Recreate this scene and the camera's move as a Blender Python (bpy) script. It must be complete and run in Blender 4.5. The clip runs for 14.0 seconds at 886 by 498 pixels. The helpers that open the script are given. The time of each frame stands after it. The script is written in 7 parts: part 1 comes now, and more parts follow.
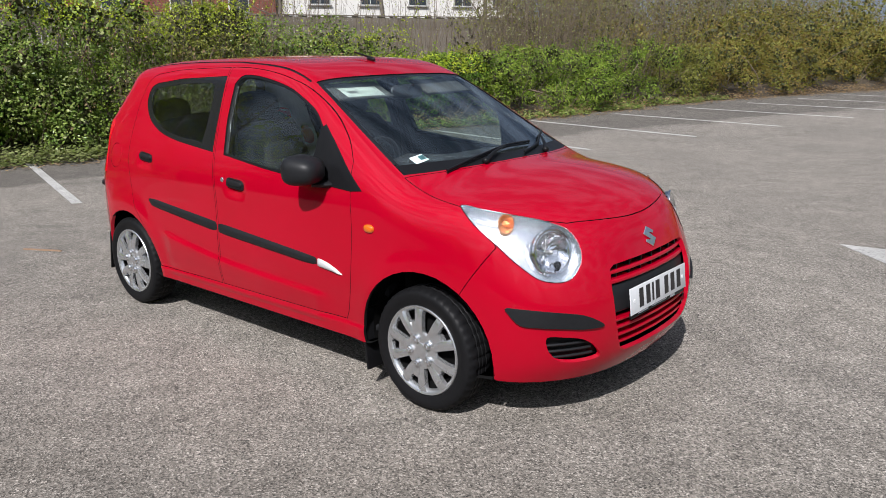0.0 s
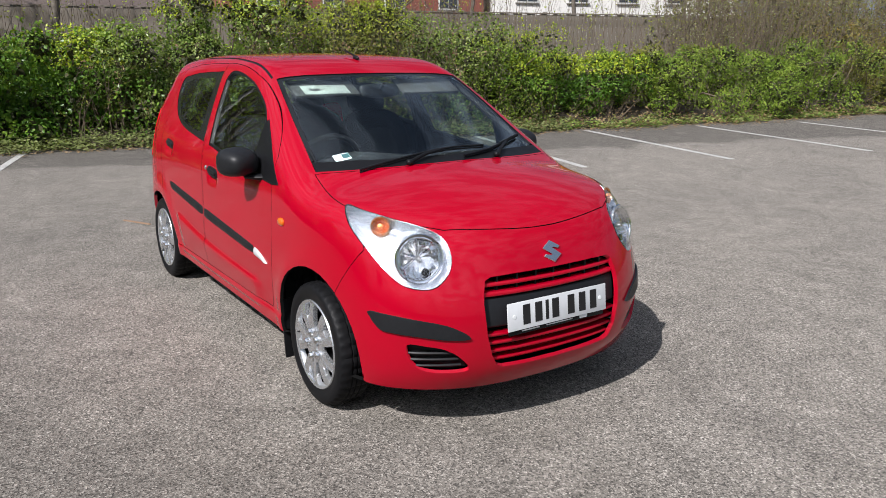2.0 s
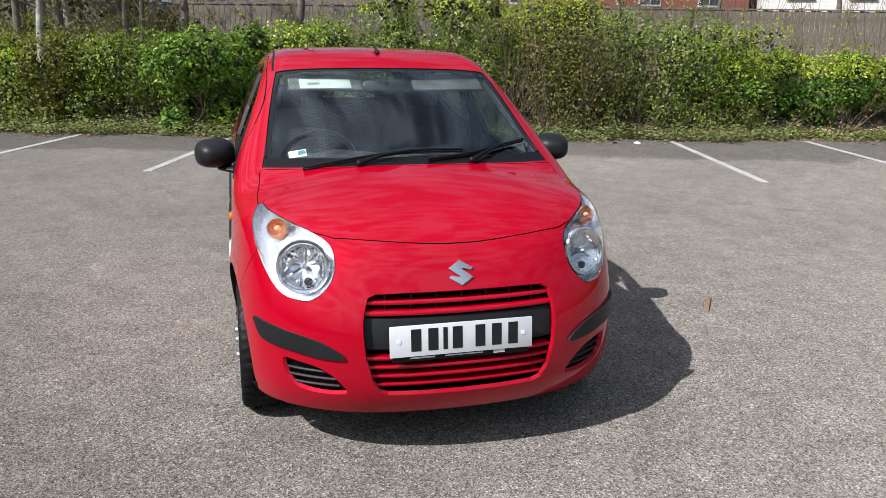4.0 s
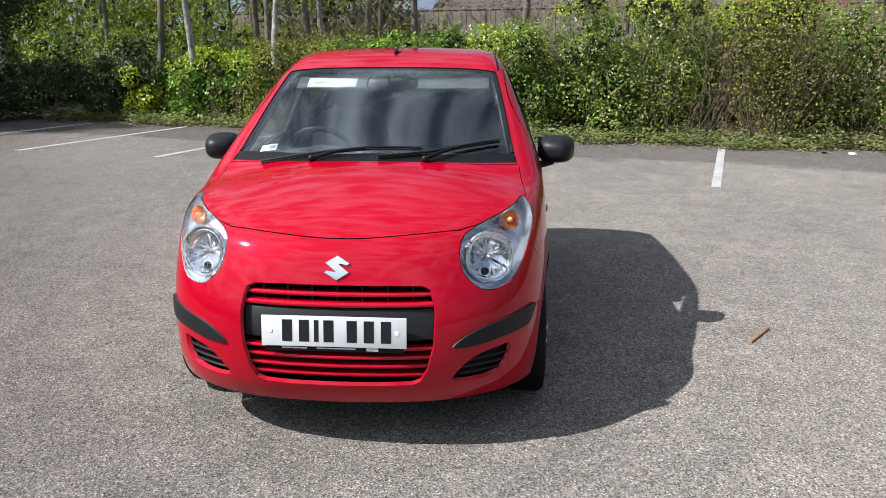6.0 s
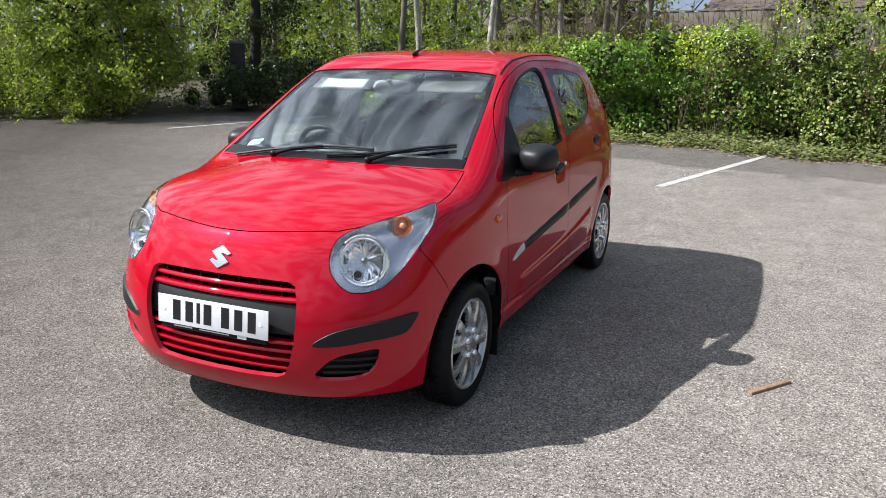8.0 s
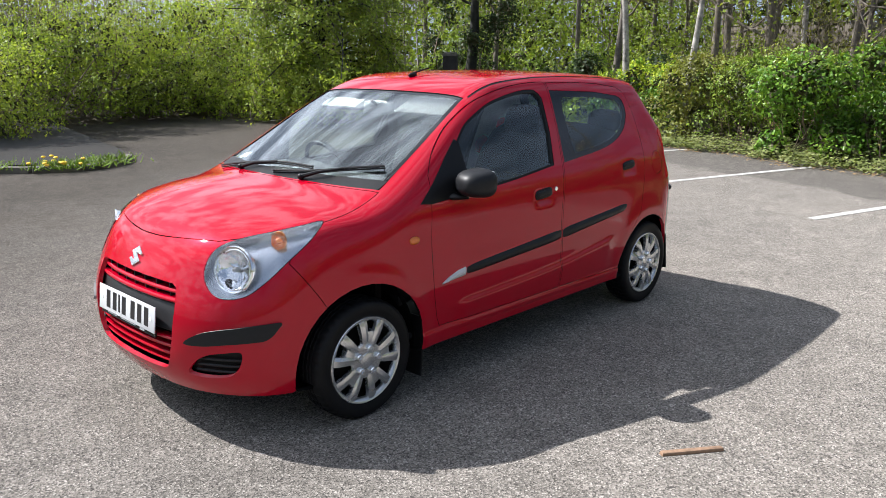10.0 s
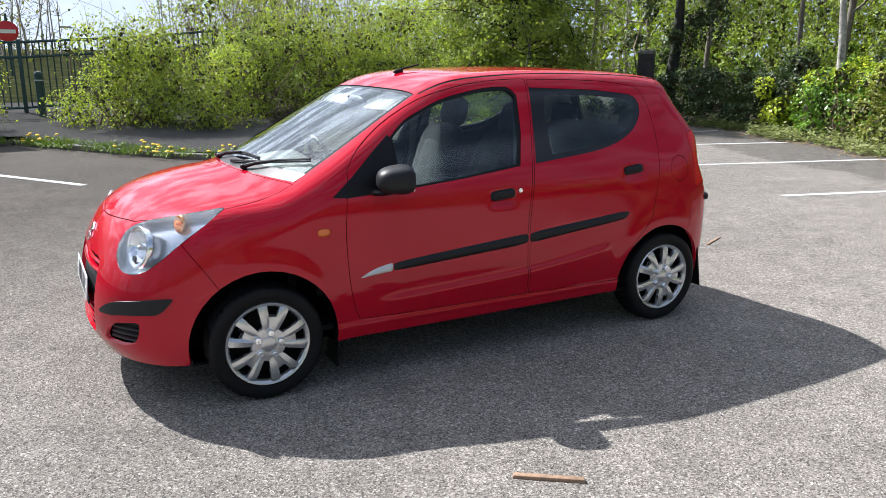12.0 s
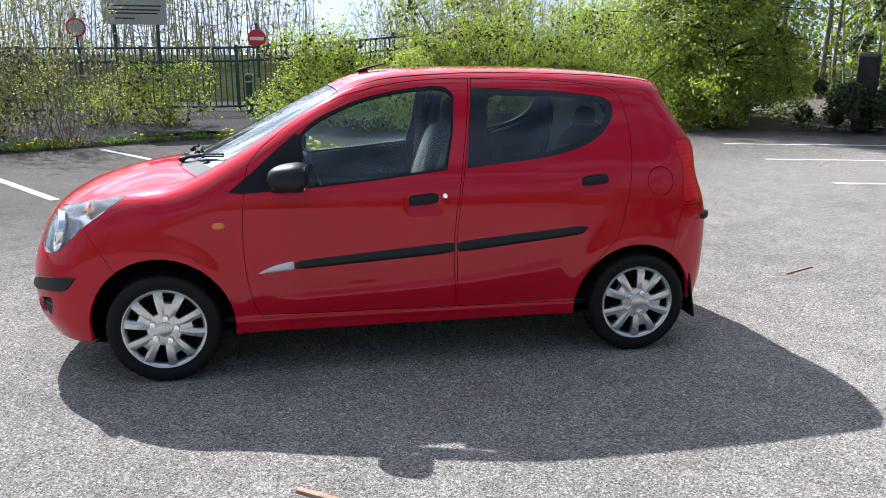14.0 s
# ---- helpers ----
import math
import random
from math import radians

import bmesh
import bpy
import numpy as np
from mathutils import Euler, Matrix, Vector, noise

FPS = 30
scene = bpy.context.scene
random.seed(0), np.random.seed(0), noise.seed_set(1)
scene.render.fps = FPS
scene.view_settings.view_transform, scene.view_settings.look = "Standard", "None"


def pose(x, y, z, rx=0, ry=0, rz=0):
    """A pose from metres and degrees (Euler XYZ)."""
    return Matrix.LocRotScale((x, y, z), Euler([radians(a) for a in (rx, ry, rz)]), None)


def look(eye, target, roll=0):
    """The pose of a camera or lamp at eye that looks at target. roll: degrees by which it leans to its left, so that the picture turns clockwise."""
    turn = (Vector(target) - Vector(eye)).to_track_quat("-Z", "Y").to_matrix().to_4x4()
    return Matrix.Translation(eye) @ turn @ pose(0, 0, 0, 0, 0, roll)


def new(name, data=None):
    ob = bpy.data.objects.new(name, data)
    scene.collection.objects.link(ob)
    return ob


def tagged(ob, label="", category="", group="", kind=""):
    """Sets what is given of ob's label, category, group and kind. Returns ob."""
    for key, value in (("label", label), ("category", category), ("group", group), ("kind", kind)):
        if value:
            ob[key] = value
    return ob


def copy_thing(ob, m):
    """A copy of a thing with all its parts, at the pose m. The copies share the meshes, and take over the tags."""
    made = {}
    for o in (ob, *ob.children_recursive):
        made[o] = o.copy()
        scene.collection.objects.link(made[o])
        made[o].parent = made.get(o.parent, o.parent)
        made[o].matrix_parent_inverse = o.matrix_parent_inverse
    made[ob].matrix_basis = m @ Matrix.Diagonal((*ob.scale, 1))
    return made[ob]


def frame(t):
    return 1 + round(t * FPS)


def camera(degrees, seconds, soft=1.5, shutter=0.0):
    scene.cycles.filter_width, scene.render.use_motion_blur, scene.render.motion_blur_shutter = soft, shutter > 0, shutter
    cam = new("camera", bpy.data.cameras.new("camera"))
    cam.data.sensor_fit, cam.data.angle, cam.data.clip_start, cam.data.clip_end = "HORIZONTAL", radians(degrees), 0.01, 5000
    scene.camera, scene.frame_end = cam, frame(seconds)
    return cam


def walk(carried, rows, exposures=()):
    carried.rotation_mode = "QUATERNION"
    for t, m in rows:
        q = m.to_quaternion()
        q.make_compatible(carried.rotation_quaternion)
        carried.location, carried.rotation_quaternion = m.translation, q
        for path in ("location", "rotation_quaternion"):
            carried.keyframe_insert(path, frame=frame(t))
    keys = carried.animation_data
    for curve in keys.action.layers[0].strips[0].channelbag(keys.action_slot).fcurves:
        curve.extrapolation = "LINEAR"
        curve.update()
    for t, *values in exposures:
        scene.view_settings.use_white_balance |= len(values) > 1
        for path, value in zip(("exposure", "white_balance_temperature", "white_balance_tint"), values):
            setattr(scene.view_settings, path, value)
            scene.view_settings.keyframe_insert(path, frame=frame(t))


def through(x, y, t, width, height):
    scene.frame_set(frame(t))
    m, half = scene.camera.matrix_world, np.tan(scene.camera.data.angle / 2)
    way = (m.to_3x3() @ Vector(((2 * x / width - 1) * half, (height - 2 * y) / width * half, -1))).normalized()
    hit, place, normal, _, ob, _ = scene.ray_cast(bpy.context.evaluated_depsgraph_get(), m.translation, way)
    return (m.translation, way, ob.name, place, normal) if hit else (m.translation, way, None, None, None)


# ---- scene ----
cam = camera(59.3, 14.0, soft=0.8)
PATH = [
    (0, (3.221, -3.009, 1.472), (1.958, -1.538, 0.982), -0.8),
    (0.5, (3.454, -2.828, 1.48), (2.106, -1.437, 0.983), -0.6),
    (1, (3.705, -2.613, 1.489), (2.264, -1.319, 0.993), -0.5),
    (1.5, (3.84, -2.321, 1.484), (2.312, -1.129, 0.987), -0.1),
    (2, (4.058, -2.04, 1.479), (2.447, -0.962, 0.986), 0.1),
    (2.5, (4.178, -1.736, 1.463), (2.487, -0.788, 0.971), 0.4),
    (3, (4.219, -1.397, 1.47), (2.457, -0.589, 0.977), 0.7),
    (5.5, (4.419, 0.23, 1.462), (2.483, 0.242, 0.959), 0.1),
    (6, (4.408, 0.578, 1.454), (2.476, 0.429, 0.957), 0.0),
    (6.5, (4.373, 0.935, 1.466), (2.461, 0.616, 0.972), 0.1),
    (7, (4.218, 1.249, 1.473), (2.34, 0.766, 0.981), 0.3),
    (7.5, (4.168, 1.629, 1.477), (2.341, 0.984, 0.983), 0.3),
    (8, (4.017, 1.924, 1.462), (2.252, 1.125, 0.967), 0.5),
    (8.5, (3.825, 2.2, 1.477), (2.133, 1.254, 0.984), 0.6),
    (9, (3.668, 2.552, 1.514), (2.059, 1.469, 1.028), 0.7),
    (11.5, (2.349, 3.847, 1.543), (1.3, 2.213, 1.063), 0.1),
    (12, (2.049, 4.03, 1.53), (1.123, 2.324, 1.047), 0.2),
    (12.5, (1.692, 4.147, 1.525), (0.892, 2.378, 1.046), 0.4),
    (13, (1.304, 4.329, 1.536), (0.642, 2.503, 1.062), 0.4),
    (13.5, (0.903, 4.323, 1.511), (0.39, 2.449, 1.039), 0.2),
    (14, (0.508, 4.404, 1.5), (0.156, 2.492, 1.027), 0.1),
]
walk(cam, [(t, look(eye, target, roll)) for t, eye, target, roll in PATH],
     exposures=[(0.0, 0.16, 5950, 13), (3.0, 0.26, 5950, 13), (5.5, 0.54, 5900, 12), (9.0, 0.94, 5950, 12), (12.5, 1.27, 5800, 12), (14.0, 1.36, 5650, 12)])

# ---- sky and sun ----
SUN_FROM = Vector((0.41, -0.91, 1.0)).normalized()
world = bpy.data.worlds.new("sky")
scene.world = world
world.use_nodes = True
sky = world.node_tree.nodes.new("ShaderNodeTexSky")
sky.sky_type, sky.sun_disc = "NISHITA", False
sky.sun_elevation = math.asin(SUN_FROM.z)
sky.sun_rotation = math.atan2(SUN_FROM.x, SUN_FROM.y)
sky.air_density, sky.dust_density, sky.ozone_density = 1.0, 2.5, 1.0
# thin broken cloud over the whole sky, and haze towards the horizon
wt = world.node_tree


def sky_node(kind, **inputs):
    n = wt.nodes.new("ShaderNode" + kind)
    for key, value in inputs.items():
        if hasattr(value, "is_output"):
            wt.links.new(value, n.inputs[key])
        else:
            n.inputs[key].default_value = value
    return n


ways = sky_node("TexCoord").outputs["Generated"]
split = sky_node("SeparateXYZ", Vector=ways)
lift = sky_node("Math")
lift.operation = "MAXIMUM"
wt.links.new(split.outputs["Z"], lift.inputs[0])
lift.inputs[1].default_value = 0.0
plane = sky_node("Mapping", Vector=ways, Scale=(1.0, 1.0, 2.2))
puff = sky_node("TexNoise", Vector=plane.outputs[0], Scale=8.0, Detail=5.0, Roughness=0.55)
cover = sky_node("ValToRGB", Fac=puff.outputs["Fac"])
cover.color_ramp.elements[0].position, cover.color_ramp.elements[1].position = 0.41, 0.60
cover.color_ramp.elements[0].color, cover.color_ramp.elements[1].color = (0.16, 0.16, 0.16, 1), (0.85, 0.85, 0.85, 1)
haze = sky_node("ValToRGB", Fac=lift.outputs[0])
haze.color_ramp.elements[0].position, haze.color_ramp.elements[1].position = 0.06, 0.22
haze.color_ramp.elements[0].color, haze.color_ramp.elements[1].color = (0.9, 0.9, 0.9, 1), (0, 0, 0, 1)
blend = wt.nodes.new("ShaderNodeMix")
blend.data_type = "RGBA"
wt.links.new(cover.outputs[0], blend.inputs[0]), wt.links.new(sky.outputs[0], blend.inputs[6])
# the cloud is brightest towards the sun
near_sun = sky_node("VectorMath")
near_sun.operation = "DOT_PRODUCT"
wt.links.new(ways, near_sun.inputs[0])
near_sun.inputs[1].default_value = SUN_FROM
warmth = sky_node("MapRange", **{"Value": near_sun.outputs["Value"], "From Min": 0.12, "From Max": 0.96})
white = wt.nodes.new("ShaderNodeMix")
white.data_type = "RGBA"
wt.links.new(warmth.outputs[0], white.inputs[0])
white.inputs[6].default_value, white.inputs[7].default_value = (8.5, 10.2, 13.0, 1), (44.0, 46.0, 48.5, 1)
wt.links.new(white.outputs[2], blend.inputs[7])
low_air = wt.nodes.new("ShaderNodeMix")
low_air.data_type = "RGBA"
wt.links.new(haze.outputs[0], low_air.inputs[0]), wt.links.new(blend.outputs[2], low_air.inputs[6])
mist = wt.nodes.new("ShaderNodeMix")
mist.data_type = "RGBA"
wt.links.new(warmth.outputs[0], mist.inputs[0]), wt.links.new(mist.outputs[2], low_air.inputs[7])
mist.inputs[6].default_value, mist.inputs[7].default_value = (9.0, 10.8, 13.4, 1), (18.0, 19.5, 21.0, 1)
wt.links.new(low_air.outputs[2], wt.nodes["Background"].inputs[0])
wt.nodes["Background"].inputs[1].default_value = 0.0255
sun = new("sun", bpy.data.lights.new("sun", "SUN"))
sun.data.energy, sun.data.angle, sun.data.color = 5.0, radians(0.6), (1.0, 0.94, 0.85)
sun.matrix_basis = look(SUN_FROM * 50, (0, 0, 0))


# ---- materials ----
class Paint:
    """A node material, built up by short calls."""

    def __init__(self, name, color=(0.5, 0.5, 0.5), rough=0.5, metal=0.0, **more):
        self.mat = bpy.data.materials.new(name)
        self.mat.use_nodes = True
        self.tree = self.mat.node_tree
        self.bsdf = self.tree.nodes["Principled BSDF"]
        self.set("Base Color", (*color, 1)), self.set("Roughness", rough), self.set("Metallic", metal)
        for key, value in more.items():
            self.set(key.replace("_", " "), value)

    def set(self, socket, value):
        if hasattr(value, "is_output"):
            self.tree.links.new(value, self.bsdf.inputs[socket])
        else:
            self.bsdf.inputs[socket].default_value = value

    def node(self, kind, **inputs):
        n = self.tree.nodes.new("ShaderNode" + kind)
        for key, value in inputs.items():
            key = key.replace("_", " ")
            if hasattr(value, "is_output"):
                self.tree.links.new(value, n.inputs[key])
            else:
                n.inputs[key].default_value = value
        return n

    def where(self):
        return self.node("TexCoord").outputs["Object"]

    def noise(self, scale, detail=4.0, rough=0.55, at=None):
        return self.node("TexNoise", Scale=scale, Detail=detail, Roughness=rough, Vector=at or self.where()).outputs["Fac"]

    def voronoi(self, scale, at=None, out="Color"):
        return self.node("TexVoronoi", Scale=scale, Vector=at or self.where()).outputs[out]

    def ramp(self, fac, *stops):
        n = self.node("ValToRGB", Fac=fac)
        el = n.color_ramp.elements
        while len(el) < len(stops):
            el.new(0.5)
        for e, (pos, col) in zip(el, stops):
            e.position = pos
            e.color = (*col, 1) if len(col) == 3 else (col[0],) * 3 + (1,)
        return n.outputs[0]

    def mix(self, fac, a, b, how="MIX"):
        n = self.tree.nodes.new("ShaderNodeMix")
        n.data_type, n.blend_type = "RGBA", how
        for key, value in ((0, fac), (6, a), (7, b)):
            if hasattr(value, "is_output"):
                self.tree.links.new(value, n.inputs[key])
            else:
                n.inputs[key].default_value = value if key == 0 else (*value, 1)
        return n.outputs[2]

    def bump(self, height, strength=0.3, distance=0.01):
        n = self.node("Bump", Height=height, Strength=strength, Distance=distance)
        self.set("Normal", n.outputs[0])

    def random(self):
        return self.node("ObjectInfo").outputs["Random"]

    def island(self):
        return self.tree.nodes.new("ShaderNodeNewGeometry").outputs["Random Per Island"]


def plain(name, color, rough=0.5, metal=0.0, vary=0.12, scale=30.0, bump=0.0, **more):
    """A surface of one stuff, with a slight grain and unevenness."""
    p = Paint(name, color, rough, metal, **more)
    n = p.noise(scale)
    lo, hi = [c * (1 - vary) for c in color], [min(1, c * (1 + vary)) for c in color]
    p.set("Base Color", p.ramp(n, (0.3, lo), (0.7, hi)))
    m = p.noise(scale * 0.13, 3)
    p.set("Roughness", p.ramp(m, (0.3, (max(0.02, rough * 0.85),)), (0.7, (min(1, rough * 1.15),))))
    if bump:
        p.bump(p.noise(scale * 6), bump, 0.002)
    return p.mat


def paint_red():
    p = Paint("red_car_paint", (0.43, 0.0006, 0.015), 0.34, 0.10, Coat_Weight=1.0, Coat_Roughness=0.02, Coat_IOR=1.43, Specular_IOR_Level=0.0)
    n = p.noise(3.0, 5)
    p.set("Base Color", p.ramp(n, (0.3, (0.400, 0.0004, 0.0135)), (0.7, (0.430, 0.0006, 0.0165))))
    p.set("Coat Roughness", p.ramp(p.noise(6, 6), (0.35, (0.025,)), (0.75, (0.06,))))
    return p.mat


def line_paint():
    """White road paint, worn through to the stones."""
    p = Paint("worn_white_line", (0.5, 0.5, 0.48), 0.85)
    at = p.where()
    wear = p.ramp(p.noise(70, 5, 0.7, at), (0.36, (0.0,)), (0.50, (1.0,)))
    big = p.ramp(p.noise(2.2, 5, 0.65, at), (0.30, (0.55,)), (0.6, (1.0,)))
    white = p.ramp(p.noise(18, 4, 0.6, at), (0.3, (0.42, 0.41, 0.385)), (0.7, (0.58, 0.57, 0.545)))
    p.set("Base Color", p.mix(p.mix(1.0, wear, big, "MULTIPLY"), (0.19, 0.185, 0.175), white))
    p.bump(p.noise(150, 3, 0.6, at), 0.4, 0.003)
    return p.mat


def asphalt():
    p = Paint("asphalt", (0.15, 0.15, 0.15), 0.85, Specular_IOR_Level=0.06, Diffuse_Roughness=0.4)
    at = p.where()
    stone = p.voronoi(155, at)
    grey = p.node("SeparateColor", Color=stone).outputs[0]
    chips = p.ramp(grey, (0.0, (0.070, 0.066, 0.061)), (0.30, (0.158, 0.146, 0.130)), (0.75, (0.243, 0.223, 0.199)), (0.93, (0.316, 0.292, 0.263)), (1.0, (0.45, 0.418, 0.38)))
    fine = p.ramp(p.noise(330, 3, 0.6, at), (0.30, (0.54,)), (0.70, (1.47,)))
    wide = p.ramp(p.noise(0.45, 6, 0.62, at), (0.3, (0.84, 0.835, 0.83)), (0.5, (1.0, 0.99, 0.975)), (0.72, (1.13, 1.115, 1.09)))
    mid = p.ramp(p.noise(4, 7, 0.72, at), (0.3, (0.78,)), (0.7, (1.20,)))
    clots = p.ramp(p.noise(34, 4, 0.65, at), (0.32, (0.84,)), (0.68, (1.16,)))
    # darker asphalt: a resurfaced strip by the hedge; gradual darkening towards the footpath, edges ragged
    ragged = p.node("TexNoise", Scale=0.9, Detail=5.0, Vector=at).outputs["Fac"]

    def darker_zone(way, start, end, tone):
        d = p.node("VectorMath")
        d.operation = "DOT_PRODUCT"
        p.tree.links.new(at, d.inputs[0])
        d.inputs[1].default_value = way
        far = p.node("Math")
        far.operation = "MULTIPLY_ADD"
        p.tree.links.new(ragged, far.inputs[0])
        far.inputs[1].default_value = 2.4
        p.tree.links.new(d.outputs["Value"], far.inputs[2])
        k = p.node("MapRange", **{"Value": far.outputs[0], "From Min": start + 1.2, "From Max": end + 1.2}).outputs[0]
        return p.ramp(k, (0.0, (1.0,)), (1.0, tone))

    strip = darker_zone((-0.96, 0.28, 0), 6.5, 6.8, (0.62, 0.62, 0.625))
    side = darker_zone((0.55, -0.83, 0), 0.9, 4.9, (0.41, 0.395, 0.375))
    # faint darker oil stains and paler scuffs
    stain = p.ramp(p.noise(1.1, 8, 0.75, at), (0.58, (1.0,)), (0.72, (0.76,)))
    c = p.mix(1.0, chips, fine, "MULTIPLY")
    for layer in (wide, mid, clots, stain, strip, side):
        c = p.mix(1.0, c, layer, "MULTIPLY")
    p.set("Base Color", c)
    p.set("Roughness", p.ramp(grey, (0, (0.90,)), (1, (0.70,))))
    edge = p.voronoi(155, at, "Distance")
    p.bump(p.mix(0.6, edge, p.noise(62, 5, 0.7, at)), 0.62, 0.009)
    return p.mat


def leaf_mat(name, *colors, rough=0.55, through=0.32):
    p = Paint(name, colors[0], rough, Specular_IOR_Level=0.3)
    n = p.noise(1.3, 3)
    # whole sprays share a tone; single leaves stray from it a little
    spray = p.node("MapRange", **{"Value": p.noise(3.2, 3, 0.6), "From Min": 0.34, "From Max": 0.68}).outputs[0]
    r = p.mix(0.42, spray, p.island())
    stops = [(i / max(1, len(colors) - 1), c) for i, c in enumerate(colors)]
    c = p.mix(1.0, p.ramp(r, *stops), p.ramp(n, (0.3, (1.10,)), (0.7, (1.75,))), "MULTIPLY")
    p.set("Base Color", c)
    p.set("Transmission Weight", 0.0)
    t = p.tree.nodes.new("ShaderNodeBsdfTranslucent")
    p.tree.links.new(p.mix(1.0, c, (1.0, 1.0, 0.45), "MULTIPLY"), t.inputs[0])
    m = p.tree.nodes.new("ShaderNodeMixShader")
    m.inputs[0].default_value = through
    p.tree.links.new(p.bsdf.outputs[0], m.inputs[1]), p.tree.links.new(t.outputs[0], m.inputs[2])
    p.tree.links.new(m.outputs[0], p.tree.nodes["Material Output"].inputs[0])
    return p.mat


def bark_mat(name, dark, light, scale=9.0):
    p = Paint(name, dark, 0.9)
    at = p.where()
    n = p.noise(scale, 6, 0.7, at)
    p.set("Base Color", p.ramp(n, (0.3, dark), (0.7, light)))
    p.bump(p.noise(scale * 3, 5, 0.6, at), 0.5, 0.01)
    return p.mat


def glass_mat(name, tint, rough=0.0):
    return Paint(name, tint, rough, Transmission_Weight=1.0, IOR=1.45).mat


def tail_lens():
    """Red moulded plastic with fine level ribs."""
    p = Paint("tail_lamp_red", (0.60, 0.002, 0.010), 0.22, Specular_IOR_Level=0.35)
    at = p.node("Mapping", Vector=p.where(), Scale=(0.0, 0.0, 1.0)).outputs[0]
    ribs = p.node("TexWave", Vector=at, Scale=14.0)
    ribs.bands_direction = "Z"
    p.set("Base Color", p.ramp(ribs.outputs["Fac"], (0.25, (0.54, 0.0008, 0.009)), (0.6, (0.62, 0.0015, 0.011))))
    p.bump(ribs.outputs["Fac"], 0.05, 0.002)
    return p.mat


M = dict(
    red=paint_red(),
    black=plain("black_plastic", (0.008, 0.008, 0.009), 0.42, bump=0.08, scale=60, Specular_IOR_Level=0.22),
    trim=plain("grey_black_trim", (0.012, 0.0125, 0.014), 0.46, bump=0.10, scale=60, Specular_IOR_Level=0.28),
    dark=plain("underbody_gap_black", (0.006, 0.006, 0.006), 0.9, Specular_IOR_Level=0.05),
    rubber=plain("tyre_rubber", (0.008, 0.008, 0.0088), 0.55, bump=0.08, scale=40, Specular_IOR_Level=0.16),
    silver=plain("silver_wheel_paint", (0.58, 0.59, 0.60), 0.26, 0.80, vary=0.04, scale=8),
    tip=plain("satin_silver", (0.60, 0.60, 0.60), 0.42, 0.25, vary=0.04, scale=12),
    chrome=Paint("chrome", (0.86, 0.87, 0.88), 0.08, 1.0).mat,
    lamp_inside=Paint("lamp_housing_silver", (0.58, 0.605, 0.64), 0.24, 0.88).mat,
    lamp_bowl=Paint("lamp_bowl_chrome", (0.82, 0.84, 0.86), 0.07, 1.0).mat,
    amber_bowl=Paint("amber_bowl", (0.80, 0.42, 0.20), 0.16, 0.85).mat,
    steel=plain("dull_steel", (0.30, 0.30, 0.30), 0.45, 0.9),
    clear=glass_mat("lamp_lens", (0.97, 0.98, 1.0)),
    window=Paint("window_glass", (0.80, 0.90, 0.86), 0.0, Transmission_Weight=1.0, IOR=1.49).mat,
    screen=Paint("windscreen_glass", (0.82, 0.92, 0.90), 0.0, Transmission_Weight=1.0, IOR=1.56).mat,
    privacy=glass_mat("rear_window_glass", (0.72, 0.82, 0.79)),
    amber=Paint("amber_plastic", (0.85, 0.19, 0.006), 0.12, Transmission_Weight=0.25, Coat_Weight=1.0).mat,
    amber_bulb=Paint("amber_bulb", (0.55, 0.20, 0.06), 0.3).mat,
    tail_red=tail_lens(),
    plate=plain("plate_white", (0.64, 0.655, 0.67), 0.25, vary=0.03),
    ink=plain("plate_black", (0.012, 0.012, 0.014), 0.35),
    seat=plain("seat_cloth", (0.010, 0.0108, 0.013), 0.95, scale=90, Specular_IOR_Level=0.08),
    seat_light=plain("seat_cloth_light", (0.020, 0.0205, 0.022), 0.95, scale=90, Specular_IOR_Level=0.08),
    dash=plain("dashboard_plastic", (0.012, 0.0125, 0.014), 0.75, bump=0.1, scale=70, Specular_IOR_Level=0.2),
    lining=plain("headliner", (0.50, 0.49, 0.46), 0.95),
    visor=plain("visor_grey", (0.035, 0.035, 0.034), 0.9),
    label=plain("dim_label", (0.28, 0.31, 0.285), 0.7, vary=0.05),
    paper=plain("paper_white", (0.78, 0.80, 0.80), 0.6, vary=0.03),
    teal=plain("sticker_teal", (0.015, 0.065, 0.075), 0.5),
    asphalt=asphalt(),
)


# ---- small builders ----
def link(name, verts, faces, mat, parent=None, label="", smooth=True):
    me = bpy.data.meshes.new(name)
    me.from_pydata([tuple(map(float, v)) for v in verts], [], [tuple(map(int, f)) for f in faces])
    for m in (mat if isinstance(mat, (list, tuple)) else [mat]):
        me.materials.append(m)
    if smooth:
        me.shade_smooth()
    ob = new(name, me)
    if parent:
        ob.parent = parent
    return tagged(ob, label)


def part(name, bm, mat, parent, label="", smooth=True, sharp=None):
    """Links a bmesh as one mesh object under a thing or a part."""
    me = bpy.data.meshes.new(name)
    bmesh.ops.recalc_face_normals(bm, faces=bm.faces)
    bm.to_mesh(me)
    bm.free()
    for m in (mat if isinstance(mat, (list, tuple)) else [mat]):
        me.materials.append(m)
    if smooth:
        me.shade_smooth()
        me.set_sharp_from_angle(angle=radians(sharp or 38))
    ob = new(name, me)
    ob.parent = parent
    return tagged(ob, label)


def thing(name, label, category, group="", kind=""):
    return tagged(new(name), label, category, group, kind)


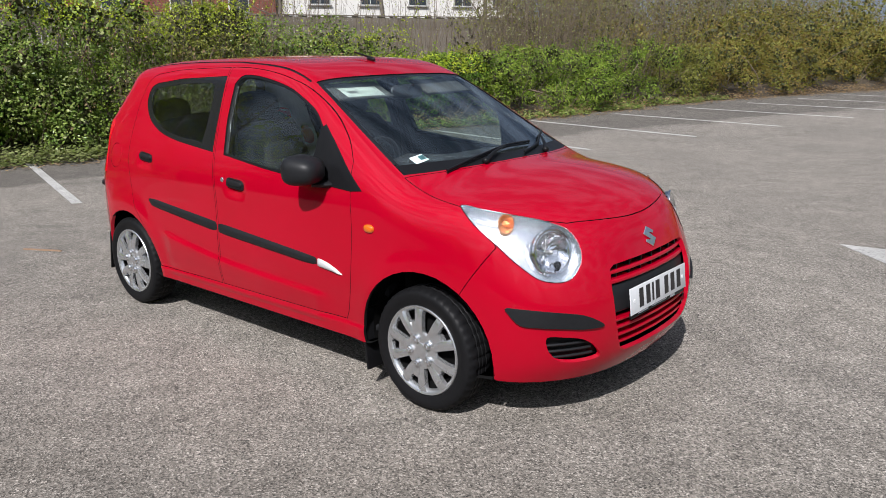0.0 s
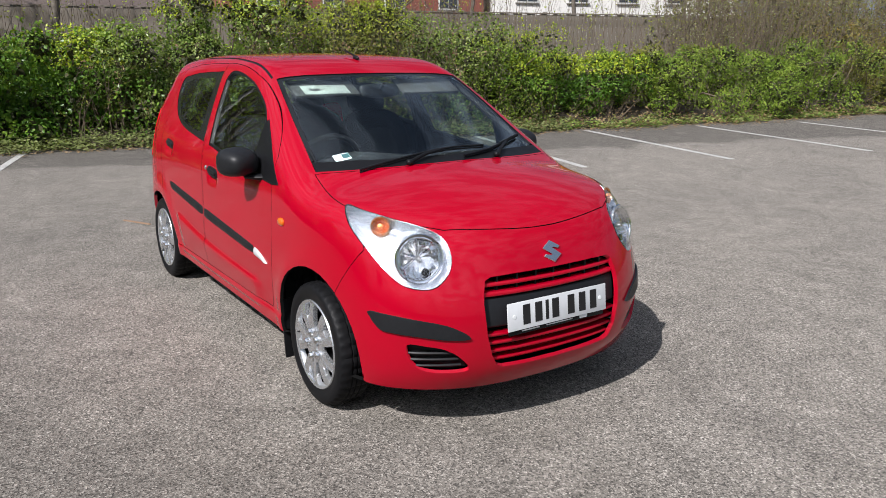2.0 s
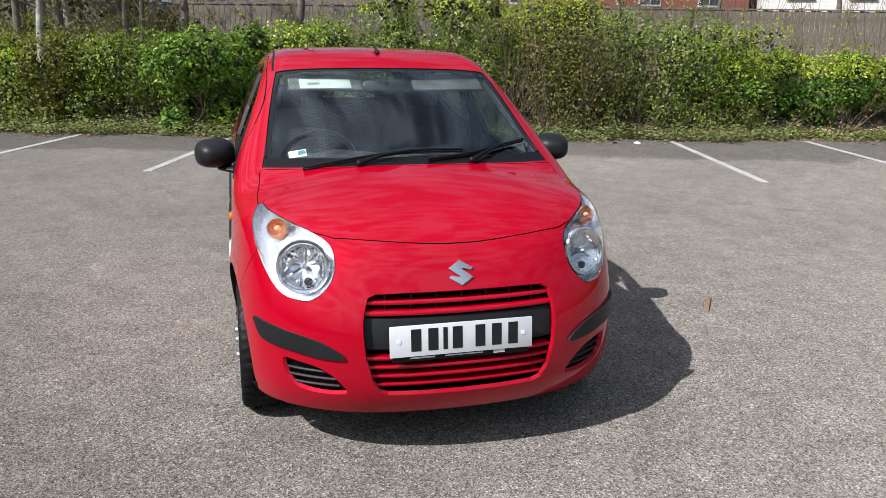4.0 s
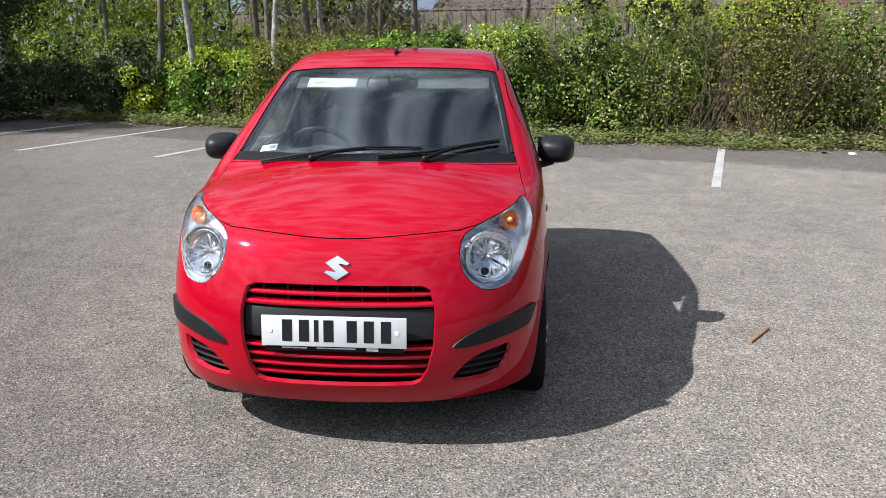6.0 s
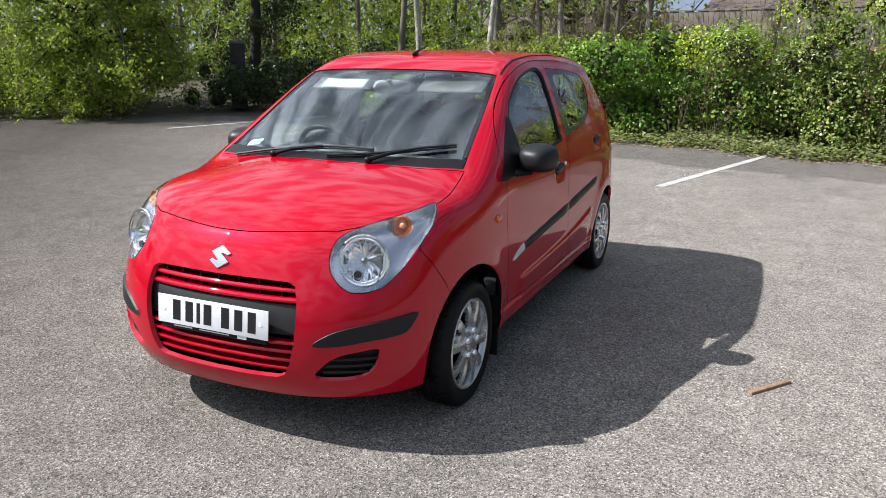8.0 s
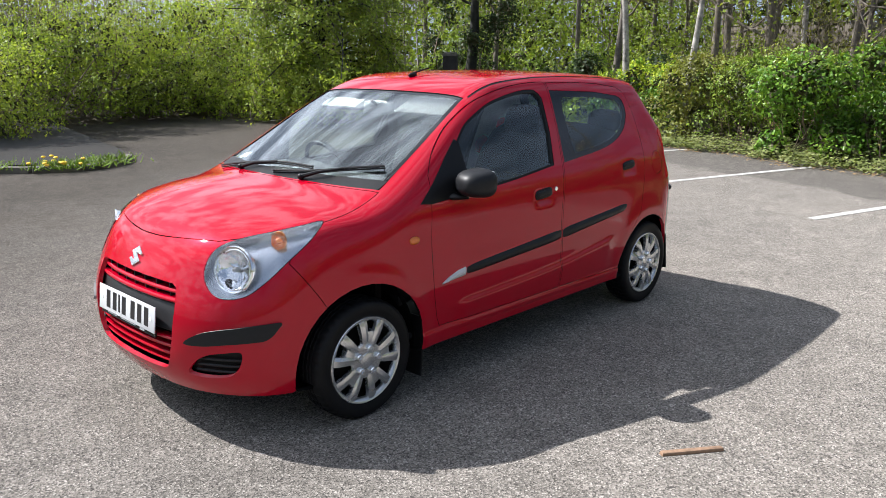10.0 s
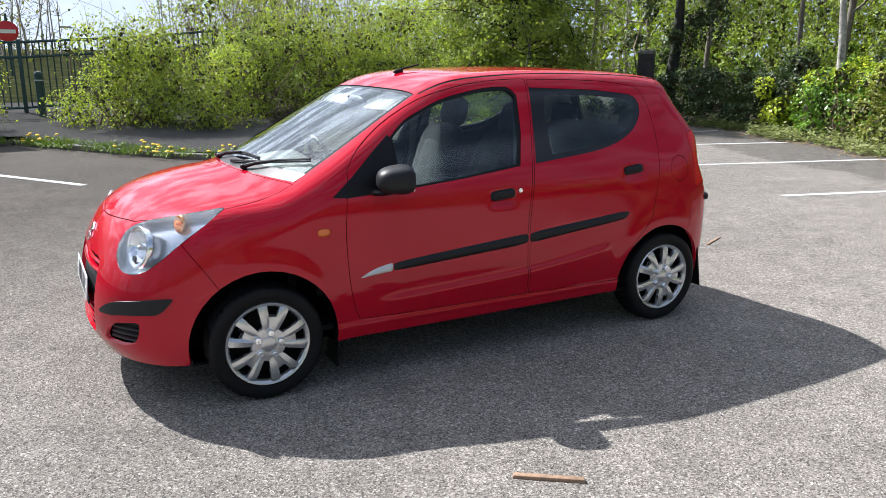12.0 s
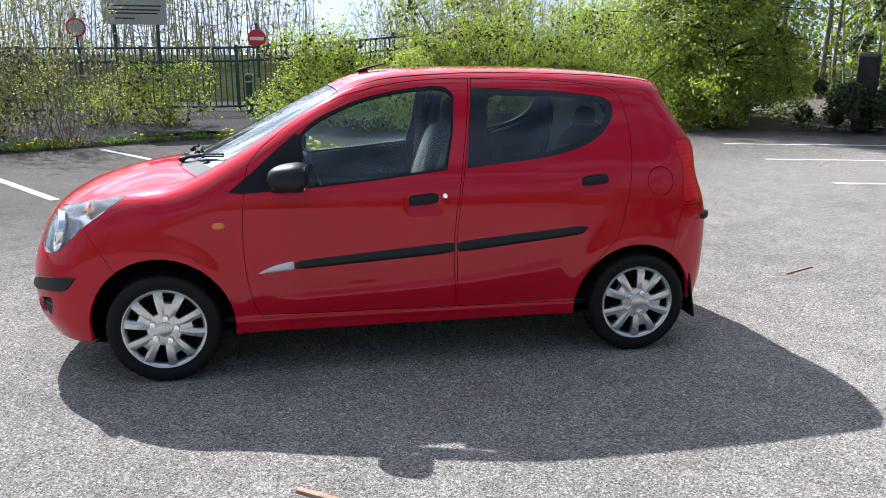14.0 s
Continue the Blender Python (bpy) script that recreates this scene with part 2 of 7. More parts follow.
def block(size, at=(0, 0, 0), turn=(0, 0, 0), bevel=0.0, seg=2, bm=None, taper=(1, 1)):
    """A box, bevelled, and tapered towards its top."""
    bm = bm or bmesh.new()
    made = bmesh.ops.create_cube(bm, size=1)["verts"]
    for v in made:
        k = (taper[0], taper[1]) if v.co.z > 0 else (1, 1)
        v.co = Vector((v.co.x * size[0] * k[0], v.co.y * size[1] * k[1], v.co.z * size[2]))
    if bevel:
        edges = list({e for v in made for e in v.link_edges})
        made = list({v for f in bmesh.ops.bevel(bm, geom=edges, offset=bevel, segments=seg, profile=0.5, affect="EDGES")["faces"] for v in f.verts} | {v for v in made if v.is_valid})
    bmesh.ops.transform(bm, matrix=pose(*at, *turn), verts=[v for v in made if v.is_valid])
    return bm


def tube(points, radii, n=8, bm=None, closed_ends=True, flat=1.0):
    """A round bar swept along points; radii one or as many."""
    bm = bm or bmesh.new()
    pts = [Vector(p) for p in points]
    rr = list(radii) if hasattr(radii, "__len__") else [radii] * len(pts)
    rings, up = [], None
    for i, p in enumerate(pts):
        d = (pts[min(i + 1, len(pts) - 1)] - pts[max(i - 1, 0)]).normalized()
        if up is None:
            up = d.orthogonal().normalized() if abs(d.z) > 0.9 else (Vector((0, 0, 1)) - d * d.z).normalized()
        up = (up - d * up.dot(d)).normalized()
        side = d.cross(up)
        rings.append([bm.verts.new(p + (side * math.cos(a) + up * math.sin(a) * flat) * rr[i]) for a in [2 * math.pi * k / n for k in range(n)]])
    for a, b in zip(rings, rings[1:]):
        for k in range(n):
            bm.faces.new((a[k], a[(k + 1) % n], b[(k + 1) % n], b[k]))
    if closed_ends:
        bm.faces.new(rings[0][::-1]), bm.faces.new(rings[-1])
    return bm


def lathe(profile, n=48, bm=None, m=None, close=False):
    """Turns a profile of (radius, along) round the y axis."""
    bm = bm or bmesh.new()
    made, rings = [], []
    for r, y in profile:
        ring = [bm.verts.new((r * math.cos(a), y, r * math.sin(a))) for a in [2 * math.pi * k / n for k in range(n)]] if r > 1e-6 else [bm.verts.new((0, y, 0))]
        rings.append(ring), made.extend(ring)
    for a, b in list(zip(rings, rings[1:])) + ([(rings[-1], rings[0])] if close else []):
        for k in range(n):
            q = [a[k % len(a)], a[(k + 1) % n % len(a)], b[(k + 1) % n % len(b)], b[k % len(b)]]
            q = [v for i, v in enumerate(q) if v not in q[:i]]
            if len(q) > 2:
                bm.faces.new(q)
    if m is not None:
        bmesh.ops.transform(bm, matrix=m, verts=made)
    return bm


def slab(outline, depth, way, bm=None):
    """A flat outline (3D points in one plane) thickened along way."""
    bm = bm or bmesh.new()
    w = Vector(way) * depth
    a = [bm.verts.new(Vector(p)) for p in outline]
    b = [bm.verts.new(Vector(p) + w) for p in outline]
    bm.faces.new(a[::-1]), bm.faces.new(b)
    for i in range(len(a)):
        j = (i + 1) % len(a)
        bm.faces.new((a[i], a[j], b[j], b[i]))
    return bm


def spline(points, n=8, closed=True):
    """A smooth run through points."""
    p = np.array(points, float)
    out, m = [], len(p)
    for i in range(m if closed else m - 1):
        a, b, c, d = (p[(i + j) % m] if closed else p[min(max(i + j, 0), m - 1)] for j in (-1, 0, 1, 2))
        for t in np.linspace(0, 1, n, endpoint=False):
            out.append(0.5 * (2 * b + (c - a) * t + (2 * a - 5 * b + 4 * c - d) * t * t + (3 * b - a - 3 * c + d) * t**3))
    if not closed:
        out.append(p[-1])
    return [tuple(q) for q in out]



# ---- the car's outer skin, as one smooth closed form (x forward, y to its left, z up) ----
def curve(*knots):
    """A smooth curve of one variable through a few knots (x, y, x, y, ...)."""
    a = np.array(knots, float).reshape(-1, 2)
    xs, ys = a[:, 0], a[:, 1]
    d = np.diff(ys) / np.diff(xs)
    m = np.concatenate(([d[0]], (d[1:] + d[:-1]) / 2, [d[-1]]))
    for i in range(len(d)):
        if abs(d[i]) < 1e-9:
            m[i] = m[i + 1] = 0
        else:
            for j in (i, i + 1):
                m[j] = np.clip(m[j], min(0, 3 * d[i]), max(0, 3 * d[i])) if m[j] * d[i] >= 0 else m[j] * 0.3

    def f(x):
        x = np.clip(np.asarray(x, float), xs[0], xs[-1])
        i = np.clip(np.searchsorted(xs, x) - 1, 0, len(xs) - 2)
        h = xs[i + 1] - xs[i]
        t = (x - xs[i]) / h
        return ((2 * t**3 - 3 * t**2 + 1) * ys[i] + (t**3 - 2 * t**2 + t) * h * m[i]
                + (3 * t**2 - 2 * t**3) * ys[i + 1] + (t**3 - t**2) * h * m[i + 1])
    # a light smoothing keeps the curvature even, so that reflections run without kinks
    span = xs[-1] - xs[0]
    wide = 0.30 * span / len(xs)
    over = np.linspace(-4 * wide, span + 4 * wide, 3400)
    core = f(xs[0] + over)
    step = over[1] - over[0]
    core = np.where(over < 0, ys[0] + over * m[0], np.where(over > span, ys[-1] + (over - span) * m[-1], core))
    k = np.arange(-int(3 * wide / step), int(3 * wide / step) + 1) * step / wide
    k = np.exp(-k * k / 2)
    yy = np.convolve(core, k / k.sum(), "same")
    keep = (over >= -0.01 * wide) & (over <= span + 0.01 * wide)
    xx, yy = xs[0] + over[keep], yy[keep]
    return lambda x: np.interp(x, xx, yy)


WHEEL_X, WHEEL_Z = 1.18, 0.267
HANDLES = ((-0.067, 0.848), (-0.936, 0.917))
side_half = curve(0.10, 0.735, 0.24, 0.757, 0.33, 0.768, 0.42, 0.779, 0.52, 0.786, 0.62, 0.783, 0.75, 0.775, 0.86, 0.768, 0.94, 0.752,
                  1.05, 0.712, 1.20, 0.652, 1.36, 0.580, 1.46, 0.525)
nose = curve(0.10, 1.74, 0.19, 1.80, 0.25, 1.845, 0.33, 1.868, 0.42, 1.872, 0.50, 1.866, 0.58, 1.846, 0.66, 1.812, 0.72, 1.783, 0.80, 1.735,
             0.90, 1.64, 1.0, 1.53, 1.6, 0.9)
nose_plan = curve(0, 0, 0.2, 0.010, 0.35, 0.036, 0.45, 0.072, 0.55, 0.128, 0.64, 0.205, 0.71, 0.31, 0.76, 0.46, 0.80, 0.70)
tail = curve(0.10, -1.52, 0.25, -1.60, 0.45, -1.637, 0.66, -1.642, 0.74, -1.635, 0.80, -1.627, 1.00, -1.600, 1.15, -1.562, 1.30, -1.510, 1.40, -1.46, 1.5, -1.40)
tail_plan = curve(0, 0, 0.3, 0.003, 0.5, 0.010, 0.60, 0.020, 0.67, 0.045, 0.72, 0.095, 0.76, 0.18, 0.80, 0.34)
tail_plan_mid = curve(0, 0, 0.3, 0.010, 0.5, 0.032, 0.6, 0.062, 0.66, 0.098, 0.72, 0.165, 0.78, 0.29)
tail_plan_high = curve(0, 0, 0.15, 0.010, 0.3, 0.040, 0.4, 0.075, 0.5, 0.122, 0.6, 0.185, 0.70, 0.28, 0.8, 0.42)
top_line = curve(-1.70, 1.28, -1.50, 1.375, -1.35, 1.412, -1.10, 1.443, -0.80, 1.460, -0.45, 1.466, -0.10, 1.459, 0.10, 1.445, 0.22, 1.418, 0.32, 1.378,
                 0.50, 1.294, 0.70, 1.191, 0.90, 1.088, 1.04, 1.020, 1.13, 0.990, 1.25, 0.974, 1.40, 0.944, 1.55, 0.899, 1.68, 0.846, 1.80, 0.775, 1.95, 0.66)
top_crown = curve(-1.7, 0.10, -1.3, 0.06, 0.0, 0.06, 0.25, 0.09, 0.6, 0.17, 1.0, 0.20, 1.3, 0.17, 1.8, 0.17)
blend_side = curve(-1.7, 0.11, -0.6, 0.10, 0.3, 0.09, 0.9, 0.10, 1.15, 0.13, 1.6, 0.16)


crease = curve(-0.95, 0.545, -0.78, 0.520, -0.5, 0.478, -0.2, 0.443, 0.2, 0.420, 0.64, 0.403, 0.8, 0.397)


def soft_max(a, b, k):
    k = k * 1.35
    h = np.maximum(k - np.abs(a - b), 0) / k
    return np.maximum(a, b) + h * h * h * k / 6


def skin(p):
    """Signed distance, nearly, to the car's skin: below zero inside."""
    x, y, z = p[..., 0], np.abs(p[..., 1]), p[..., 2]
    w = side_half(z)
    for s in (1, -1):
        r = np.hypot(x - s * WHEEL_X, z - 0.28)
        w = w + (0.010 if s > 0 else 0.008) * np.exp(-((r - 0.345) / 0.06) ** 2) * (z > 0.0)
    # a crease along the lower doors that rises to the rear, the sill below them, and a slight tuck of the waist towards both ends
    lift = crease(x)
    along = np.exp(-(np.maximum(np.abs(x + 0.08) - 0.60, 0) / 0.07) ** 2)
    w = w + 0.015 * along / (1 + np.exp(np.clip((z - lift) / 0.007, -40, 40))) * np.clip((z - 0.27) / (lift - 0.27), 0, 1) ** 0.6
    w = w + 0.010 * np.exp(-(np.maximum(np.abs(x) - 0.80, 0) / 0.06) ** 2) / (1 + np.exp(np.clip((z - 0.299) / 0.004, -40, 40)))
    for hx, hz in HANDLES:
        w = w - 0.013 * np.exp(-((x - hx) / 0.072) ** 4 - ((z - hz + 0.020) / 0.036) ** 4)
    w = w - 0.035 * np.clip((-x - 0.55) / 1.0, 0, 1) ** 2 * np.clip((z - 0.55) / 0.6, 0, 1) ** 0.7
    w = w - 0.02 * np.clip((x - 0.9) / 0.8, 0, 1) ** 2
    a = y - w
    b = (z - (top_line(x) - top_crown(x) * y * y)) / np.sqrt(1 + ((top_line(x + 0.01) - top_line(x - 0.01)) / 0.02) ** 2)
    c = (x - (nose(z) - nose_plan(y))) / np.sqrt(1 + ((nose(z + 0.01) - nose(z - 0.01)) / 0.02) ** 2 + ((nose_plan(y + 0.01) - nose_plan(y - 0.01)) / 0.02) ** 2)
    t, k = np.clip((z - 0.72) / 0.25, 0, 1), np.clip((z - 1.05) / 0.28, 0, 1)
    t, k = t * t * (3 - 2 * t), k * k * (3 - 2 * k)
    plan = lambda q: (tail_plan(q) * (1 - t) + tail_plan_mid(q) * t) * (1 - k) + tail_plan_high(q) * k
    d = ((tail(z) + plan(y)) - x) / np.sqrt(1 + ((plan(y + 0.01) - plan(y - 0.01)) / 0.02) ** 2)
    e = soft_max(soft_max(a, b, blend_side(x)), soft_max(c, d, 0.01), 0.06)
    return e


def floor_line(x):
    return np.interp(x, [-1.6, -1.45, -0.9, 0.8, 1.45, 1.7, 1.85], [0.27, 0.25, 0.232, 0.226, 0.205, 0.195, 0.19])


def slope(p, h=0.002):
    g = np.stack([skin(p + np.eye(3)[i] * h) - skin(p - np.eye(3)[i] * h) for i in range(3)], -1)
    return g / np.maximum(np.linalg.norm(g, axis=-1, keepdims=True), 1e-9)


def meet(origin, way, reach=2.5, steps=22):
    """Where the rays from inside leave the skin (or its flat floor)."""
    lo, hi = np.zeros(len(origin)), np.full(len(origin), reach)
    for _ in range(steps):
        mid = (lo + hi) / 2
        p = origin + way * mid[:, None]
        inside = np.maximum(skin(p), floor_line(p[:, 0]) - p[:, 2]) < 0
        lo, hi = np.where(inside, mid, lo), np.where(inside, hi, mid)
    return origin + way * lo[:, None]


def on_side(x, z, s=1):
    return meet(np.array([[x, 0.0, z]]), np.array([[0.0, s, 0.0]]))[0]


def on_nose(y, z):
    return meet(np.array([[1.0, y, z]]), np.array([[1.0, 0.0, 0.0]]))[0]


def on_top(x, y):
    return meet(np.array([[x, y, 0.7]]), np.array([[0.0, 0.0, 1.0]]))[0]

# ---- more materials, for the place ----
M.update(
    line=line_paint(),
    footpath=plain("footpath_asphalt", (0.088, 0.083, 0.076), 0.95, vary=0.35, scale=45, bump=0.5, Specular_IOR_Level=0.05, Diffuse_Roughness=1.0),
    kerb=plain("kerb_concrete", (0.20, 0.19, 0.17), 0.9, vary=0.2, scale=12, bump=0.3),
    soil=plain("leafy_soil", (0.055, 0.042, 0.026), 0.95, vary=0.5, scale=5, bump=0.5),
    ivy=leaf_mat("ivy_leaf", (0.036, 0.066, 0.014), (0.09, 0.145, 0.025), (0.20, 0.25, 0.06), (0.46, 0.48, 0.24), rough=0.30),
    laurel=leaf_mat("laurel_leaf", (0.032, 0.082, 0.012), (0.082, 0.165, 0.018), (0.19, 0.28, 0.030), rough=0.34),
    bright=leaf_mat("yellow_green_leaf", (0.15, 0.21, 0.014), (0.27, 0.33, 0.020), (0.43, 0.46, 0.040), rough=0.4),
    privet=leaf_mat("privet_leaf", (0.052, 0.092, 0.012), (0.132, 0.20, 0.022), (0.29, 0.35, 0.052)),
    olive=leaf_mat("olive_leaf", (0.077, 0.084, 0.017), (0.140, 0.154, 0.028), (0.224, 0.210, 0.049)),
    rust=leaf_mat("brown_green_leaf", (0.11, 0.066, 0.020), (0.17, 0.125, 0.030), (0.14, 0.155, 0.026), (0.23, 0.19, 0.055)),
    pale=leaf_mat("pale_young_leaf", (0.15, 0.17, 0.08), (0.23, 0.245, 0.135), (0.33, 0.33, 0.21), through=0.34),
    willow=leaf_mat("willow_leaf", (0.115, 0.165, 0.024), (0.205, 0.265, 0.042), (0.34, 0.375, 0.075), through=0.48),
    # second willow leaf, its colour lowered to stand for shaded foliage
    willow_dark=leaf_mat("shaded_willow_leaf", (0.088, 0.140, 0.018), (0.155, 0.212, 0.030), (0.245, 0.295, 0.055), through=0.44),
    litter=leaf_mat("dead_leaf", (0.10, 0.06, 0.03), (0.19, 0.13, 0.07), (0.30, 0.22, 0.13), rough=0.8),
    cover=leaf_mat("ground_ivy_leaf", (0.060, 0.080, 0.026), (0.14, 0.165, 0.052), (0.28, 0.29, 0.14)),
    # inner leaves: near black, the shade inside a bush put in their colour
    inner=leaf_mat("inner_shade_leaf", (0.022, 0.026, 0.010), (0.040, 0.044, 0.016), (0.055, 0.046, 0.022), rough=0.7, through=0.08),
    # darkened copy of the ivy leaf, with tree shade in the colour
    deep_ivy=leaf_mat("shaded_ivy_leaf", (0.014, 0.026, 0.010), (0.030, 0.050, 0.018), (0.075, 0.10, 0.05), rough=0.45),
    grass=leaf_mat("grass_blade", (0.10, 0.17, 0.018), (0.20, 0.29, 0.03), rough=0.5),
    flower=plain("dandelion_yellow", (0.75, 0.50, 0.01), 0.7),
    blossom=leaf_mat("pale_blossom", (0.55, 0.50, 0.46), (0.75, 0.70, 0.66), rough=0.7),
    # bark paled so that its colour carries the haze of distance
    hazed_bark=bark_mat("hazed_bark", (0.16, 0.145, 0.13), (0.32, 0.29, 0.26)),
    twig=bark_mat("twig_bark", (0.10, 0.075, 0.05), (0.22, 0.17, 0.12)),
    bark=bark_mat("tree_bark", (0.085, 0.07, 0.055), (0.20, 0.175, 0.14)),
    birch=bark_mat("birch_bark", (0.05, 0.045, 0.04), (0.56, 0.53, 0.48), 5.0),
    # bark set nearly black: shade below the crowns painted into it
    shadow_bark=bark_mat("shade_dark_bark", (0.010, 0.011, 0.009), (0.03, 0.03, 0.022)),
    plank=bark_mat("weathered_plank", (0.13, 0.11, 0.085), (0.25, 0.22, 0.18), 4.0),
    green_metal=plain("dark_green_metal", (0.016, 0.050, 0.048), 0.45, vary=0.15),
    sign_red=plain("sign_red", (0.55, 0.02, 0.03), 0.4, vary=0.06),
    sign_white=plain("sign_white", (0.72, 0.72, 0.70), 0.4, vary=0.06),
    sign_grey=plain("sign_back_grey", (0.36, 0.36, 0.37), 0.5, vary=0.06),
    render_white=plain("white_render", (0.74, 0.72, 0.68), 0.9, vary=0.05, scale=2),
    brick=plain("red_brick", (0.24, 0.085, 0.06), 0.9, vary=0.3, scale=9),
    roof=plain("roof_tile", (0.10, 0.075, 0.065), 0.85, vary=0.2, scale=6),
    pane=Paint("house_pane", (0.04, 0.05, 0.06), 0.08).mat,
    wood=plain("dry_wood", (0.24, 0.150, 0.092), 0.8, vary=0.3, scale=50, bump=0.3),
)
rng = np.random.default_rng(7)


def fast(name, verts, faces, mat, parent=None, label="", smooth=False):
    """A large mesh from arrays; faces all of one size."""
    verts, faces = np.asarray(verts, np.float32), np.asarray(faces, np.int32)
    me = bpy.data.meshes.new(name)
    k = faces.shape[1]
    me.vertices.add(len(verts))
    me.vertices.foreach_set("co", verts.ravel())
    me.loops.add(faces.size)
    me.loops.foreach_set("vertex_index", faces.ravel())
    me.polygons.add(len(faces))
    me.polygons.foreach_set("loop_start", np.arange(0, faces.size, k, dtype=np.int32))
    me.update(calc_edges=True)
    me.materials.append(mat)
    if smooth:
        me.shade_smooth()
    ob = new(name, me)
    ob.parent = parent
    return tagged(ob, label, "", "", "stuff" if parent and name != "trunk" else "")


def unit(a):
    return a / np.maximum(np.linalg.norm(a, axis=-1, keepdims=True), 1e-9)


def leaf_mesh(c, out, size, wide=0.6, flat=0.8, droop=0.25):
    """Folded leaves of two faces each, at points c, turned mostly towards out."""
    n = len(c)
    nrm = unit(out * flat + rng.normal(size=(n, 3)) * 0.5 + np.array([0, 0, 0.35]))
    d = unit(np.cross(nrm, rng.normal(size=(n, 3))))
    d = unit(d - np.array([0, 0, droop]))
    s = unit(np.cross(nrm, d))
    nrm = np.cross(d, s)
    ln = size * rng.uniform(0.6, 1.25, (n, 1))
    w = ln * wide * rng.uniform(0.8, 1.2, (n, 1)) / 2
    v = np.stack([c - d * ln / 2, c + s * w - nrm * ln * 0.10, c + d * ln / 2 - nrm * ln * 0.06, c - s * w - nrm * ln * 0.10], 1).reshape(-1, 3)
    i = np.arange(n)[:, None] * 4
    return v, np.concatenate([i + [0, 1, 2], i + [0, 2, 3]], 1).reshape(-1, 3)


def rods(p, r, n=3):
    """Tapering rods along many runs at once: p (count, points, 3), r (count, points)."""
    count, k = p.shape[:2]
    d = np.empty_like(p)
    d[:, 1:-1], d[:, 0], d[:, -1] = p[:, 2:] - p[:, :-2], p[:, 1] - p[:, 0], p[:, -1] - p[:, -2]
    d = unit(d)
    ref = np.where(np.abs(d[..., 2:]) < 0.9, np.array([0, 0, 1.0]), np.array([1.0, 0, 0]))
    a = unit(np.cross(d, ref))
    b = np.cross(d, a)
    t = 2 * np.pi * np.arange(n) / n
    v = p[:, :, None] + (a[:, :, None] * np.cos(t)[:, None] + b[:, :, None] * np.sin(t)[:, None]) * r[:, :, None, None]
    base = (np.arange(count)[:, None, None] * k + np.arange(k - 1)[None, :, None]) * n
    j = np.arange(n)[None, None, :]
    q = np.stack([base + j, base + (j + 1) % n, base + n + (j + 1) % n, base + n + j], -1)
    return v.reshape(-1, 3), q.reshape(-1, 4)


def bent(a, b, k=5, wobble=0.1, sag=0.0):
    """Runs of k points from a to b, bent at random."""
    t = np.linspace(0, 1, k)[None, :, None]
    p = a[:, None] * (1 - t) + b[:, None] * t
    ln = np.linalg.norm(b - a, axis=1)[:, None, None]
    p = p + np.sin(t * np.pi) * rng.normal(size=(len(a), 1, 3)) * wobble * ln
    p[..., 2] -= (np.sin(t * np.pi) * sag * ln)[..., 0]
    return p


def lumps(base, wide, deep, tall, count, low=0.15):
    """Lobes (centre, radius) that together make a shrub's uneven outline."""
    c = np.stack([base[0] + rng.uniform(-0.5, 0.5, count) * wide, base[1] + rng.uniform(-0.5, 0.5, count) * deep, np.where(np.arange(count) % 3 == 0, rng.uniform(0.02, 0.4, count), rng.uniform(low, 1.0, count) ** 0.8) * tall], -1)
    r = rng.uniform(0.12, 0.34, count) * min(wide, tall)
    c[:, 2] = np.minimum(c[:, 2], tall - r * rng.uniform(0.8, 1.3, count)).clip(r * 0.35)
    return c, r


def on_lumps(c, r, n, inner=0.25):
    i = rng.choice(len(c), n, p=r**2 / (r**2).sum())
    d = unit(rng.normal(size=(n, 3)) + np.array([0, 0, 0.15]))
    depth = 1 - inner * rng.uniform(0, 1, n) ** 1.5 + rng.normal(0, 0.05, n)
    p = c[i] + d * (r[i] * depth)[:, None]
    keep = p[:, 2] > 0.03
    return p[keep], d[keep]


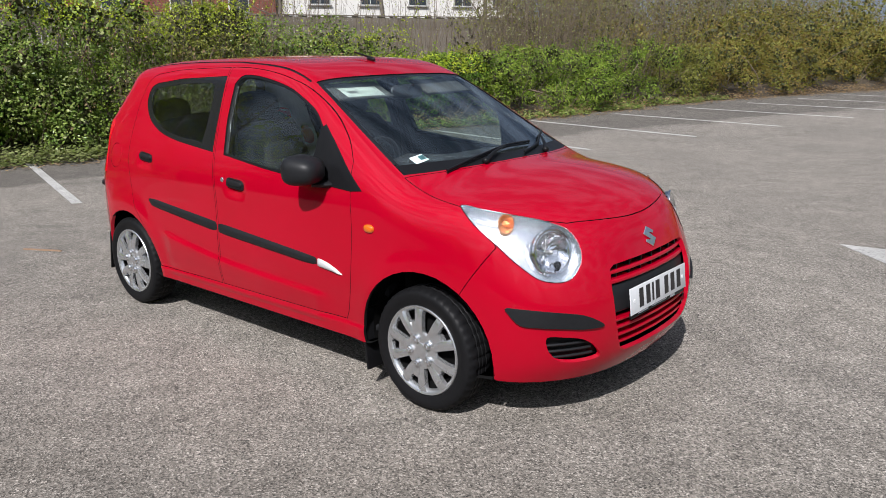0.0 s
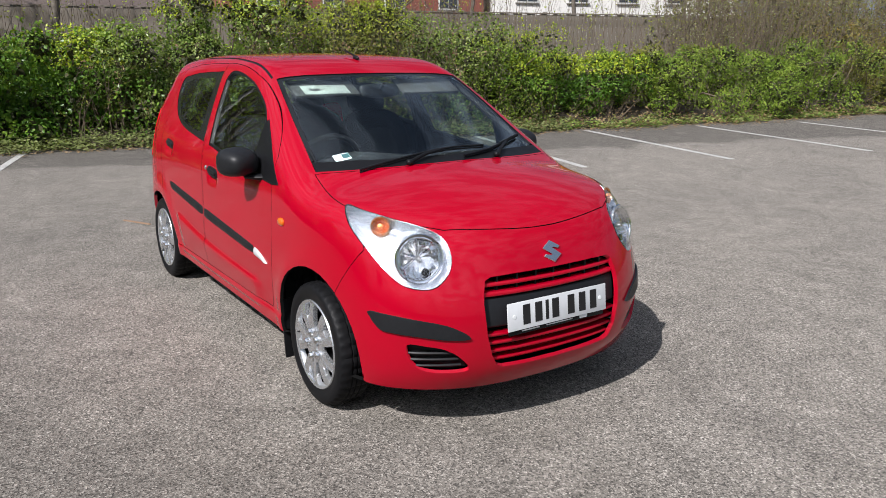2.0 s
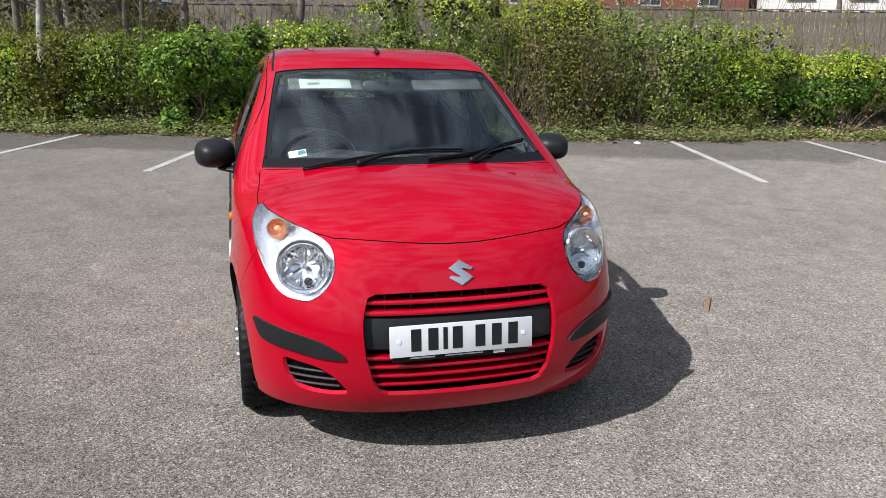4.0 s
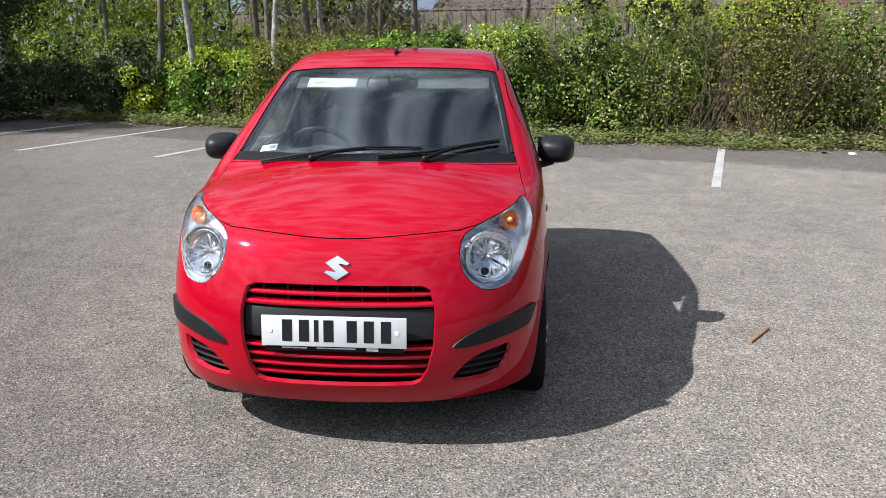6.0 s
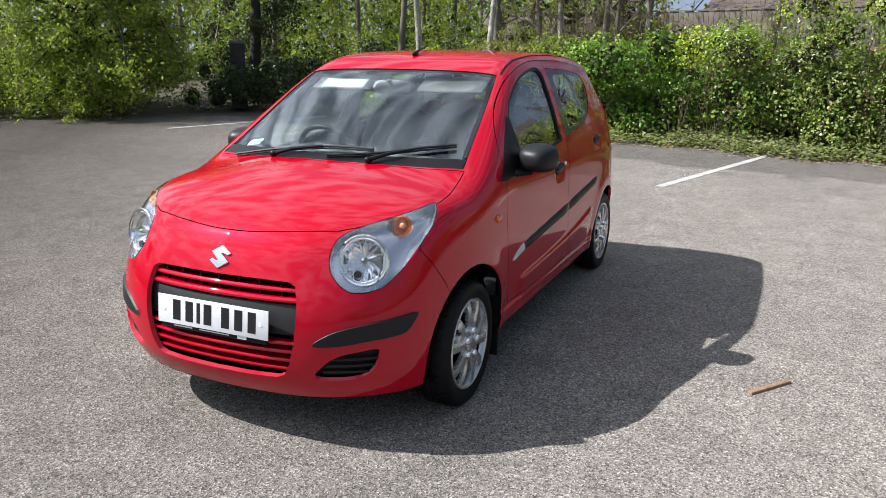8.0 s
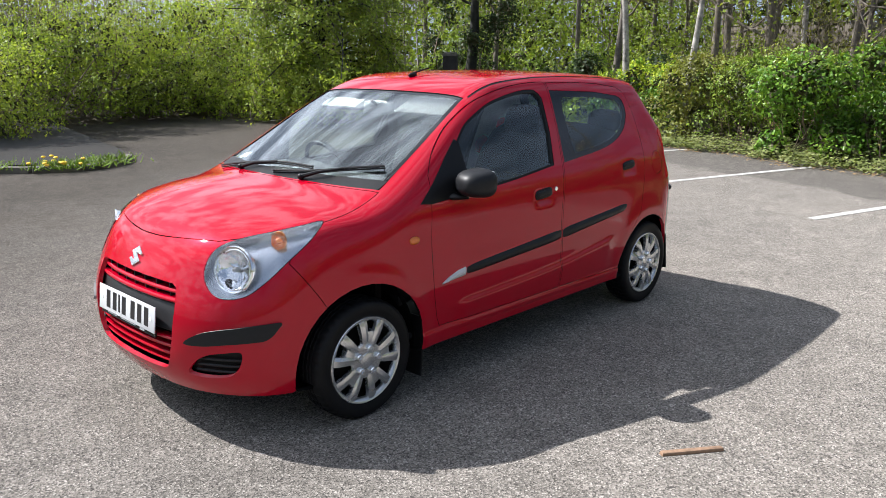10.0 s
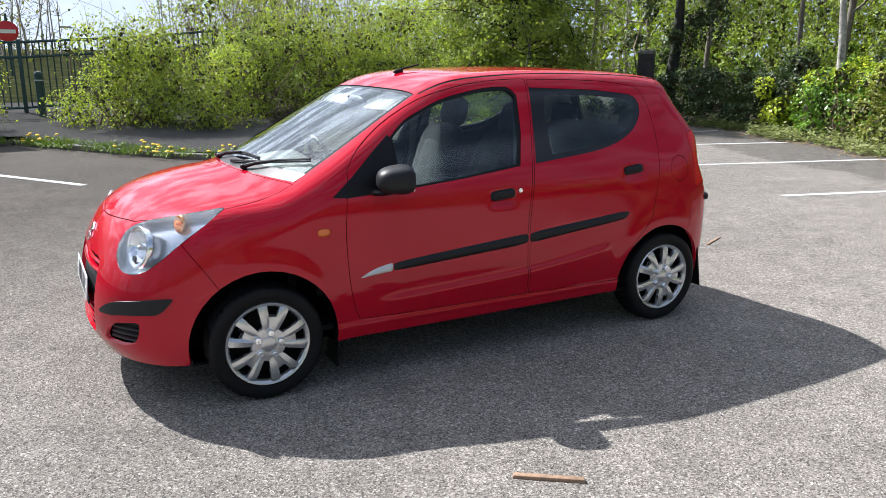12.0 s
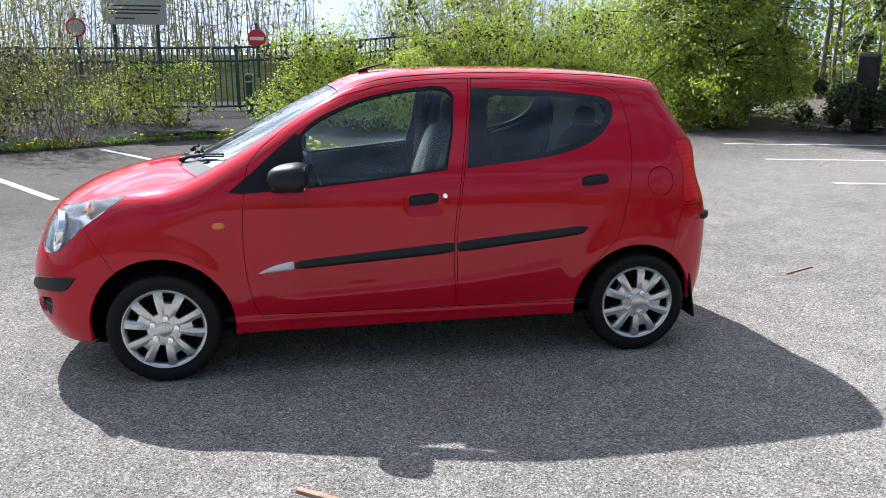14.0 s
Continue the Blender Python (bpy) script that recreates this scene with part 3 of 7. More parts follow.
def shrub(label, base, wide, deep, tall, leaf, size, count, lobes=14, stems=12, twigs=60, ground=0.0, group="", category="shrub", name="shrub", shape=0.6, tops=None, twig_over=1.0):
    """A shrub: bent stems, twigs, and leaves on uneven lobes; tops: a second leaf on the upper side."""
    ob = thing(name, label, category, group)
    ob.location = (base[0], base[1], ground)
    c, r = lumps((0, 0), wide, deep, tall, lobes)
    foot = np.stack([rng.normal(0, wide * 0.10, stems), rng.normal(0, deep * 0.10, stems), np.full(stems, -0.03)], -1)
    head = c[rng.integers(0, lobes, stems)]
    v1, f1 = rods(bent(foot, head, 6, 0.10), np.linspace(0.020, 0.008, 6)[None] * rng.uniform(0.7, 1.5, (stems, 1)), 4)
    i = rng.integers(0, lobes, twigs)
    start = c[i] + rng.normal(0, 0.1, (twigs, 3)) * r[i][:, None]
    end = start + unit(rng.normal(size=(twigs, 3)) + np.array([0, 0, 0.9])) * (r[i] * rng.uniform(0.8, 1.5 * twig_over, twigs))[:, None]
    v2, f2 = rods(bent(start, end, 4, 0.08), np.linspace(0.006, 0.002, 4)[None] * np.ones((twigs, 1)), 3)
    fast("brushwood", np.concatenate([v1, v2]), np.concatenate([f1, f2 + len(v1)]) if f2.shape[1] == f1.shape[1] else f1, M["twig"], ob, "brown stems and twigs", True)
    p, d = on_lumps(c, r, count)
    # dark leaves inside close the view; their colour holds the bush's inner shade
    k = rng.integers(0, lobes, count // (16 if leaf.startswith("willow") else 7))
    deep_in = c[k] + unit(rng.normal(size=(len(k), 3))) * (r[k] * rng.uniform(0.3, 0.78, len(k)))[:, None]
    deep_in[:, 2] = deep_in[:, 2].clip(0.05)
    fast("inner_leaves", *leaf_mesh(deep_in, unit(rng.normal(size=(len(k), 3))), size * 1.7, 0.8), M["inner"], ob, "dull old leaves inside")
    # sprays of leaves along the twigs that stand out
    run = bent(start, end, 5, 0.08)
    k = rng.integers(0, twigs, count // 4)
    spray = run[k, rng.integers(1, 5, len(k))] + rng.normal(0, size * 0.45, (len(k), 3))
    spray[:, 2] = spray[:, 2].clip(0.03)
    p, d = np.concatenate([p, spray]), np.concatenate([d, unit(rng.normal(size=(len(k), 3)))])
    if tops:
        up = (p[:, 2] > tall * tops[1]) & (rng.uniform(size=len(p)) < tops[2])
        fast("young_leaves", *leaf_mesh(p[up], d[up], size * 0.9, shape), M[tops[0]], ob, "bright young leaves")
        p, d = p[~up], d[~up]
    fast("leaves", *leaf_mesh(p, d, size, shape), M[leaf], ob)
    return ob


def tree(label, base, tall, girth, bark, leaf=None, count=0, size=0.06, spread=0.35, limbs=9, twigs=160, lean=(0, 0), low=0.3, ground=0.0, group="trees", tip=0.6):
    """A tree: tapered trunk, limbs, fine twigs and small leaves along them."""
    ob = thing("tree", label, "tree", group)
    ob.location = (base[0], base[1], ground)
    k = 10
    t = np.linspace(0, 1, k)
    run = np.stack([lean[0] * t**1.5 + np.cumsum(rng.normal(0, 0.06 * tall / k, k)) * (t > 0), lean[1] * t**1.5 + np.cumsum(rng.normal(0, 0.06 * tall / k, k)) * (t > 0), t * tall - 0.05], -1)
    tv, tf = rods(run[None], (girth * (1 - 0.8 * t) * (1 + 0.35 * np.exp(-t * 25)))[None], 10)
    h = rng.uniform(low, 0.95, limbs)
    start = np.stack([np.interp(h, t, run[:, i]) for i in range(3)], -1)
    a = rng.uniform(0, 2 * np.pi, limbs)
    reach = spread * tall * (1.15 - h) * rng.uniform(0.6, 1.2, limbs)
    end = start + np.stack([np.cos(a) * reach, np.sin(a) * reach, reach * rng.uniform(0.4, 1.3, limbs)], -1)
    limb = bent(start, end, 6, 0.10, 0.05)
    v, f = rods(limb, np.interp(h, [0, 1], [girth * 0.40, girth * 0.12])[:, None] * np.linspace(1, 0.25, 6)[None], 6)
    fast("trunk", np.concatenate([tv, v]), np.concatenate([tf, f + len(tv)]), M[bark], ob, "", True)
    i, j = rng.integers(0, limbs, twigs), rng.integers(2, 6, twigs)
    s0 = limb[i, j]
    ln = reach[i] * rng.uniform(0.25, tip, twigs)
    s1 = s0 + unit(rng.normal(size=(twigs, 3)) + np.array([0, 0, 0.5])) * ln[:, None]
    tw = bent(s0, s1, 4, 0.12)
    v, f = rods(tw, np.linspace(0.010, 0.003, 4)[None] * np.ones((twigs, 1)), 3)
    fast("brushwood", v, f, M["twig" if bark != "birch" else "bark"], ob)
    if count:
        m, q = rng.integers(0, twigs, count), rng.uniform(0.2, 1.0, count)
        at = np.stack([tw[m, (q * 3.99).astype(int), x] for x in range(3)], -1) + rng.normal(0, 0.12, (count, 3)) * ln[m][:, None].clip(0.3)
        fast("leaves", *leaf_mesh(at, unit(rng.normal(size=(count, 3))), size), M[leaf], ob)
    return ob


def thicket(label, base, wide, deep, tall, count, leaf=None, leaves=0, size=0.05, ground=0.0, group="", fan=0.35, category="shrub", wild=0.05, thin=1.0):
    """Many upright bare shoots from one stool, with a few young leaves."""
    ob = thing("shrub", label, category, group)
    ob.location = (base[0], base[1], ground)
    foot = np.stack([rng.normal(0, wide * 0.16, count), rng.normal(0, deep * 0.16, count), np.full(count, -0.03)], -1)
    head = np.stack([foot[:, 0] * (1 + fan * 4) + rng.normal(0, wide * 0.12, count), foot[:, 1] * (1 + fan * 4) + rng.normal(0, deep * 0.12, count), tall * rng.uniform(0.55, 1.05, count)], -1)
    p = bent(foot, head, 7, wild)
    v1, f1 = rods(p, np.linspace(0.009, 0.002, 7)[None] * thin * rng.uniform(0.6, 1.5, (count, 1)), 3)
    n = count * 4
    i, j = rng.integers(0, count, n), rng.integers(2, 7, n)
    s = p[i, j]
    e = s + unit(rng.normal(size=(n, 3)) * (0.6 + 4 * (wild - 0.05)) + np.array([0, 0, 1.0])) * rng.uniform(0.1, 0.45, n)[:, None] * tall * 0.35
    tw = bent(s, e, 4, 0.06)
    v2, f2 = rods(tw, np.linspace(0.0035, 0.0013, 4)[None] * np.ones((n, 1)), 3)
    fast("brushwood", np.concatenate([v1, v2]), np.concatenate([f1, f2 + len(v1)]), M["twig"], ob, "thin brown shoots", True)
    if leaves:
        m, q = rng.integers(0, n, leaves), rng.integers(0, 4, leaves)
        at = tw[m, q] + rng.normal(0, 0.05, (leaves, 3))
        fast("leaves", *leaf_mesh(at, unit(rng.normal(size=(leaves, 3))), size), M[leaf], ob, "small young leaves")
    return ob


# ---- the ground: car park, planted banks, pavement ----
def lot(u, v, z=0.0):
    """A place by the rows of bays: u along the hedge, v towards it."""
    return (0.28 * u - 0.96 * v, 0.96 * u + 0.28 * v, z)


verge = curve(-14, 8.7, -5, 8.45, 0, 8.4, 4, 8.8, 9, 9.4, 13, 10.0, 15, 10.7, 20, 10.8, 26, 10.4, 45, 10.0)
ground = tagged(link("ground", [(-400, -400, 0), (400, -400, 0), (400, 400, 0), (-400, 400, 0)], [(0, 1, 2, 3)], M["asphalt"], None, "weathered grey asphalt of a car park", False), "", "ground", "", "structure")


def bank(name, label, rows, mat=None):
    """A planted strip that rises away from its front edge; rows of points, front to back."""
    g = np.array(rows, float)
    n, m = g.shape[:2]
    for i in range(n):
        for j in range(m):
            if j:
                g[i, j, 2] += 0.06 * noise.noise(Vector(g[i, j]) * 0.9)
    f = [(i * m + j, (i + 1) * m + j, (i + 1) * m + j + 1, i * m + j + 1) for i in range(n - 1) for j in range(m - 1)]
    return tagged(link(name, g.reshape(-1, 3), f, mat or M["soil"], None, label), "", "planting bed", "", "structure")


bank("ground_bank", "brown leafy soil bank under the hedge",
     [[lot(u, verge(u) + d, z) for d, z in ((0.15, -0.03), (0.5, 0.03), (1.0, 0.12), (1.8, 0.30), (3, 0.42), (5, 0.48), (8, 0.55), (12.5, 0.6), (20, 0.6), (60, 0.5))] for u in np.linspace(-12, 60, 70)])
bank("ground_bank", "dark leafy soil under the trees",
     [[(x0 + dx * d, y0 + dy * d, z) for d, z in ((0, -0.03), (0.4, 0.03), (1.2, 0.15), (3, 0.3), (8, 0.4), (20, 0.45), (60, 0.5))]
      for x0, y0, dx, dy in ((-11.9, -5.6, -0.95, 0.2), (-12.5, -6.8, -0.98, 0.0), (-12.2, -8.4, -0.95, -0.3), (-11.2, -9.8, -0.85, -0.5), (-9.8, -10.9, -0.8, -0.6), (-8.4, -11.8, -0.8, -0.6), (-8.6, -12.6, -0.82, -0.57), (-10.0, -14.6, -0.8, -0.6), (-12.0, -18, -0.8, -0.6))])
bank("ground_bank", "leafy soil under the shrubs",
     [[(x0 + dx * d, y0 + dy * d, z) for d, z in ((0, -0.03), (0.4, 0.04), (1.2, 0.2), (3, 0.5), (8, 0.8), (20, 0.9), (60, 0.9))]
      for x0, y0, dx, dy in ((-9.6, -18.5, -0.5, -0.85), (-8.6, -16.6, -0.45, -0.9), (-7.0, -15.3, -0.35, -0.93), (-5.0, -15.0, -0.2, -0.98), (-3.6, -14.2, -0.1, -0.99), (-2.6, -13.0, 0.0, -1), (-1.5, -12.9, 0.0, -1))])
bank("ground_grass", "rough olive grass beyond the railing",
     [[(x, y0, z) for y0, z in ((-16.2, 0.2), (-16.8, 0.42), (-19, 0.5), (-24, 0.6), (-32, 0.9), (-45, 1.4), (-90, 2.0))] for x in np.linspace(-30, 40, 36)], plain("rough_grass", (0.075, 0.080, 0.035), 1.0, vary=0.4, scale=2.0, Specular_IOR_Level=0.0, Diffuse_Roughness=1.0))
# pavement behind a low kerb
kerb_line = [(12.0, -4.9), (9.0, -6.9), (7.0, -8.22), (5.1, -9.5), (3.6, -10.5), (2.5, -11.22), (2.1, -11.25), (1.75, -10.85), (0.94, -9.62), (0.05, -8.32), (-0.6, -7.78), (-1.2, -7.68), (-1.75, -7.98), (-2.05, -8.5), (-2.25, -9.4), (-2.5, -11.0), (-2.6, -13.0)]
kl = spline([(x, y, 0.0) for x, y in kerb_line], 4, closed=False)
kc = np.array([(p[0], p[1]) for p in kl])
rise = lambda x, y: 0.10 + 0.23 * np.clip((-y - 10.5) / 4.0, 0, 1.5) + 0.06 * np.clip(-x, 0, 4) * np.clip((-y - 12) / 3.0, 0, 1)
rows = []
for x, y in kc:
    ex, ey = (x * 1.05 + 0.2, -16.6)
    rows.append([(x + (ex - x) * k, y + (ey - y) * k, float(rise(x + (ex - x) * k, y + (ey - y) * k))) for k in (0.012, 0.06, 0.12, 0.2, 0.3, 0.4, 0.52, 0.68, 0.84, 1.0)])
g = np.array(rows)
n, m = g.shape[:2]
pavement = tagged(link("pavement", g.reshape(-1, 3), [(i * m + j, i * m + j + 1, (i + 1) * m + j + 1, (i + 1) * m + j) for i in range(n - 1) for j in range(m - 1)], M["footpath"], None, "grey asphalt footpath behind a low kerb"), "", "pavement", "", "structure")

# ---- the car: skin cut into its panels ----
def skin_grid():
    """Half of the skin (y >= 0) as a grid: straight stations between two round ends."""
    origins, ways = [], []
    phi = np.radians(np.concatenate([np.linspace(-90, -27, 22)[:-1], np.linspace(-27, -4, 44)[:-1], np.linspace(-4, 90, 66)]))
    for k in np.linspace(-1, 1, 0 + 190):
        if abs(k) < 0.74:
            x, psi = 0.10 + k / 0.74 * 1.25, 0.0
        else:
            x, psi = 0.10 + math.copysign(1.25, k), math.copysign((abs(k) - 0.74) / 0.26 * math.pi / 2, k)
        way = np.stack([np.full_like(phi, math.sin(psi)), math.cos(psi) * np.cos(phi), math.cos(psi) * np.sin(phi)], -1)
        origins.append(np.tile([x, 0.0, 0.62], (len(phi), 1))), ways.append(way)
    return meet(np.concatenate(origins), np.concatenate(ways)).reshape(len(ways), len(phi), 3)


class Shell:
    """The half skin as a bmesh that can be cut along outlines and taken apart."""

    def __init__(self):
        g = skin_grid()
        g[:, 0, 1] = g[:, -1, 1] = 0
        n, m = g.shape[:2]
        self.bm = bm = bmesh.new()
        v = [[bm.verts.new(g[i, j]) for j in range(m)] for i in range(n)]
        for i in range(n - 1):
            for j in range(m - 1):
                bm.faces.new((v[i][j], v[i + 1][j], v[i + 1][j + 1], v[i][j + 1]))
        bmesh.ops.remove_doubles(bm, verts=bm.verts, dist=0.0004)
        bmesh.ops.recalc_face_normals(bm, faces=bm.faces)
        if sum(f.normal.y * f.calc_area() for f in bm.faces) < 0:
            bmesh.ops.reverse_faces(bm, faces=bm.faces)
        self.tag = bm.faces.layers.int.new("panel")

    def inside(self, outline, way, faces):
        """The faces whose middle falls into the outline, seen along way, and that face that way."""
        w = Vector(way).normalized()
        u = w.orthogonal().normalized()
        t = w.cross(u)
        poly = np.array([(Vector(p).dot(u), Vector(p).dot(t)) for p in outline])
        if not faces:
            return []
        c = [f.calc_center_median() for f in faces]
        x, y = np.array([p.dot(u) for p in c]), np.array([p.dot(t) for p in c])
        hit = np.zeros(len(c), bool)
        for (x0, y0), (x1, y1) in zip(poly, np.roll(poly, -1, 0)):
            if y0 != y1:
                hit ^= ((y0 > y) != (y1 > y)) & (x < (x1 - x0) * (y - y0) / (y1 - y0) + x0)
        return [f for f, h in zip(faces, hit) if h]

    def cut(self, outline, way, tag=None, gap=0.0, only=(0,), closed=True, facing=0.05):
        """Cuts the skin along an outline seen along way; the faces within get the tag, and a gap is taken out round them."""
        w = Vector(way).normalized()
        pts = [Vector(p) for p in outline]
        loops = [pts]
        if gap:
            loops = [pts, self.shrunk(pts, w, gap)]
        u = w.orthogonal().normalized()
        t = w.cross(u)
        us, ts = [p.dot(u) for q in loops for p in q], [p.dot(t) for q in loops for p in q]
        box = (min(us) - 0.04, max(us) + 0.04, min(ts) - 0.04, max(ts) + 0.04)

        every = [f for f in self.bm.faces if f[self.tag] in only]
        mid = np.array([f.calc_center_median()[:] for f in every])
        out = np.array([f.normal[:] for f in every])
        pu, pt = mid @ np.array(u), mid @ np.array(t)
        hit = (out @ np.array(w) > facing) & (pu > box[0]) & (pu < box[1]) & (pt > box[2]) & (pt < box[3])
        keep = np.nonzero(hit)[0]
        far = np.full(len(keep), 9.0)
        for loop in loops:
            for a, b in zip(loop, loop[1:] + loop[:1]):
                for k in np.linspace(0, 1, 2 + int((b - a).length / 0.03)):
                    q = a.lerp(b, k)
                    far = np.minimum(far, np.hypot(pu[keep] - q.dot(u), pt[keep] - q.dot(t)))
        pool = {every[i] for i in keep[far < 0.055]}
        rest = [every[i] for i in keep[far >= 0.055]]
        for loop in loops:
            for i in range(len(loop) - (0 if closed else 1)):
                a, b = loop[i], loop[(i + 1) % len(loop)]
                d = b - a
                n = d.cross(w)
                if n.length < 1e-7:
                    continue
                d2 = d - w * d.dot(w)
                length = d2.length
                d2.normalize()
                n.normalize()
                some = []
                ax, ay, az = a
                for f in pool:
                    vx, vy, vz = f.verts[0].co
                    q = (vx - ax) * d2.x + (vy - ay) * d2.y + (vz - az) * d2.z
                    if q < -0.06 or q > length + 0.06 or abs((vx - ax) * n.x + (vy - ay) * n.y + (vz - az) * n.z) > 0.06:
                        continue
                    s = [(v.co - a).dot(d2) for v in f.verts]
                    if max(s) > -0.001 and min(s) < length + 0.001:
                        h = [(v.co - a).dot(n) for v in f.verts]
                        if max(h) > -1e-5 and min(h) < 1e-5:
                            some.append(f)
                if some:
                    geom = list({x for f in some for x in (*f.verts, *f.edges)}) + some
                    made = bmesh.ops.bisect_plane(self.bm, geom=geom, dist=1e-5, plane_co=a, plane_no=n)
                    pool = {f for f in pool if f.is_valid} | {f for f in made["geom"] if isinstance(f, bmesh.types.BMFace)}
        pool = [f for f in pool if f.is_valid] + rest
        if tag is not None:
            whole = self.inside(loops[0], w, pool)
            for f in whole:
                f[self.tag] = tag
            if gap:
                core = set(self.inside(loops[1], w, whole))
                for f in whole:
                    if f not in core:
                        f[self.tag] = -1

    def shrunk(self, pts, w, gap):
        u = w.orthogonal().normalized()
        t = w.cross(u)
        area = sum(a.dot(u) * b.dot(t) - b.dot(u) * a.dot(t) for a, b in zip(pts, pts[1:] + pts[:1]))
        out = []
        for i, p in enumerate(pts):
            a, b = (p - pts[i - 1]), (pts[(i + 1) % len(pts)] - p)
            na, nb = [(w.cross(d - w * d.dot(w))).normalized() * (1 if area > 0 else -1) for d in (a, b)]
            m = (na + nb)
            m = m / max(0.4, m.length_squared / 2)
            out.append(p + m * gap)
        return out

    def take(self, tag):
        """Points and faces of one panel."""
        faces = [f for f in self.bm.faces if f[self.tag] == tag]
        ids, verts = {}, []
        out = []
        for f in faces:
            row = []
            for v in f.verts:
                if v.index not in ids:
                    ids[v.index] = len(verts)
                    verts.append(v.co[:])
                row.append(ids[v.index])
            out.append(row)
        return np.array(verts).reshape(-1, 3), out


def settle(p):
    """Moves cut points back onto the skin."""
    steep = np.abs(slope(p)[:, 2]) < 0.8
    flat = p[:, 2] > floor_line(p[:, 0]) + np.where(steep, 0.012, 0.006)
    q = p.copy()
    for _ in range(2):
        q[flat] -= (skin(q[flat])[:, None] * slope(q[flat])) * 0.9
    # the lower edge keeps its height and moves level
    edge = (~flat) & (skin(q) > -0.07)
    for _ in range(4):
        g = slope(q[edge])
        g[:, 2] = 0
        q[edge] -= skin(q[edge])[:, None] * g / np.maximum((g * g).sum(1, keepdims=True), 0.2)
    mid = np.abs(p[:, 1]) < 1e-5
    q[mid, 1] = 0
    return q


def panel(name, verts, faces, mats, parent, label="", side=0, thick=0.012, rise=0.0, inner=True):
    """A panel of the skin with thickness. side: 0 both halves joined, 1 left, -1 right. mats: outside, inside."""
    v = settle(verts) if len(verts) else verts
    n = slope(v)
    low = v[:, 2] <= floor_line(v[:, 0]) + 0.004
    if side == 0:
        allv, alln, allf = list(v), list(n), [list(f) for f in faces]
        index = {}
        for i, p in enumerate(v):
            if abs(p[1]) < 1e-5:
                index[i] = i
                alln[i] = alln[i] * np.array([1, 0, 1])
            else:
                index[i] = len(allv)
                allv.append(p * np.array([1, -1, 1])), alln.append(n[i] * np.array([1, -1, 1]))
        allf += [[index[i] for i in f][::-1] for f in faces]
        v, n, faces = np.array(allv), np.array(alln), allf
    elif side < 0:
        v, n, faces = v * np.array([1, -1, 1]), n * np.array([1, -1, 1]), [f[::-1] for f in faces]
    v = v + n * rise
    back = v - n * thick
    count = {}
    for f in faces:
        for a, b in zip(f, f[1:] + f[:1]):
            count[(a, b)] = 1
    rim = [(a, b) for (a, b) in count if (b, a) not in count]
    pts, polys, normals, slots = [tuple(p) for p in v], [list(f) for f in faces], [], [0] * len(faces)
    for f in faces:
        normals += [tuple(n[i]) for i in f]
    k = len(v)
    if inner:
        pts += [tuple(p) for p in back]
        polys += [[i + k for i in f[::-1]] for f in faces]
        slots += [1] * len(faces)
        for f in faces:
            normals += [tuple(-n[i]) for i in f[::-1]]
    for a, b in rim:
        q = [v[a], back[a], back[b], v[b]]
        m = np.cross(q[1] - q[0], q[3] - q[0])
        m = m / max(np.linalg.norm(m), 1e-9)
        j = len(pts)
        pts += [tuple(x) for x in q]
        polys.append([j, j + 1, j + 2, j + 3])
        slots.append(2 if len(mats) > 2 else 0)
        for i in (a, a, b, b):
            s = m * 0.8 + n[i] * 0.6
            normals.append(tuple(s / np.linalg.norm(s)))
    ob = link(name, pts, polys, mats, parent, label)
    ob.data.polygons.foreach_set("material_index", slots)
    ob.data.normals_split_custom_set(normals)
    return ob


def ring(cx, cz, r, a0, a1, y, n=28):
    return [(cx + r * math.cos(radians(a)), y, cz + r * math.sin(radians(a))) for a in np.linspace(a0, a1, n)]


def xz(*pairs):
    return [(a, 0.0, b) for a, b in zip(pairs[::2], pairs[1::2])]


def yz(*pairs):
    return [(0.0, a, b) for a, b in zip(pairs[::2], pairs[1::2])]


def xy(*pairs):
    return [(a, b, 0.0) for a, b in zip(pairs[::2], pairs[1::2])]


(BODY, SCREEN, BONNET, LAMP, GRILLE, FOG, BUMPSTRIP, BUMPER, DOOR_F, DOOR_R, GLASS_F, SAIL, GLASS_R, TAIL, HATCH, REAR_GLASS, FLAP, ARCH, FLOOR, COWL,
 ROOFSTRIP, FRAME_F, FRAME_R, REARBUMP) = range(24)
car = thing("car", "red small five-door hatchback parked on grey asphalt", "car")
shell = Shell()
SIDE, FRONT, UP = (0, 1, 0), (1, 0, 0), (0, 0, 1)
# the flat floor below the sills
low = [(x, 0.0, float(floor_line(x)) + 0.004) for x in np.linspace(-1.75, 2.0, 26)]
shell.cut([(-1.75, 0, 0)] + low + [(2.0, 0, 0)], SIDE, FLOOR, facing=-2)
# wheel arches
shell.cut(ring(1.172, 0.275, 0.335, -40, 220, 0), SIDE, ARCH, only=(0, FLOOR))
shell.cut(ring(-1.172, 0.255, 0.331, -40, 220, 0), SIDE, ARCH, only=(0, FLOOR))
# headlamp
LAMP_WAY = Vector((0.72, 0.55, 0.42))
lamp_outline = spline([(1.305, 0.665, 0.887), (1.40, 0.632, 0.876), (1.50, 0.575, 0.856), (1.59, 0.500, 0.832), (1.655, 0.438, 0.795), (1.712, 0.430, 0.735),
                       (1.735, 0.455, 0.668), (1.720, 0.520, 0.612), (1.655, 0.603, 0.618), (1.58, 0.650, 0.672), (1.50, 0.685, 0.748), (1.39, 0.698, 0.825)], 5)
shell.cut(lamp_outline, LAMP_WAY, LAMP, gap=0.0035)
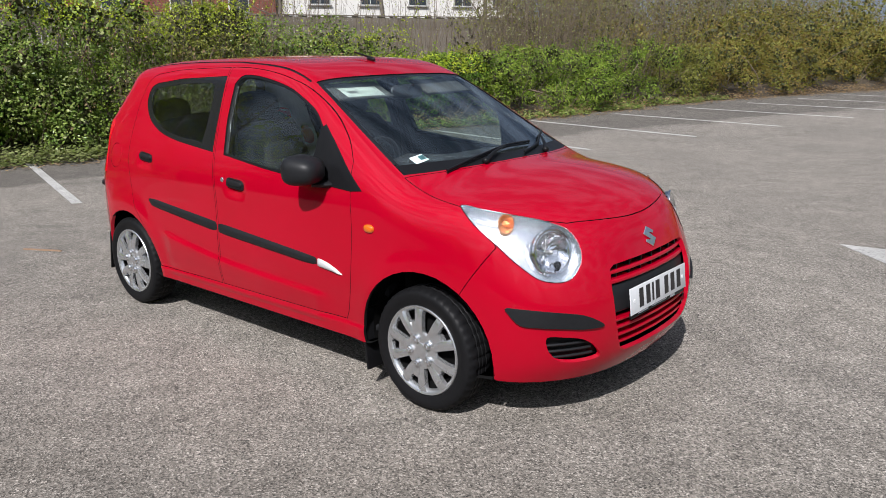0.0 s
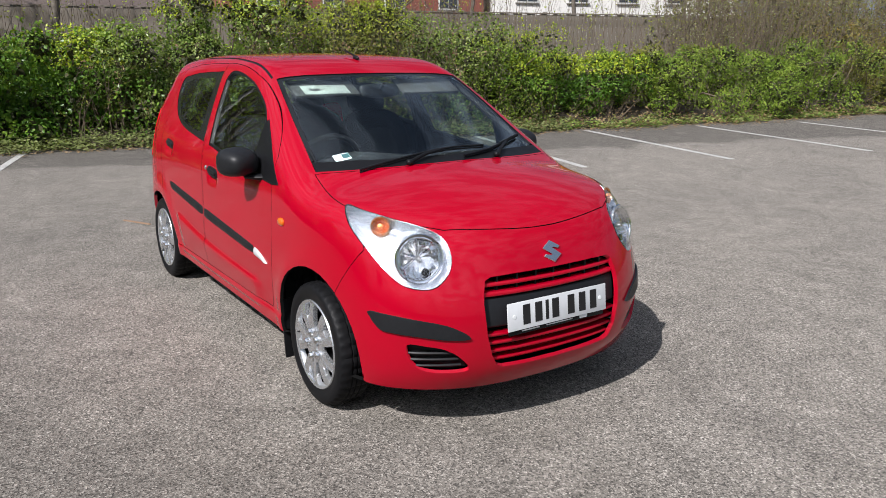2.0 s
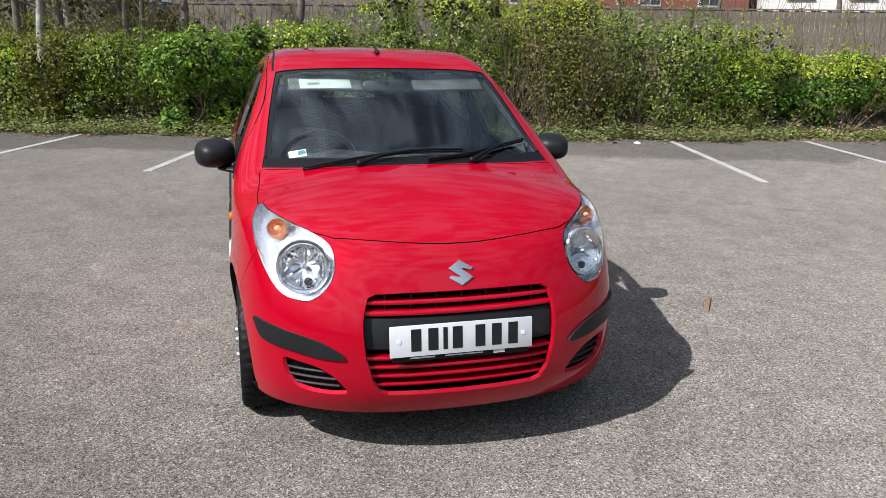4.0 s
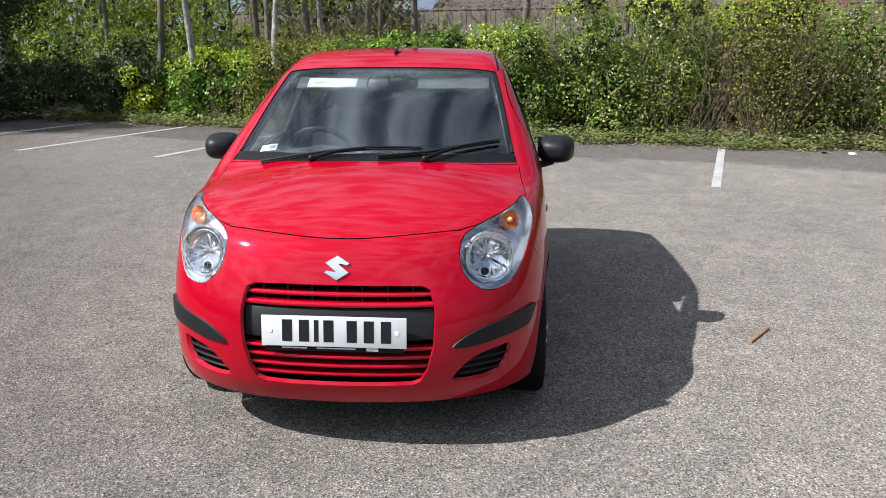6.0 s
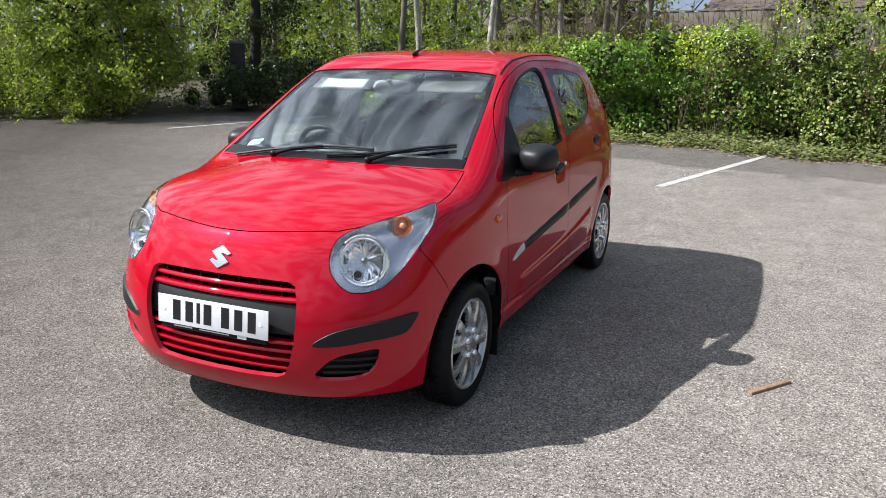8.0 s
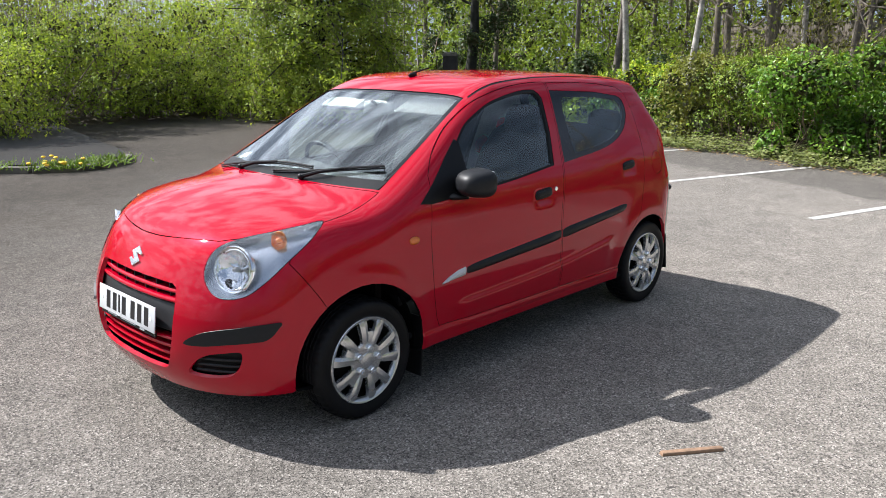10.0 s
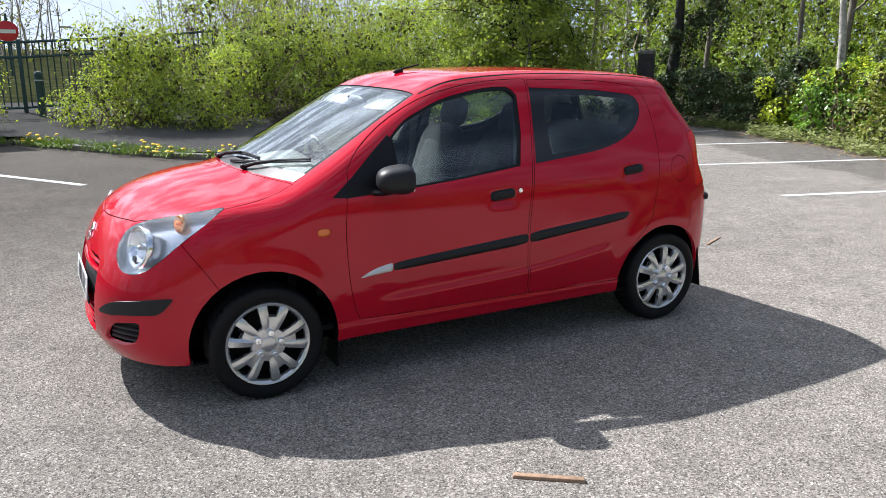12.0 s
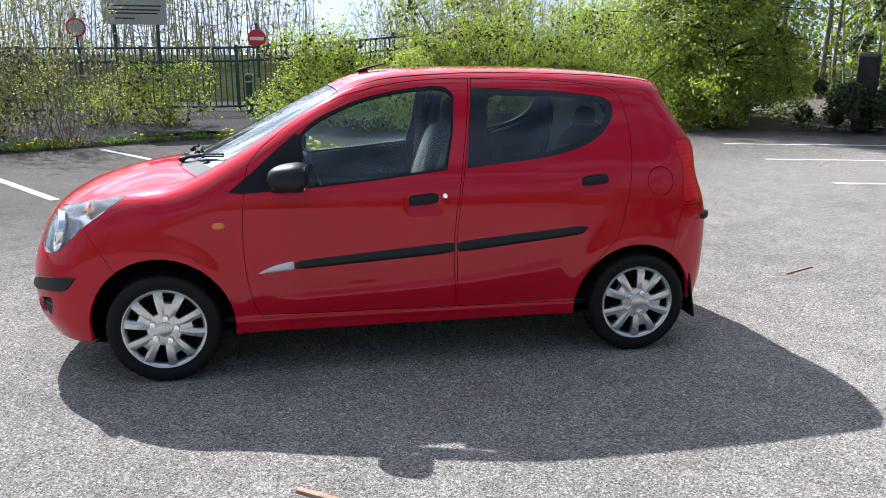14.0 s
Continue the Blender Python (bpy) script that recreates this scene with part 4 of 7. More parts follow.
# bonnet, cowl and windscreen
bonnet_rear = [(0.985, 0.645), (1.045, 0.50), (1.10, 0.33), (1.135, 0.16), (1.145, 0.0)]
bonnet_front = [(1.727, 0.0), (1.722, 0.10), (1.708, 0.20), (1.683, 0.31), (1.645, 0.425)]
edge = [(1.50, 0.582), (1.40, 0.640), (1.32, 0.668), (1.22, 0.672), (1.10, 0.660)]
b = spline([(x, -y, 0) for x, y in bonnet_front[:0:-1]] + [(x, y, 0) for x, y in bonnet_front], 5, closed=False)
b += spline([(1.645, 0.425, 0), (1.58, 0.512, 0)] + [(x, y, 0) for x, y in edge] + [(0.985, 0.650, 0)], 5, closed=False)[1:]
b += spline([(x, y, 0) for x, y in bonnet_rear] + [(x, -y, 0) for x, y in bonnet_rear[-2::-1]], 4, closed=False)[1:]
shell.cut([p for p in b if p[1] > -0.06], UP, BONNET, gap=0.0035)
screen_base = [(0.975, 0.640), (1.035, 0.50), (1.09, 0.33), (1.125, 0.16), (1.135, 0.0)]
s = spline([(1.135, -0.1, 0)] + [(x, y, 0) for x, y in screen_base[::-1]] + [], 5, closed=False)
s += spline([(0.975, 0.640, 0), (0.80, 0.612, 0), (0.60, 0.583, 0), (0.42, 0.553, 0), (0.318, 0.533, 0)], 4, closed=False)[1:]
s += spline([(0.318, 0.533, 0), (0.322, 0.40, 0), (0.338, 0.2, 0), (0.345, 0, 0), (0.345, -0.1, 0)], 4, closed=False)[1:]
clear = [p for p in shell.shrunk([Vector(q) for q in s], Vector(UP), 0.024)]
clear = [(p.x - (0.035 if p.x > 0.92 and p.y < 0.6 else 0.0), p.y, 0) for p in clear]
shell.cut(clear, UP, SCREEN)
shell.cut(s, UP, COWL, gap=0.003)
# roof ditch strips
r = [(0.30, 0.552, 0), (0.10, 0.535, 0), (-0.3, 0.512, 0), (-0.8, 0.508, 0), (-1.30, 0.500, 0)]
r += [(x, y - 0.011, z) for x, y, z in r[::-1]]
shell.cut(r, UP, ROOFSTRIP)
# front: grille opening, fog recess, rubbing strip
shell.cut(yz(-0.05, 0.648, 0.20, 0.648, 0.305, 0.645, 0.332, 0.632, 0.345, 0.59, 0.352, 0.55, 0.352, 0.50, 0.347, 0.43, 0.325, 0.345, 0.30, 0.30, 0.27, 0.287, 0.15, 0.283, -0.05, 0.283), FRONT, GRILLE)
FOG_WAY = (0.85, 0.5, 0)
shell.cut(spline([(1.806, 0.415, 0.292), (1.80, 0.445, 0.345), (1.775, 0.50, 0.383), (1.735, 0.56, 0.398), (1.690, 0.618, 0.402), (1.695, 0.612, 0.345), (1.718, 0.580, 0.302), (1.76, 0.51, 0.285)], 4), FOG_WAY, FOG)
shell.cut(spline([(1.816, 0.412, 0.428), (1.775, 0.490, 0.478), (1.69, 0.610, 0.505), (1.60, 0.682, 0.517), (1.562, 0.708, 0.518), (1.568, 0.705, 0.500), (1.61, 0.685, 0.456), (1.66, 0.645, 0.446), (1.72, 0.58, 0.438), (1.785, 0.485, 0.424)], 4), FOG_WAY, BUMPSTRIP)
# bumper: all in front of the wing's seam
shell.cut(xz(1.46, 0.81, 1.492, 0.742, 1.40, 0.605, 1.36, 0.54, 1.36, 0.0, 2.2, 0.0, 2.2, 1.0, 1.46, 1.0), SIDE, BUMPER, gap=0.003, facing=-2)
# doors
door_f = spline([(0.772, 0, 0.895), (0.785, 0, 0.75), (0.784, 0, 0.62), (0.772, 0, 0.48), (0.745, 0, 0.36)], 4, closed=False) + xz(0.722, 0.313, -0.224, 0.306)
door_f += spline([(-0.224, 0, 0.315), (-0.218, 0, 0.55), (-0.222, 0, 0.70), (-0.262, 0, 0.98), (-0.300, 0, 1.20), (-0.325, 0, 1.410)], 4, closed=False)
door_f += spline([(-0.30, 0, 1.413), (-0.14, 0, 1.408), (0.036, 0, 1.390), (0.20, 0, 1.358), (0.345, 0, 1.312), (0.529, 0, 1.216), (0.68, 0, 1.105), (0.752, 0, 1.02)], 4, closed=False)
glass_f = spline([(0.50, 0, 1.150), (0.424, 0, 1.213), (0.30, 0, 1.272), (0.178, 0, 1.315), (0.0, 0, 1.350), (-0.13, 0, 1.363), (-0.20, 0, 1.358), (-0.233, 0, 1.325)], 4, closed=False)
glass_f += xz(-0.215, 1.15, -0.178, 0.993, 0.15, 0.955, 0.477, 0.926, 0.495, 1.04)
shell.cut(glass_f, SIDE, GLASS_F)
shell.cut(xz(0.840, 0.905, 0.772, 0.898, 0.620, 0.908, 0.480, 0.925, 0.497, 1.04, 0.503, 1.148, 0.524, 1.165, 0.62, 1.088, 0.735, 0.988), SIDE, SAIL)
seal_f = [p[:] for p in shell.shrunk([Vector(p) for p in glass_f], Vector(SIDE), -0.011)]
shell.cut(seal_f, SIDE, FRAME_F)
shell.cut(door_f, SIDE, DOOR_F, gap=0.0028)
glass_r = spline([(-0.285, 0, 0.990), (-0.45, 0, 1.006), (-0.64, 0, 1.026), (-0.79, 0, 1.052), (-0.90, 0, 1.088), (-0.985, 0, 1.135), (-1.045, 0, 1.200), (-1.062, 0, 1.255), (-1.045, 0, 1.300), (-1.0, 0, 1.322)], 4, closed=False)
glass_r += xz(-0.75, 1.350, -0.335, 1.368)
clear_r = spline([(-0.405, 0, 1.030), (-0.60, 0, 1.047), (-0.78, 0, 1.076), (-0.90, 0, 1.115), (-0.975, 0, 1.165), (-1.018, 0, 1.225), (-1.025, 0, 1.27), (-1.00, 0, 1.295)], 4, closed=False)
clear_r += xz(-0.75, 1.322, -0.46, 1.332, -0.42, 1.318, -0.402, 1.25, -0.395, 1.10)
shell.cut(clear_r, SIDE, GLASS_R)
shell.cut(glass_r, SIDE, FRAME_R)
door_r = spline([(-0.338, 0, 1.411), (-0.310, 0, 1.20), (-0.272, 0, 0.98), (-0.232, 0, 0.70), (-0.228, 0, 0.55), (-0.234, 0, 0.306)], 4, closed=False)
door_r += xz(-0.50, 0.304, -0.842, 0.300)
door_r += spline([(-0.848, 0, 0.315), (-0.885, 0, 0.41), (-0.93, 0, 0.487), (-1.005, 0, 0.570), (-1.065, 0, 0.640), (-1.098, 0, 0.75), (-1.128, 0, 0.90), (-1.142, 0, 1.04), (-1.140, 0, 1.18), (-1.118, 0, 1.29), (-1.085, 0, 1.345), (-1.03, 0, 1.372)], 4, closed=False)
door_r += xz(-0.83, 1.395, -0.60, 1.406)
shell.cut(door_r, SIDE, DOOR_R, gap=0.0028)
# fuel flap, tail lamp, hatch with its window, rear bumper
shell.cut(ring(-1.29, 0.903, 0.072, 0, 352, 0, 26), SIDE, FLAP, gap=0.003)
TAIL_WAY = (-0.55, 0.83, 0)
shell.cut(spline([(-1.395, 0.675, 1.09), (-1.415, 0.70, 0.95), (-1.425, 0.74, 0.80), (-1.50, 0.71, 0.797), (-1.60, 0.54, 0.80), (-1.585, 0.50, 0.93), (-1.555, 0.50, 1.05), (-1.48, 0.60, 1.10)], 4), TAIL_WAY, TAIL, gap=0.003)
shell.cut(yz(-0.05, 0.985, 0.30, 0.985, 0.44, 1.0, 0.470, 1.05, 0.425, 1.25, 0.39, 1.315, 0.30, 1.335, -0.05, 1.34), (-1, 0, 0), REAR_GLASS, gap=0.003)
shell.cut(yz(-0.05, 0.60, 0.40, 0.60, 0.47, 0.64, 0.50, 0.78, 0.515, 1.08, 0.48, 1.26, 0.44, 1.36, -0.05, 1.365), (-1, 0, 0), HATCH, gap=0.006)
shell.cut(xz(-1.36, 0.0, -1.36, 0.55, -1.42, 0.775, -2.2, 0.785, -2.2, 0.0), SIDE, REARBUMP, gap=0.003, facing=-2)
shell.bm.verts.index_update()
# third slot: panel edges painted black, as the shade in the gaps
RED = [M["red"], M["dash"], M["dark"]]
body = panel("body", *shell.take(BODY), [M["red"], M["lining"], M["dark"]], car, "glossy red painted body with roof and wings", thick=0.016)
panel("underbody", *shell.take(FLOOR), [M["dark"], M["dark"]], car, "black underbody", thick=0.02)
panel("bonnet", *shell.take(BONNET), RED, car, "glossy red bonnet")
front_bumper = panel("front_bumper", *shell.take(BUMPER), [M["red"], M["dark"]], car, "glossy red front bumper", thick=0.02)
rear_bumper = panel("rear_bumper", *shell.take(REARBUMP), [M["red"], M["dark"]], car, "red rear bumper", thick=0.02)
windscreen = panel("windscreen", *shell.take(SCREEN), [M["screen"], M["screen"]], car, "clear windscreen reflecting the sky", thick=0.004, rise=-0.004)
panel("screen_border", *shell.take(COWL), [Paint("black_screen_border", (0.012, 0.012, 0.013), 0.10).mat, M["black"]], windscreen, "black border of the windscreen", thick=0.006, rise=-0.004)
hatch = panel("hatch", *shell.take(HATCH), RED, car, "red tailgate", thick=0.03)
rear_glass = panel("rear_window", *shell.take(REAR_GLASS), [M["privacy"], M["privacy"]], hatch, "rear window glass", thick=0.004, rise=-0.004)
GLASSES = [windscreen, rear_glass]

# ---- the car: what is fixed to the skin ----
def band(x0, x1, top, bottom, s, rise, name, mat, parent, label="", n=24, m=6):
    """A raised strip along the flank between two lines z = top(x), bottom(x)."""
    xs, pts, faces = np.linspace(x0, x1, n), [], []
    o = np.array([(x, 0.0, z) for x in xs for z in np.linspace(float(bottom(x)), float(top(x)), m)])
    grid = meet(o, np.tile([0.0, 1.0, 0.0], (len(o), 1)))
    for x in xs:
        p = grid[len(pts) // m * m:][:m]
        k = np.sin(np.linspace(0, math.pi, m)) ** 0.45
        end = min(1.0, 0.15 + 8 * min(x1 - x, x - x0) / abs(x1 - x0)) if x1 > x0 else 1.0
        p[:, 1] += rise * k * end - 0.002
        pts += [(q[0], q[1] * s, q[2]) for q in p]
    for i in range(n - 1):
        for j in range(m - 1):
            q = (i * m + j, (i + 1) * m + j, (i + 1) * m + j + 1, i * m + j + 1)
            faces.append(q if s < 0 else q[::-1])
    return link(name, pts, faces, mat, parent, label)


def rim_wall(name, verts, faces, s, depth, parent):
    """The side wall behind the edge of a cut-out."""
    v = settle(verts)
    n = slope(v)
    edges = {(a, b) for f in faces for a, b in zip(f, f[1:] + f[:1])}
    pts, quads = [], []
    for a, b in [e for e in edges if e[::-1] not in edges]:
        j = len(pts)
        pts += [v[a] - n[a] * 0.003, v[a] - n[a] * depth, v[b] - n[b] * depth, v[b] - n[b] * 0.003]
        quads.append((j, j + 1, j + 2, j + 3))
    return link(name, [(p[0], p[1] * s, p[2]) for p in pts], quads, M["lamp_inside"], parent, smooth=False)


def blob(center, size, power=2.0, n=20, bm=None, m=None):
    """A rounded lump: a ball drawn out towards a box as power grows."""
    bm = bm or bmesh.new()
    made = bmesh.ops.create_uvsphere(bm, u_segments=n, v_segments=n // 2, radius=1)["verts"]
    for v in made:
        c = v.co
        k = (abs(c.x) ** power + abs(c.y) ** power + abs(c.z) ** power) ** (-1 / power)
        v.co = Vector((c.x * k * size[0], c.y * k * size[1], c.z * k * size[2]))
    bmesh.ops.transform(bm, matrix=m if m is not None else Matrix.Translation(center), verts=made)
    return bm


taken = {t: shell.take(t) for t in (DOOR_F, DOOR_R, GLASS_F, SAIL, FRAME_F, GLASS_R, FRAME_R, LAMP, FLAP, TAIL, BUMPSTRIP, FOG, ROOFSTRIP)}
for s in (1, -1):
    fd = panel("front_door", *taken[DOOR_F], RED, car, "glossy red front door, shut", side=s, thick=0.04)
    GLASSES.append(panel("door_window", *taken[GLASS_F], [M["window"]] * 2, fd, "tinted door glass, wound up", side=s, thick=0.004, rise=-0.012))
    panel("mirror_base", *taken[SAIL], [M["black"]] * 2, fd, "black plastic corner panel", side=s, thick=0.02, rise=0.002)
    panel("window_seal", *taken[FRAME_F], [M["black"]] * 2, fd, "black window seal", side=s, thick=0.02, rise=-0.003)
    rd = panel("rear_door", *taken[DOOR_R], RED, car, "glossy red rear door, shut", side=s, thick=0.04)
    GLASSES.append(panel("door_window", *taken[GLASS_R], [M["privacy"]] * 2, rd, "fixed rear door glass", side=s, thick=0.004, rise=-0.002))
    panel("window_seal", *taken[FRAME_R], [Paint("black_glass_border", (0.012, 0.012, 0.013), 0.12).mat, M["black"]], rd, "black border of the glass", side=s, thick=0.008, rise=-0.002)
    panel("roof_strip", *taken[ROOFSTRIP], [M["black"]] * 2, car, "black roof strip", side=s, thick=0.01, rise=-0.002)
    panel("rubbing_strip", *taken[BUMPSTRIP], [M["trim"]] * 2, front_bumper, "black rubber bumper strip", side=s, thick=0.02, rise=0.010)
    panel("tail_lamp", *taken[TAIL], [M["tail_red"]] * 2, car, "red tail lamp", side=s, thick=0.02, rise=0.003)
    if s > 0:
        panel("fuel_flap", *taken[FLAP], [M["red"]] * 2, car, "round red fuel flap, shut", side=s, thick=0.01)
    else:
        panel("flank_patch", *taken[FLAP], [M["red"]] * 2, body, "", side=s, thick=0.01)
    # door strips with a bright tip
    band(-0.2195, 0.553, lambda x: np.interp(x, [-0.22, 0.557], [0.640, 0.577]), lambda x: np.interp(x, [-0.22, 0.545], [0.581, 0.533]), s, 0.014, "rubbing_strip", M["trim"], fd, "black door strip")
    band(0.556, 0.722, curve(0.556, 0.577, 0.62, 0.566, 0.68, 0.546, 0.722, 0.524), lambda x: np.interp(x, [0.55, 0.722], [0.533, 0.520]), s, 0.014, "strip_tip", M["tip"], fd, "bright silver tip of the strip")
    band(-0.900, -0.2305, lambda x: np.interp(x, [-0.91, -0.85, -0.238], [0.692, 0.694, 0.642]), lambda x: np.interp(x, [-0.91, -0.87, -0.238], [0.678, 0.648, 0.583]), s, 0.014, "rubbing_strip", M["trim"], rd, "black door strip")
    # rubber seals behind the door gaps
    for outline in (door_f, door_r):
        o = np.array([(x, 0.0, z) for x, _, z in outline])
        q = meet(o, np.tile([0.0, 1.0, 0.0], (len(o), 1)))
        q = q - slope(q) * 0.040
        q = np.concatenate([q, q[:1]])
        part("door_seal", tube([(a[0], a[1] * s, a[2]) for a in q], 0.020, 6), M["dark"], car, "black rubber door seal")
    # handles, lock, indicator
    for door, hx, hz, tilt in ((fd, -0.067, 0.848, -5), (rd, -0.936, 0.917, -5)):
        y = on_side(hx, hz + 0.03)[1] - 0.004
        lean = 8 if hz < 0.9 else 14
        handle = part("door_handle", blob(None, (0.074, 0.017, 0.026), 5, 24, m=pose(hx, s * (y - 0.004), hz, s * lean, -tilt, 0)), M["black"], door, "black plastic door handle")
        part("finger_plate", blob(None, (0.062, 0.006, 0.012), 4, 20, m=pose(hx, s * (y + 0.012), hz + 0.006, s * lean, -tilt, 0)), M["trim"], handle)
    y = on_side(-0.172, 0.872)[1]
    part("lock", lathe([(0, 0.006), (0.010, 0.006), (0.013, 0.003), (0.013, -0.01)], 16, m=pose(-0.172, s * y, 0.862, 0 if s > 0 else 180, 0, 0)), M["chrome"], fd, "chrome key lock")
    y = on_side(0.891, 0.753)[1]
    part("side_indicator", blob(None, (0.030, 0.014, 0.018), 2.6, 20, m=pose(0.891, s * (y - 0.001), 0.753)), M["amber"], car, "oval amber side indicator")
    # wing mirror
    bm = blob(None, (0.090, 0.096, 0.073), 3.0, 26, m=pose(0.562, s * 0.836, 0.980, 0, 0, s * -12))
    for v in bm.verts:
        k = (v.co.x - 0.485) / 0.17
        v.co.z = 0.970 + (v.co.z - 0.970) * (1 - 0.28 * max(k, 0))
        v.co.y = s * (0.835 + (abs(v.co.y) - 0.835) * (1 - 0.22 * max(k, 0)))
    mirror = part("wing_mirror", bm, M["trim"], fd, "black plastic wing mirror housing")
    part("mirror_arm", tube([(0.62, s * 0.73, 0.912), (0.61, s * 0.765, 0.914), (0.575, s * 0.81, 0.918)], [0.045, 0.036, 0.030], 12, flat=0.45), M["black"], mirror, "black mirror arm")
    part("mirror_glass", block((0.004, 0.145, 0.104), (0.478, s * 0.822, 0.980), (0, 0, s * -12), 0.0015), M["chrome"], mirror, "mirror glass")
    # headlamp
    lens = panel("headlamp", *taken[LAMP], [M["clear"]] * 2, car, "clear headlamp with chrome reflector and amber bulb", side=s, thick=0.003, rise=0.002)
    GLASSES.append(lens)
    panel("lamp_housing", *taken[LAMP], [M["lamp_inside"]] * 2, lens, "silver lamp housing", side=s, thick=0.004, rise=-0.050)
    rim_wall("lamp_wall", *taken[LAMP], s, 0.058, lens)
    way = Vector((0.93, s * 0.30, 0.20)).normalized()
    turn = way.to_track_quat("Y", "Z").to_matrix().to_4x4()
    bowl = [(0.004, -0.040), (0.030, -0.037), (0.050, -0.028), (0.066, -0.013), (0.074, 0.0), (0.080, 0.004), (0.088, 0.002), (0.090, -0.02)]
    flutes = lathe(bowl, 72)
    for v in flutes.verts:
        r = math.hypot(v.co.x, v.co.z)
        if 0.02 < r < 0.075:
            v.co.y += 0.0035 * math.cos(v.co.x * 420) * (1 if v.co.z < 0.02 else -0.6)
    bmesh.ops.transform(flutes, matrix=Matrix.Translation((1.648, s * 0.535, 0.718)) @ turn, verts=flutes.verts)
    part("reflector", flutes, M["lamp_bowl"], lens, "round fluted chrome reflector")
    part("bezel", lathe([(0.083, 0.001), (0.086, 0.008), (0.092, 0.009), (0.096, 0.002)], 48, m=Matrix.Translation((1.648, s * 0.535, 0.718)) @ turn), M["chrome"], lens, "chrome ring round the reflector")
    part("lamp_spot", lathe([(0.0, 0.002), (0.014, 0.002), (0.015, -0.006)], 16, m=Matrix.Translation((1.668, s * 0.520, 0.668)) @ turn), M["dark"], lens, "small dark side lamp opening")
    part("bulb", blob(None, (0.011, 0.024, 0.011), 2.2, 14, m=Matrix.Translation((1.632, s * 0.530, 0.715)) @ turn), M["steel"], lens, "grey bulb cap")
    part("reflector", lathe([(0.003, -0.03), (0.020, -0.024), (0.032, -0.008), (0.036, 0.004), (0.039, 0.0)], 30, m=Matrix.Translation((1.485, s * 0.610, 0.822)) @ turn), M["amber_bowl"], lens, "small amber indicator reflector")
    part("indicator_bulb", blob(None, (0.011, 0.020, 0.011), 2.0, 16, m=Matrix.Translation((1.483, s * 0.609, 0.822)) @ turn), M["amber_bulb"], lens, "amber indicator bulb")
    # the black insert of the fog recess with its ribs
    insert = panel("fog_insert", *taken[FOG], [M["black"]] * 2, front_bumper, "black slatted bumper insert", side=s, thick=0.01, rise=-0.030)
    for z in (0.312, 0.338, 0.364):
        ys = np.linspace(0.432 + (z - 0.30) * 0.45, 0.615 + (z - 0.30) * 0.15, 10)
        run = meet(np.stack([np.ones(10), ys, np.full(10, z)], -1), np.tile([1.0, 0, 0], (10, 1))) - np.array([0.018, 0.006, 0])
        part("rib", tube([(q[0], s * q[1], q[2]) for q in run], 0.0055, 6), M["trim"], insert)
    # mudflaps
    part("mudflap", block((0.012, 0.150, 0.28), (0.826, s * 0.690, 0.235), (0, -6, 0), 0.004), M["black"], car, "black rubber mudflap")
    part("mudflap", block((0.012, 0.150, 0.25), (-1.512, s * 0.665, 0.285), (0, 10, 0), 0.004), M["black"], car, "black rubber mudflap")
    # wheel housings
    for cx, cz, r in ((1.172, 0.275, 0.338), (-1.172, 0.255, 0.334)):
        bm = bmesh.new()
        arc = [radians(a) for a in np.linspace(-15, 195, 30)]
        rings = [[bm.verts.new((cx + r * math.cos(a), s * y, max(0.215, cz + r * math.sin(a)))) for a in arc] for y in (0.712, 0.50)]
        for i in range(len(arc) - 1):
            bm.faces.new((rings[0][i], rings[0][i + 1], rings[1][i + 1], rings[1][i]))
        bm.faces.new(rings[1])
        part("wheel_housing", bm, M["dark"], car, "black wheel housing")

# ---- nose: grille, number plate, emblem ----
def nose_run(z, y0, y1, back, n=22):
    o = np.stack([np.ones(n), np.linspace(y0, y1, n), np.full(n, z)], -1)
    return [tuple(q) for q in meet(o, np.tile([1.0, 0, 0], (n, 1))) - np.array([back, 0, 0])]


def nose_band(z0, z1, half, back, depth):
    """A bar across the nose, following its bow."""
    bm = bmesh.new()
    rows = []
    for z, b in ((z0, back + depth), (z0, back + 0.004), (z0 + 0.006, back), (z1 - 0.006, back), (z1, back + 0.004), (z1, back + depth)):
        k = half(z) if callable(half) else half
        rows.append([bm.verts.new(p) for p in nose_run(z, -k, k, b)])
    for a, b in zip(rows, rows[1:]):
        for i in range(len(a) - 1):
            bm.faces.new((a[i], a[i + 1], b[i + 1], b[i]))
    return bm


grille_half = curve(0.27, 0.262, 0.30, 0.296, 0.345, 0.322, 0.43, 0.345, 0.50, 0.350, 0.56, 0.349, 0.60, 0.340, 0.65, 0.325)
grille = part("grille", nose_band(0.275, 0.655, 0.36, 0.075, 0.02), M["dark"], car, "black grille with red slats")
part("grille_bar", nose_band(0.447, 0.560, grille_half, 0.030, 0.05), M["trim"], grille, "black plastic number plate bar")
for z, h in ((0.577, 0.016), (0.612, 0.014)):
    part("slat", nose_band(z - h / 2, z + h / 2, lambda q: grille_half(q) - 0.004, 0.016, 0.04), M["red"], grille, "red grille slat")
for z in (0.318, 0.352, 0.386, 0.419):
    part("slat", nose_band(z - 0.0065, z + 0.0065, lambda q: grille_half(q) - 0.004, 0.020, 0.04), M["red"], grille, "red grille slat")
for y in np.linspace(-0.27, 0.27, 7):
    p = on_nose(y, 0.60)
    part("divider", block((0.03, 0.007, 0.085), (p[0] - 0.045, y, 0.602)), M["black"], grille)
plate_pose = pose(1.853, -0.007, 0.487, 0, -6, 0)
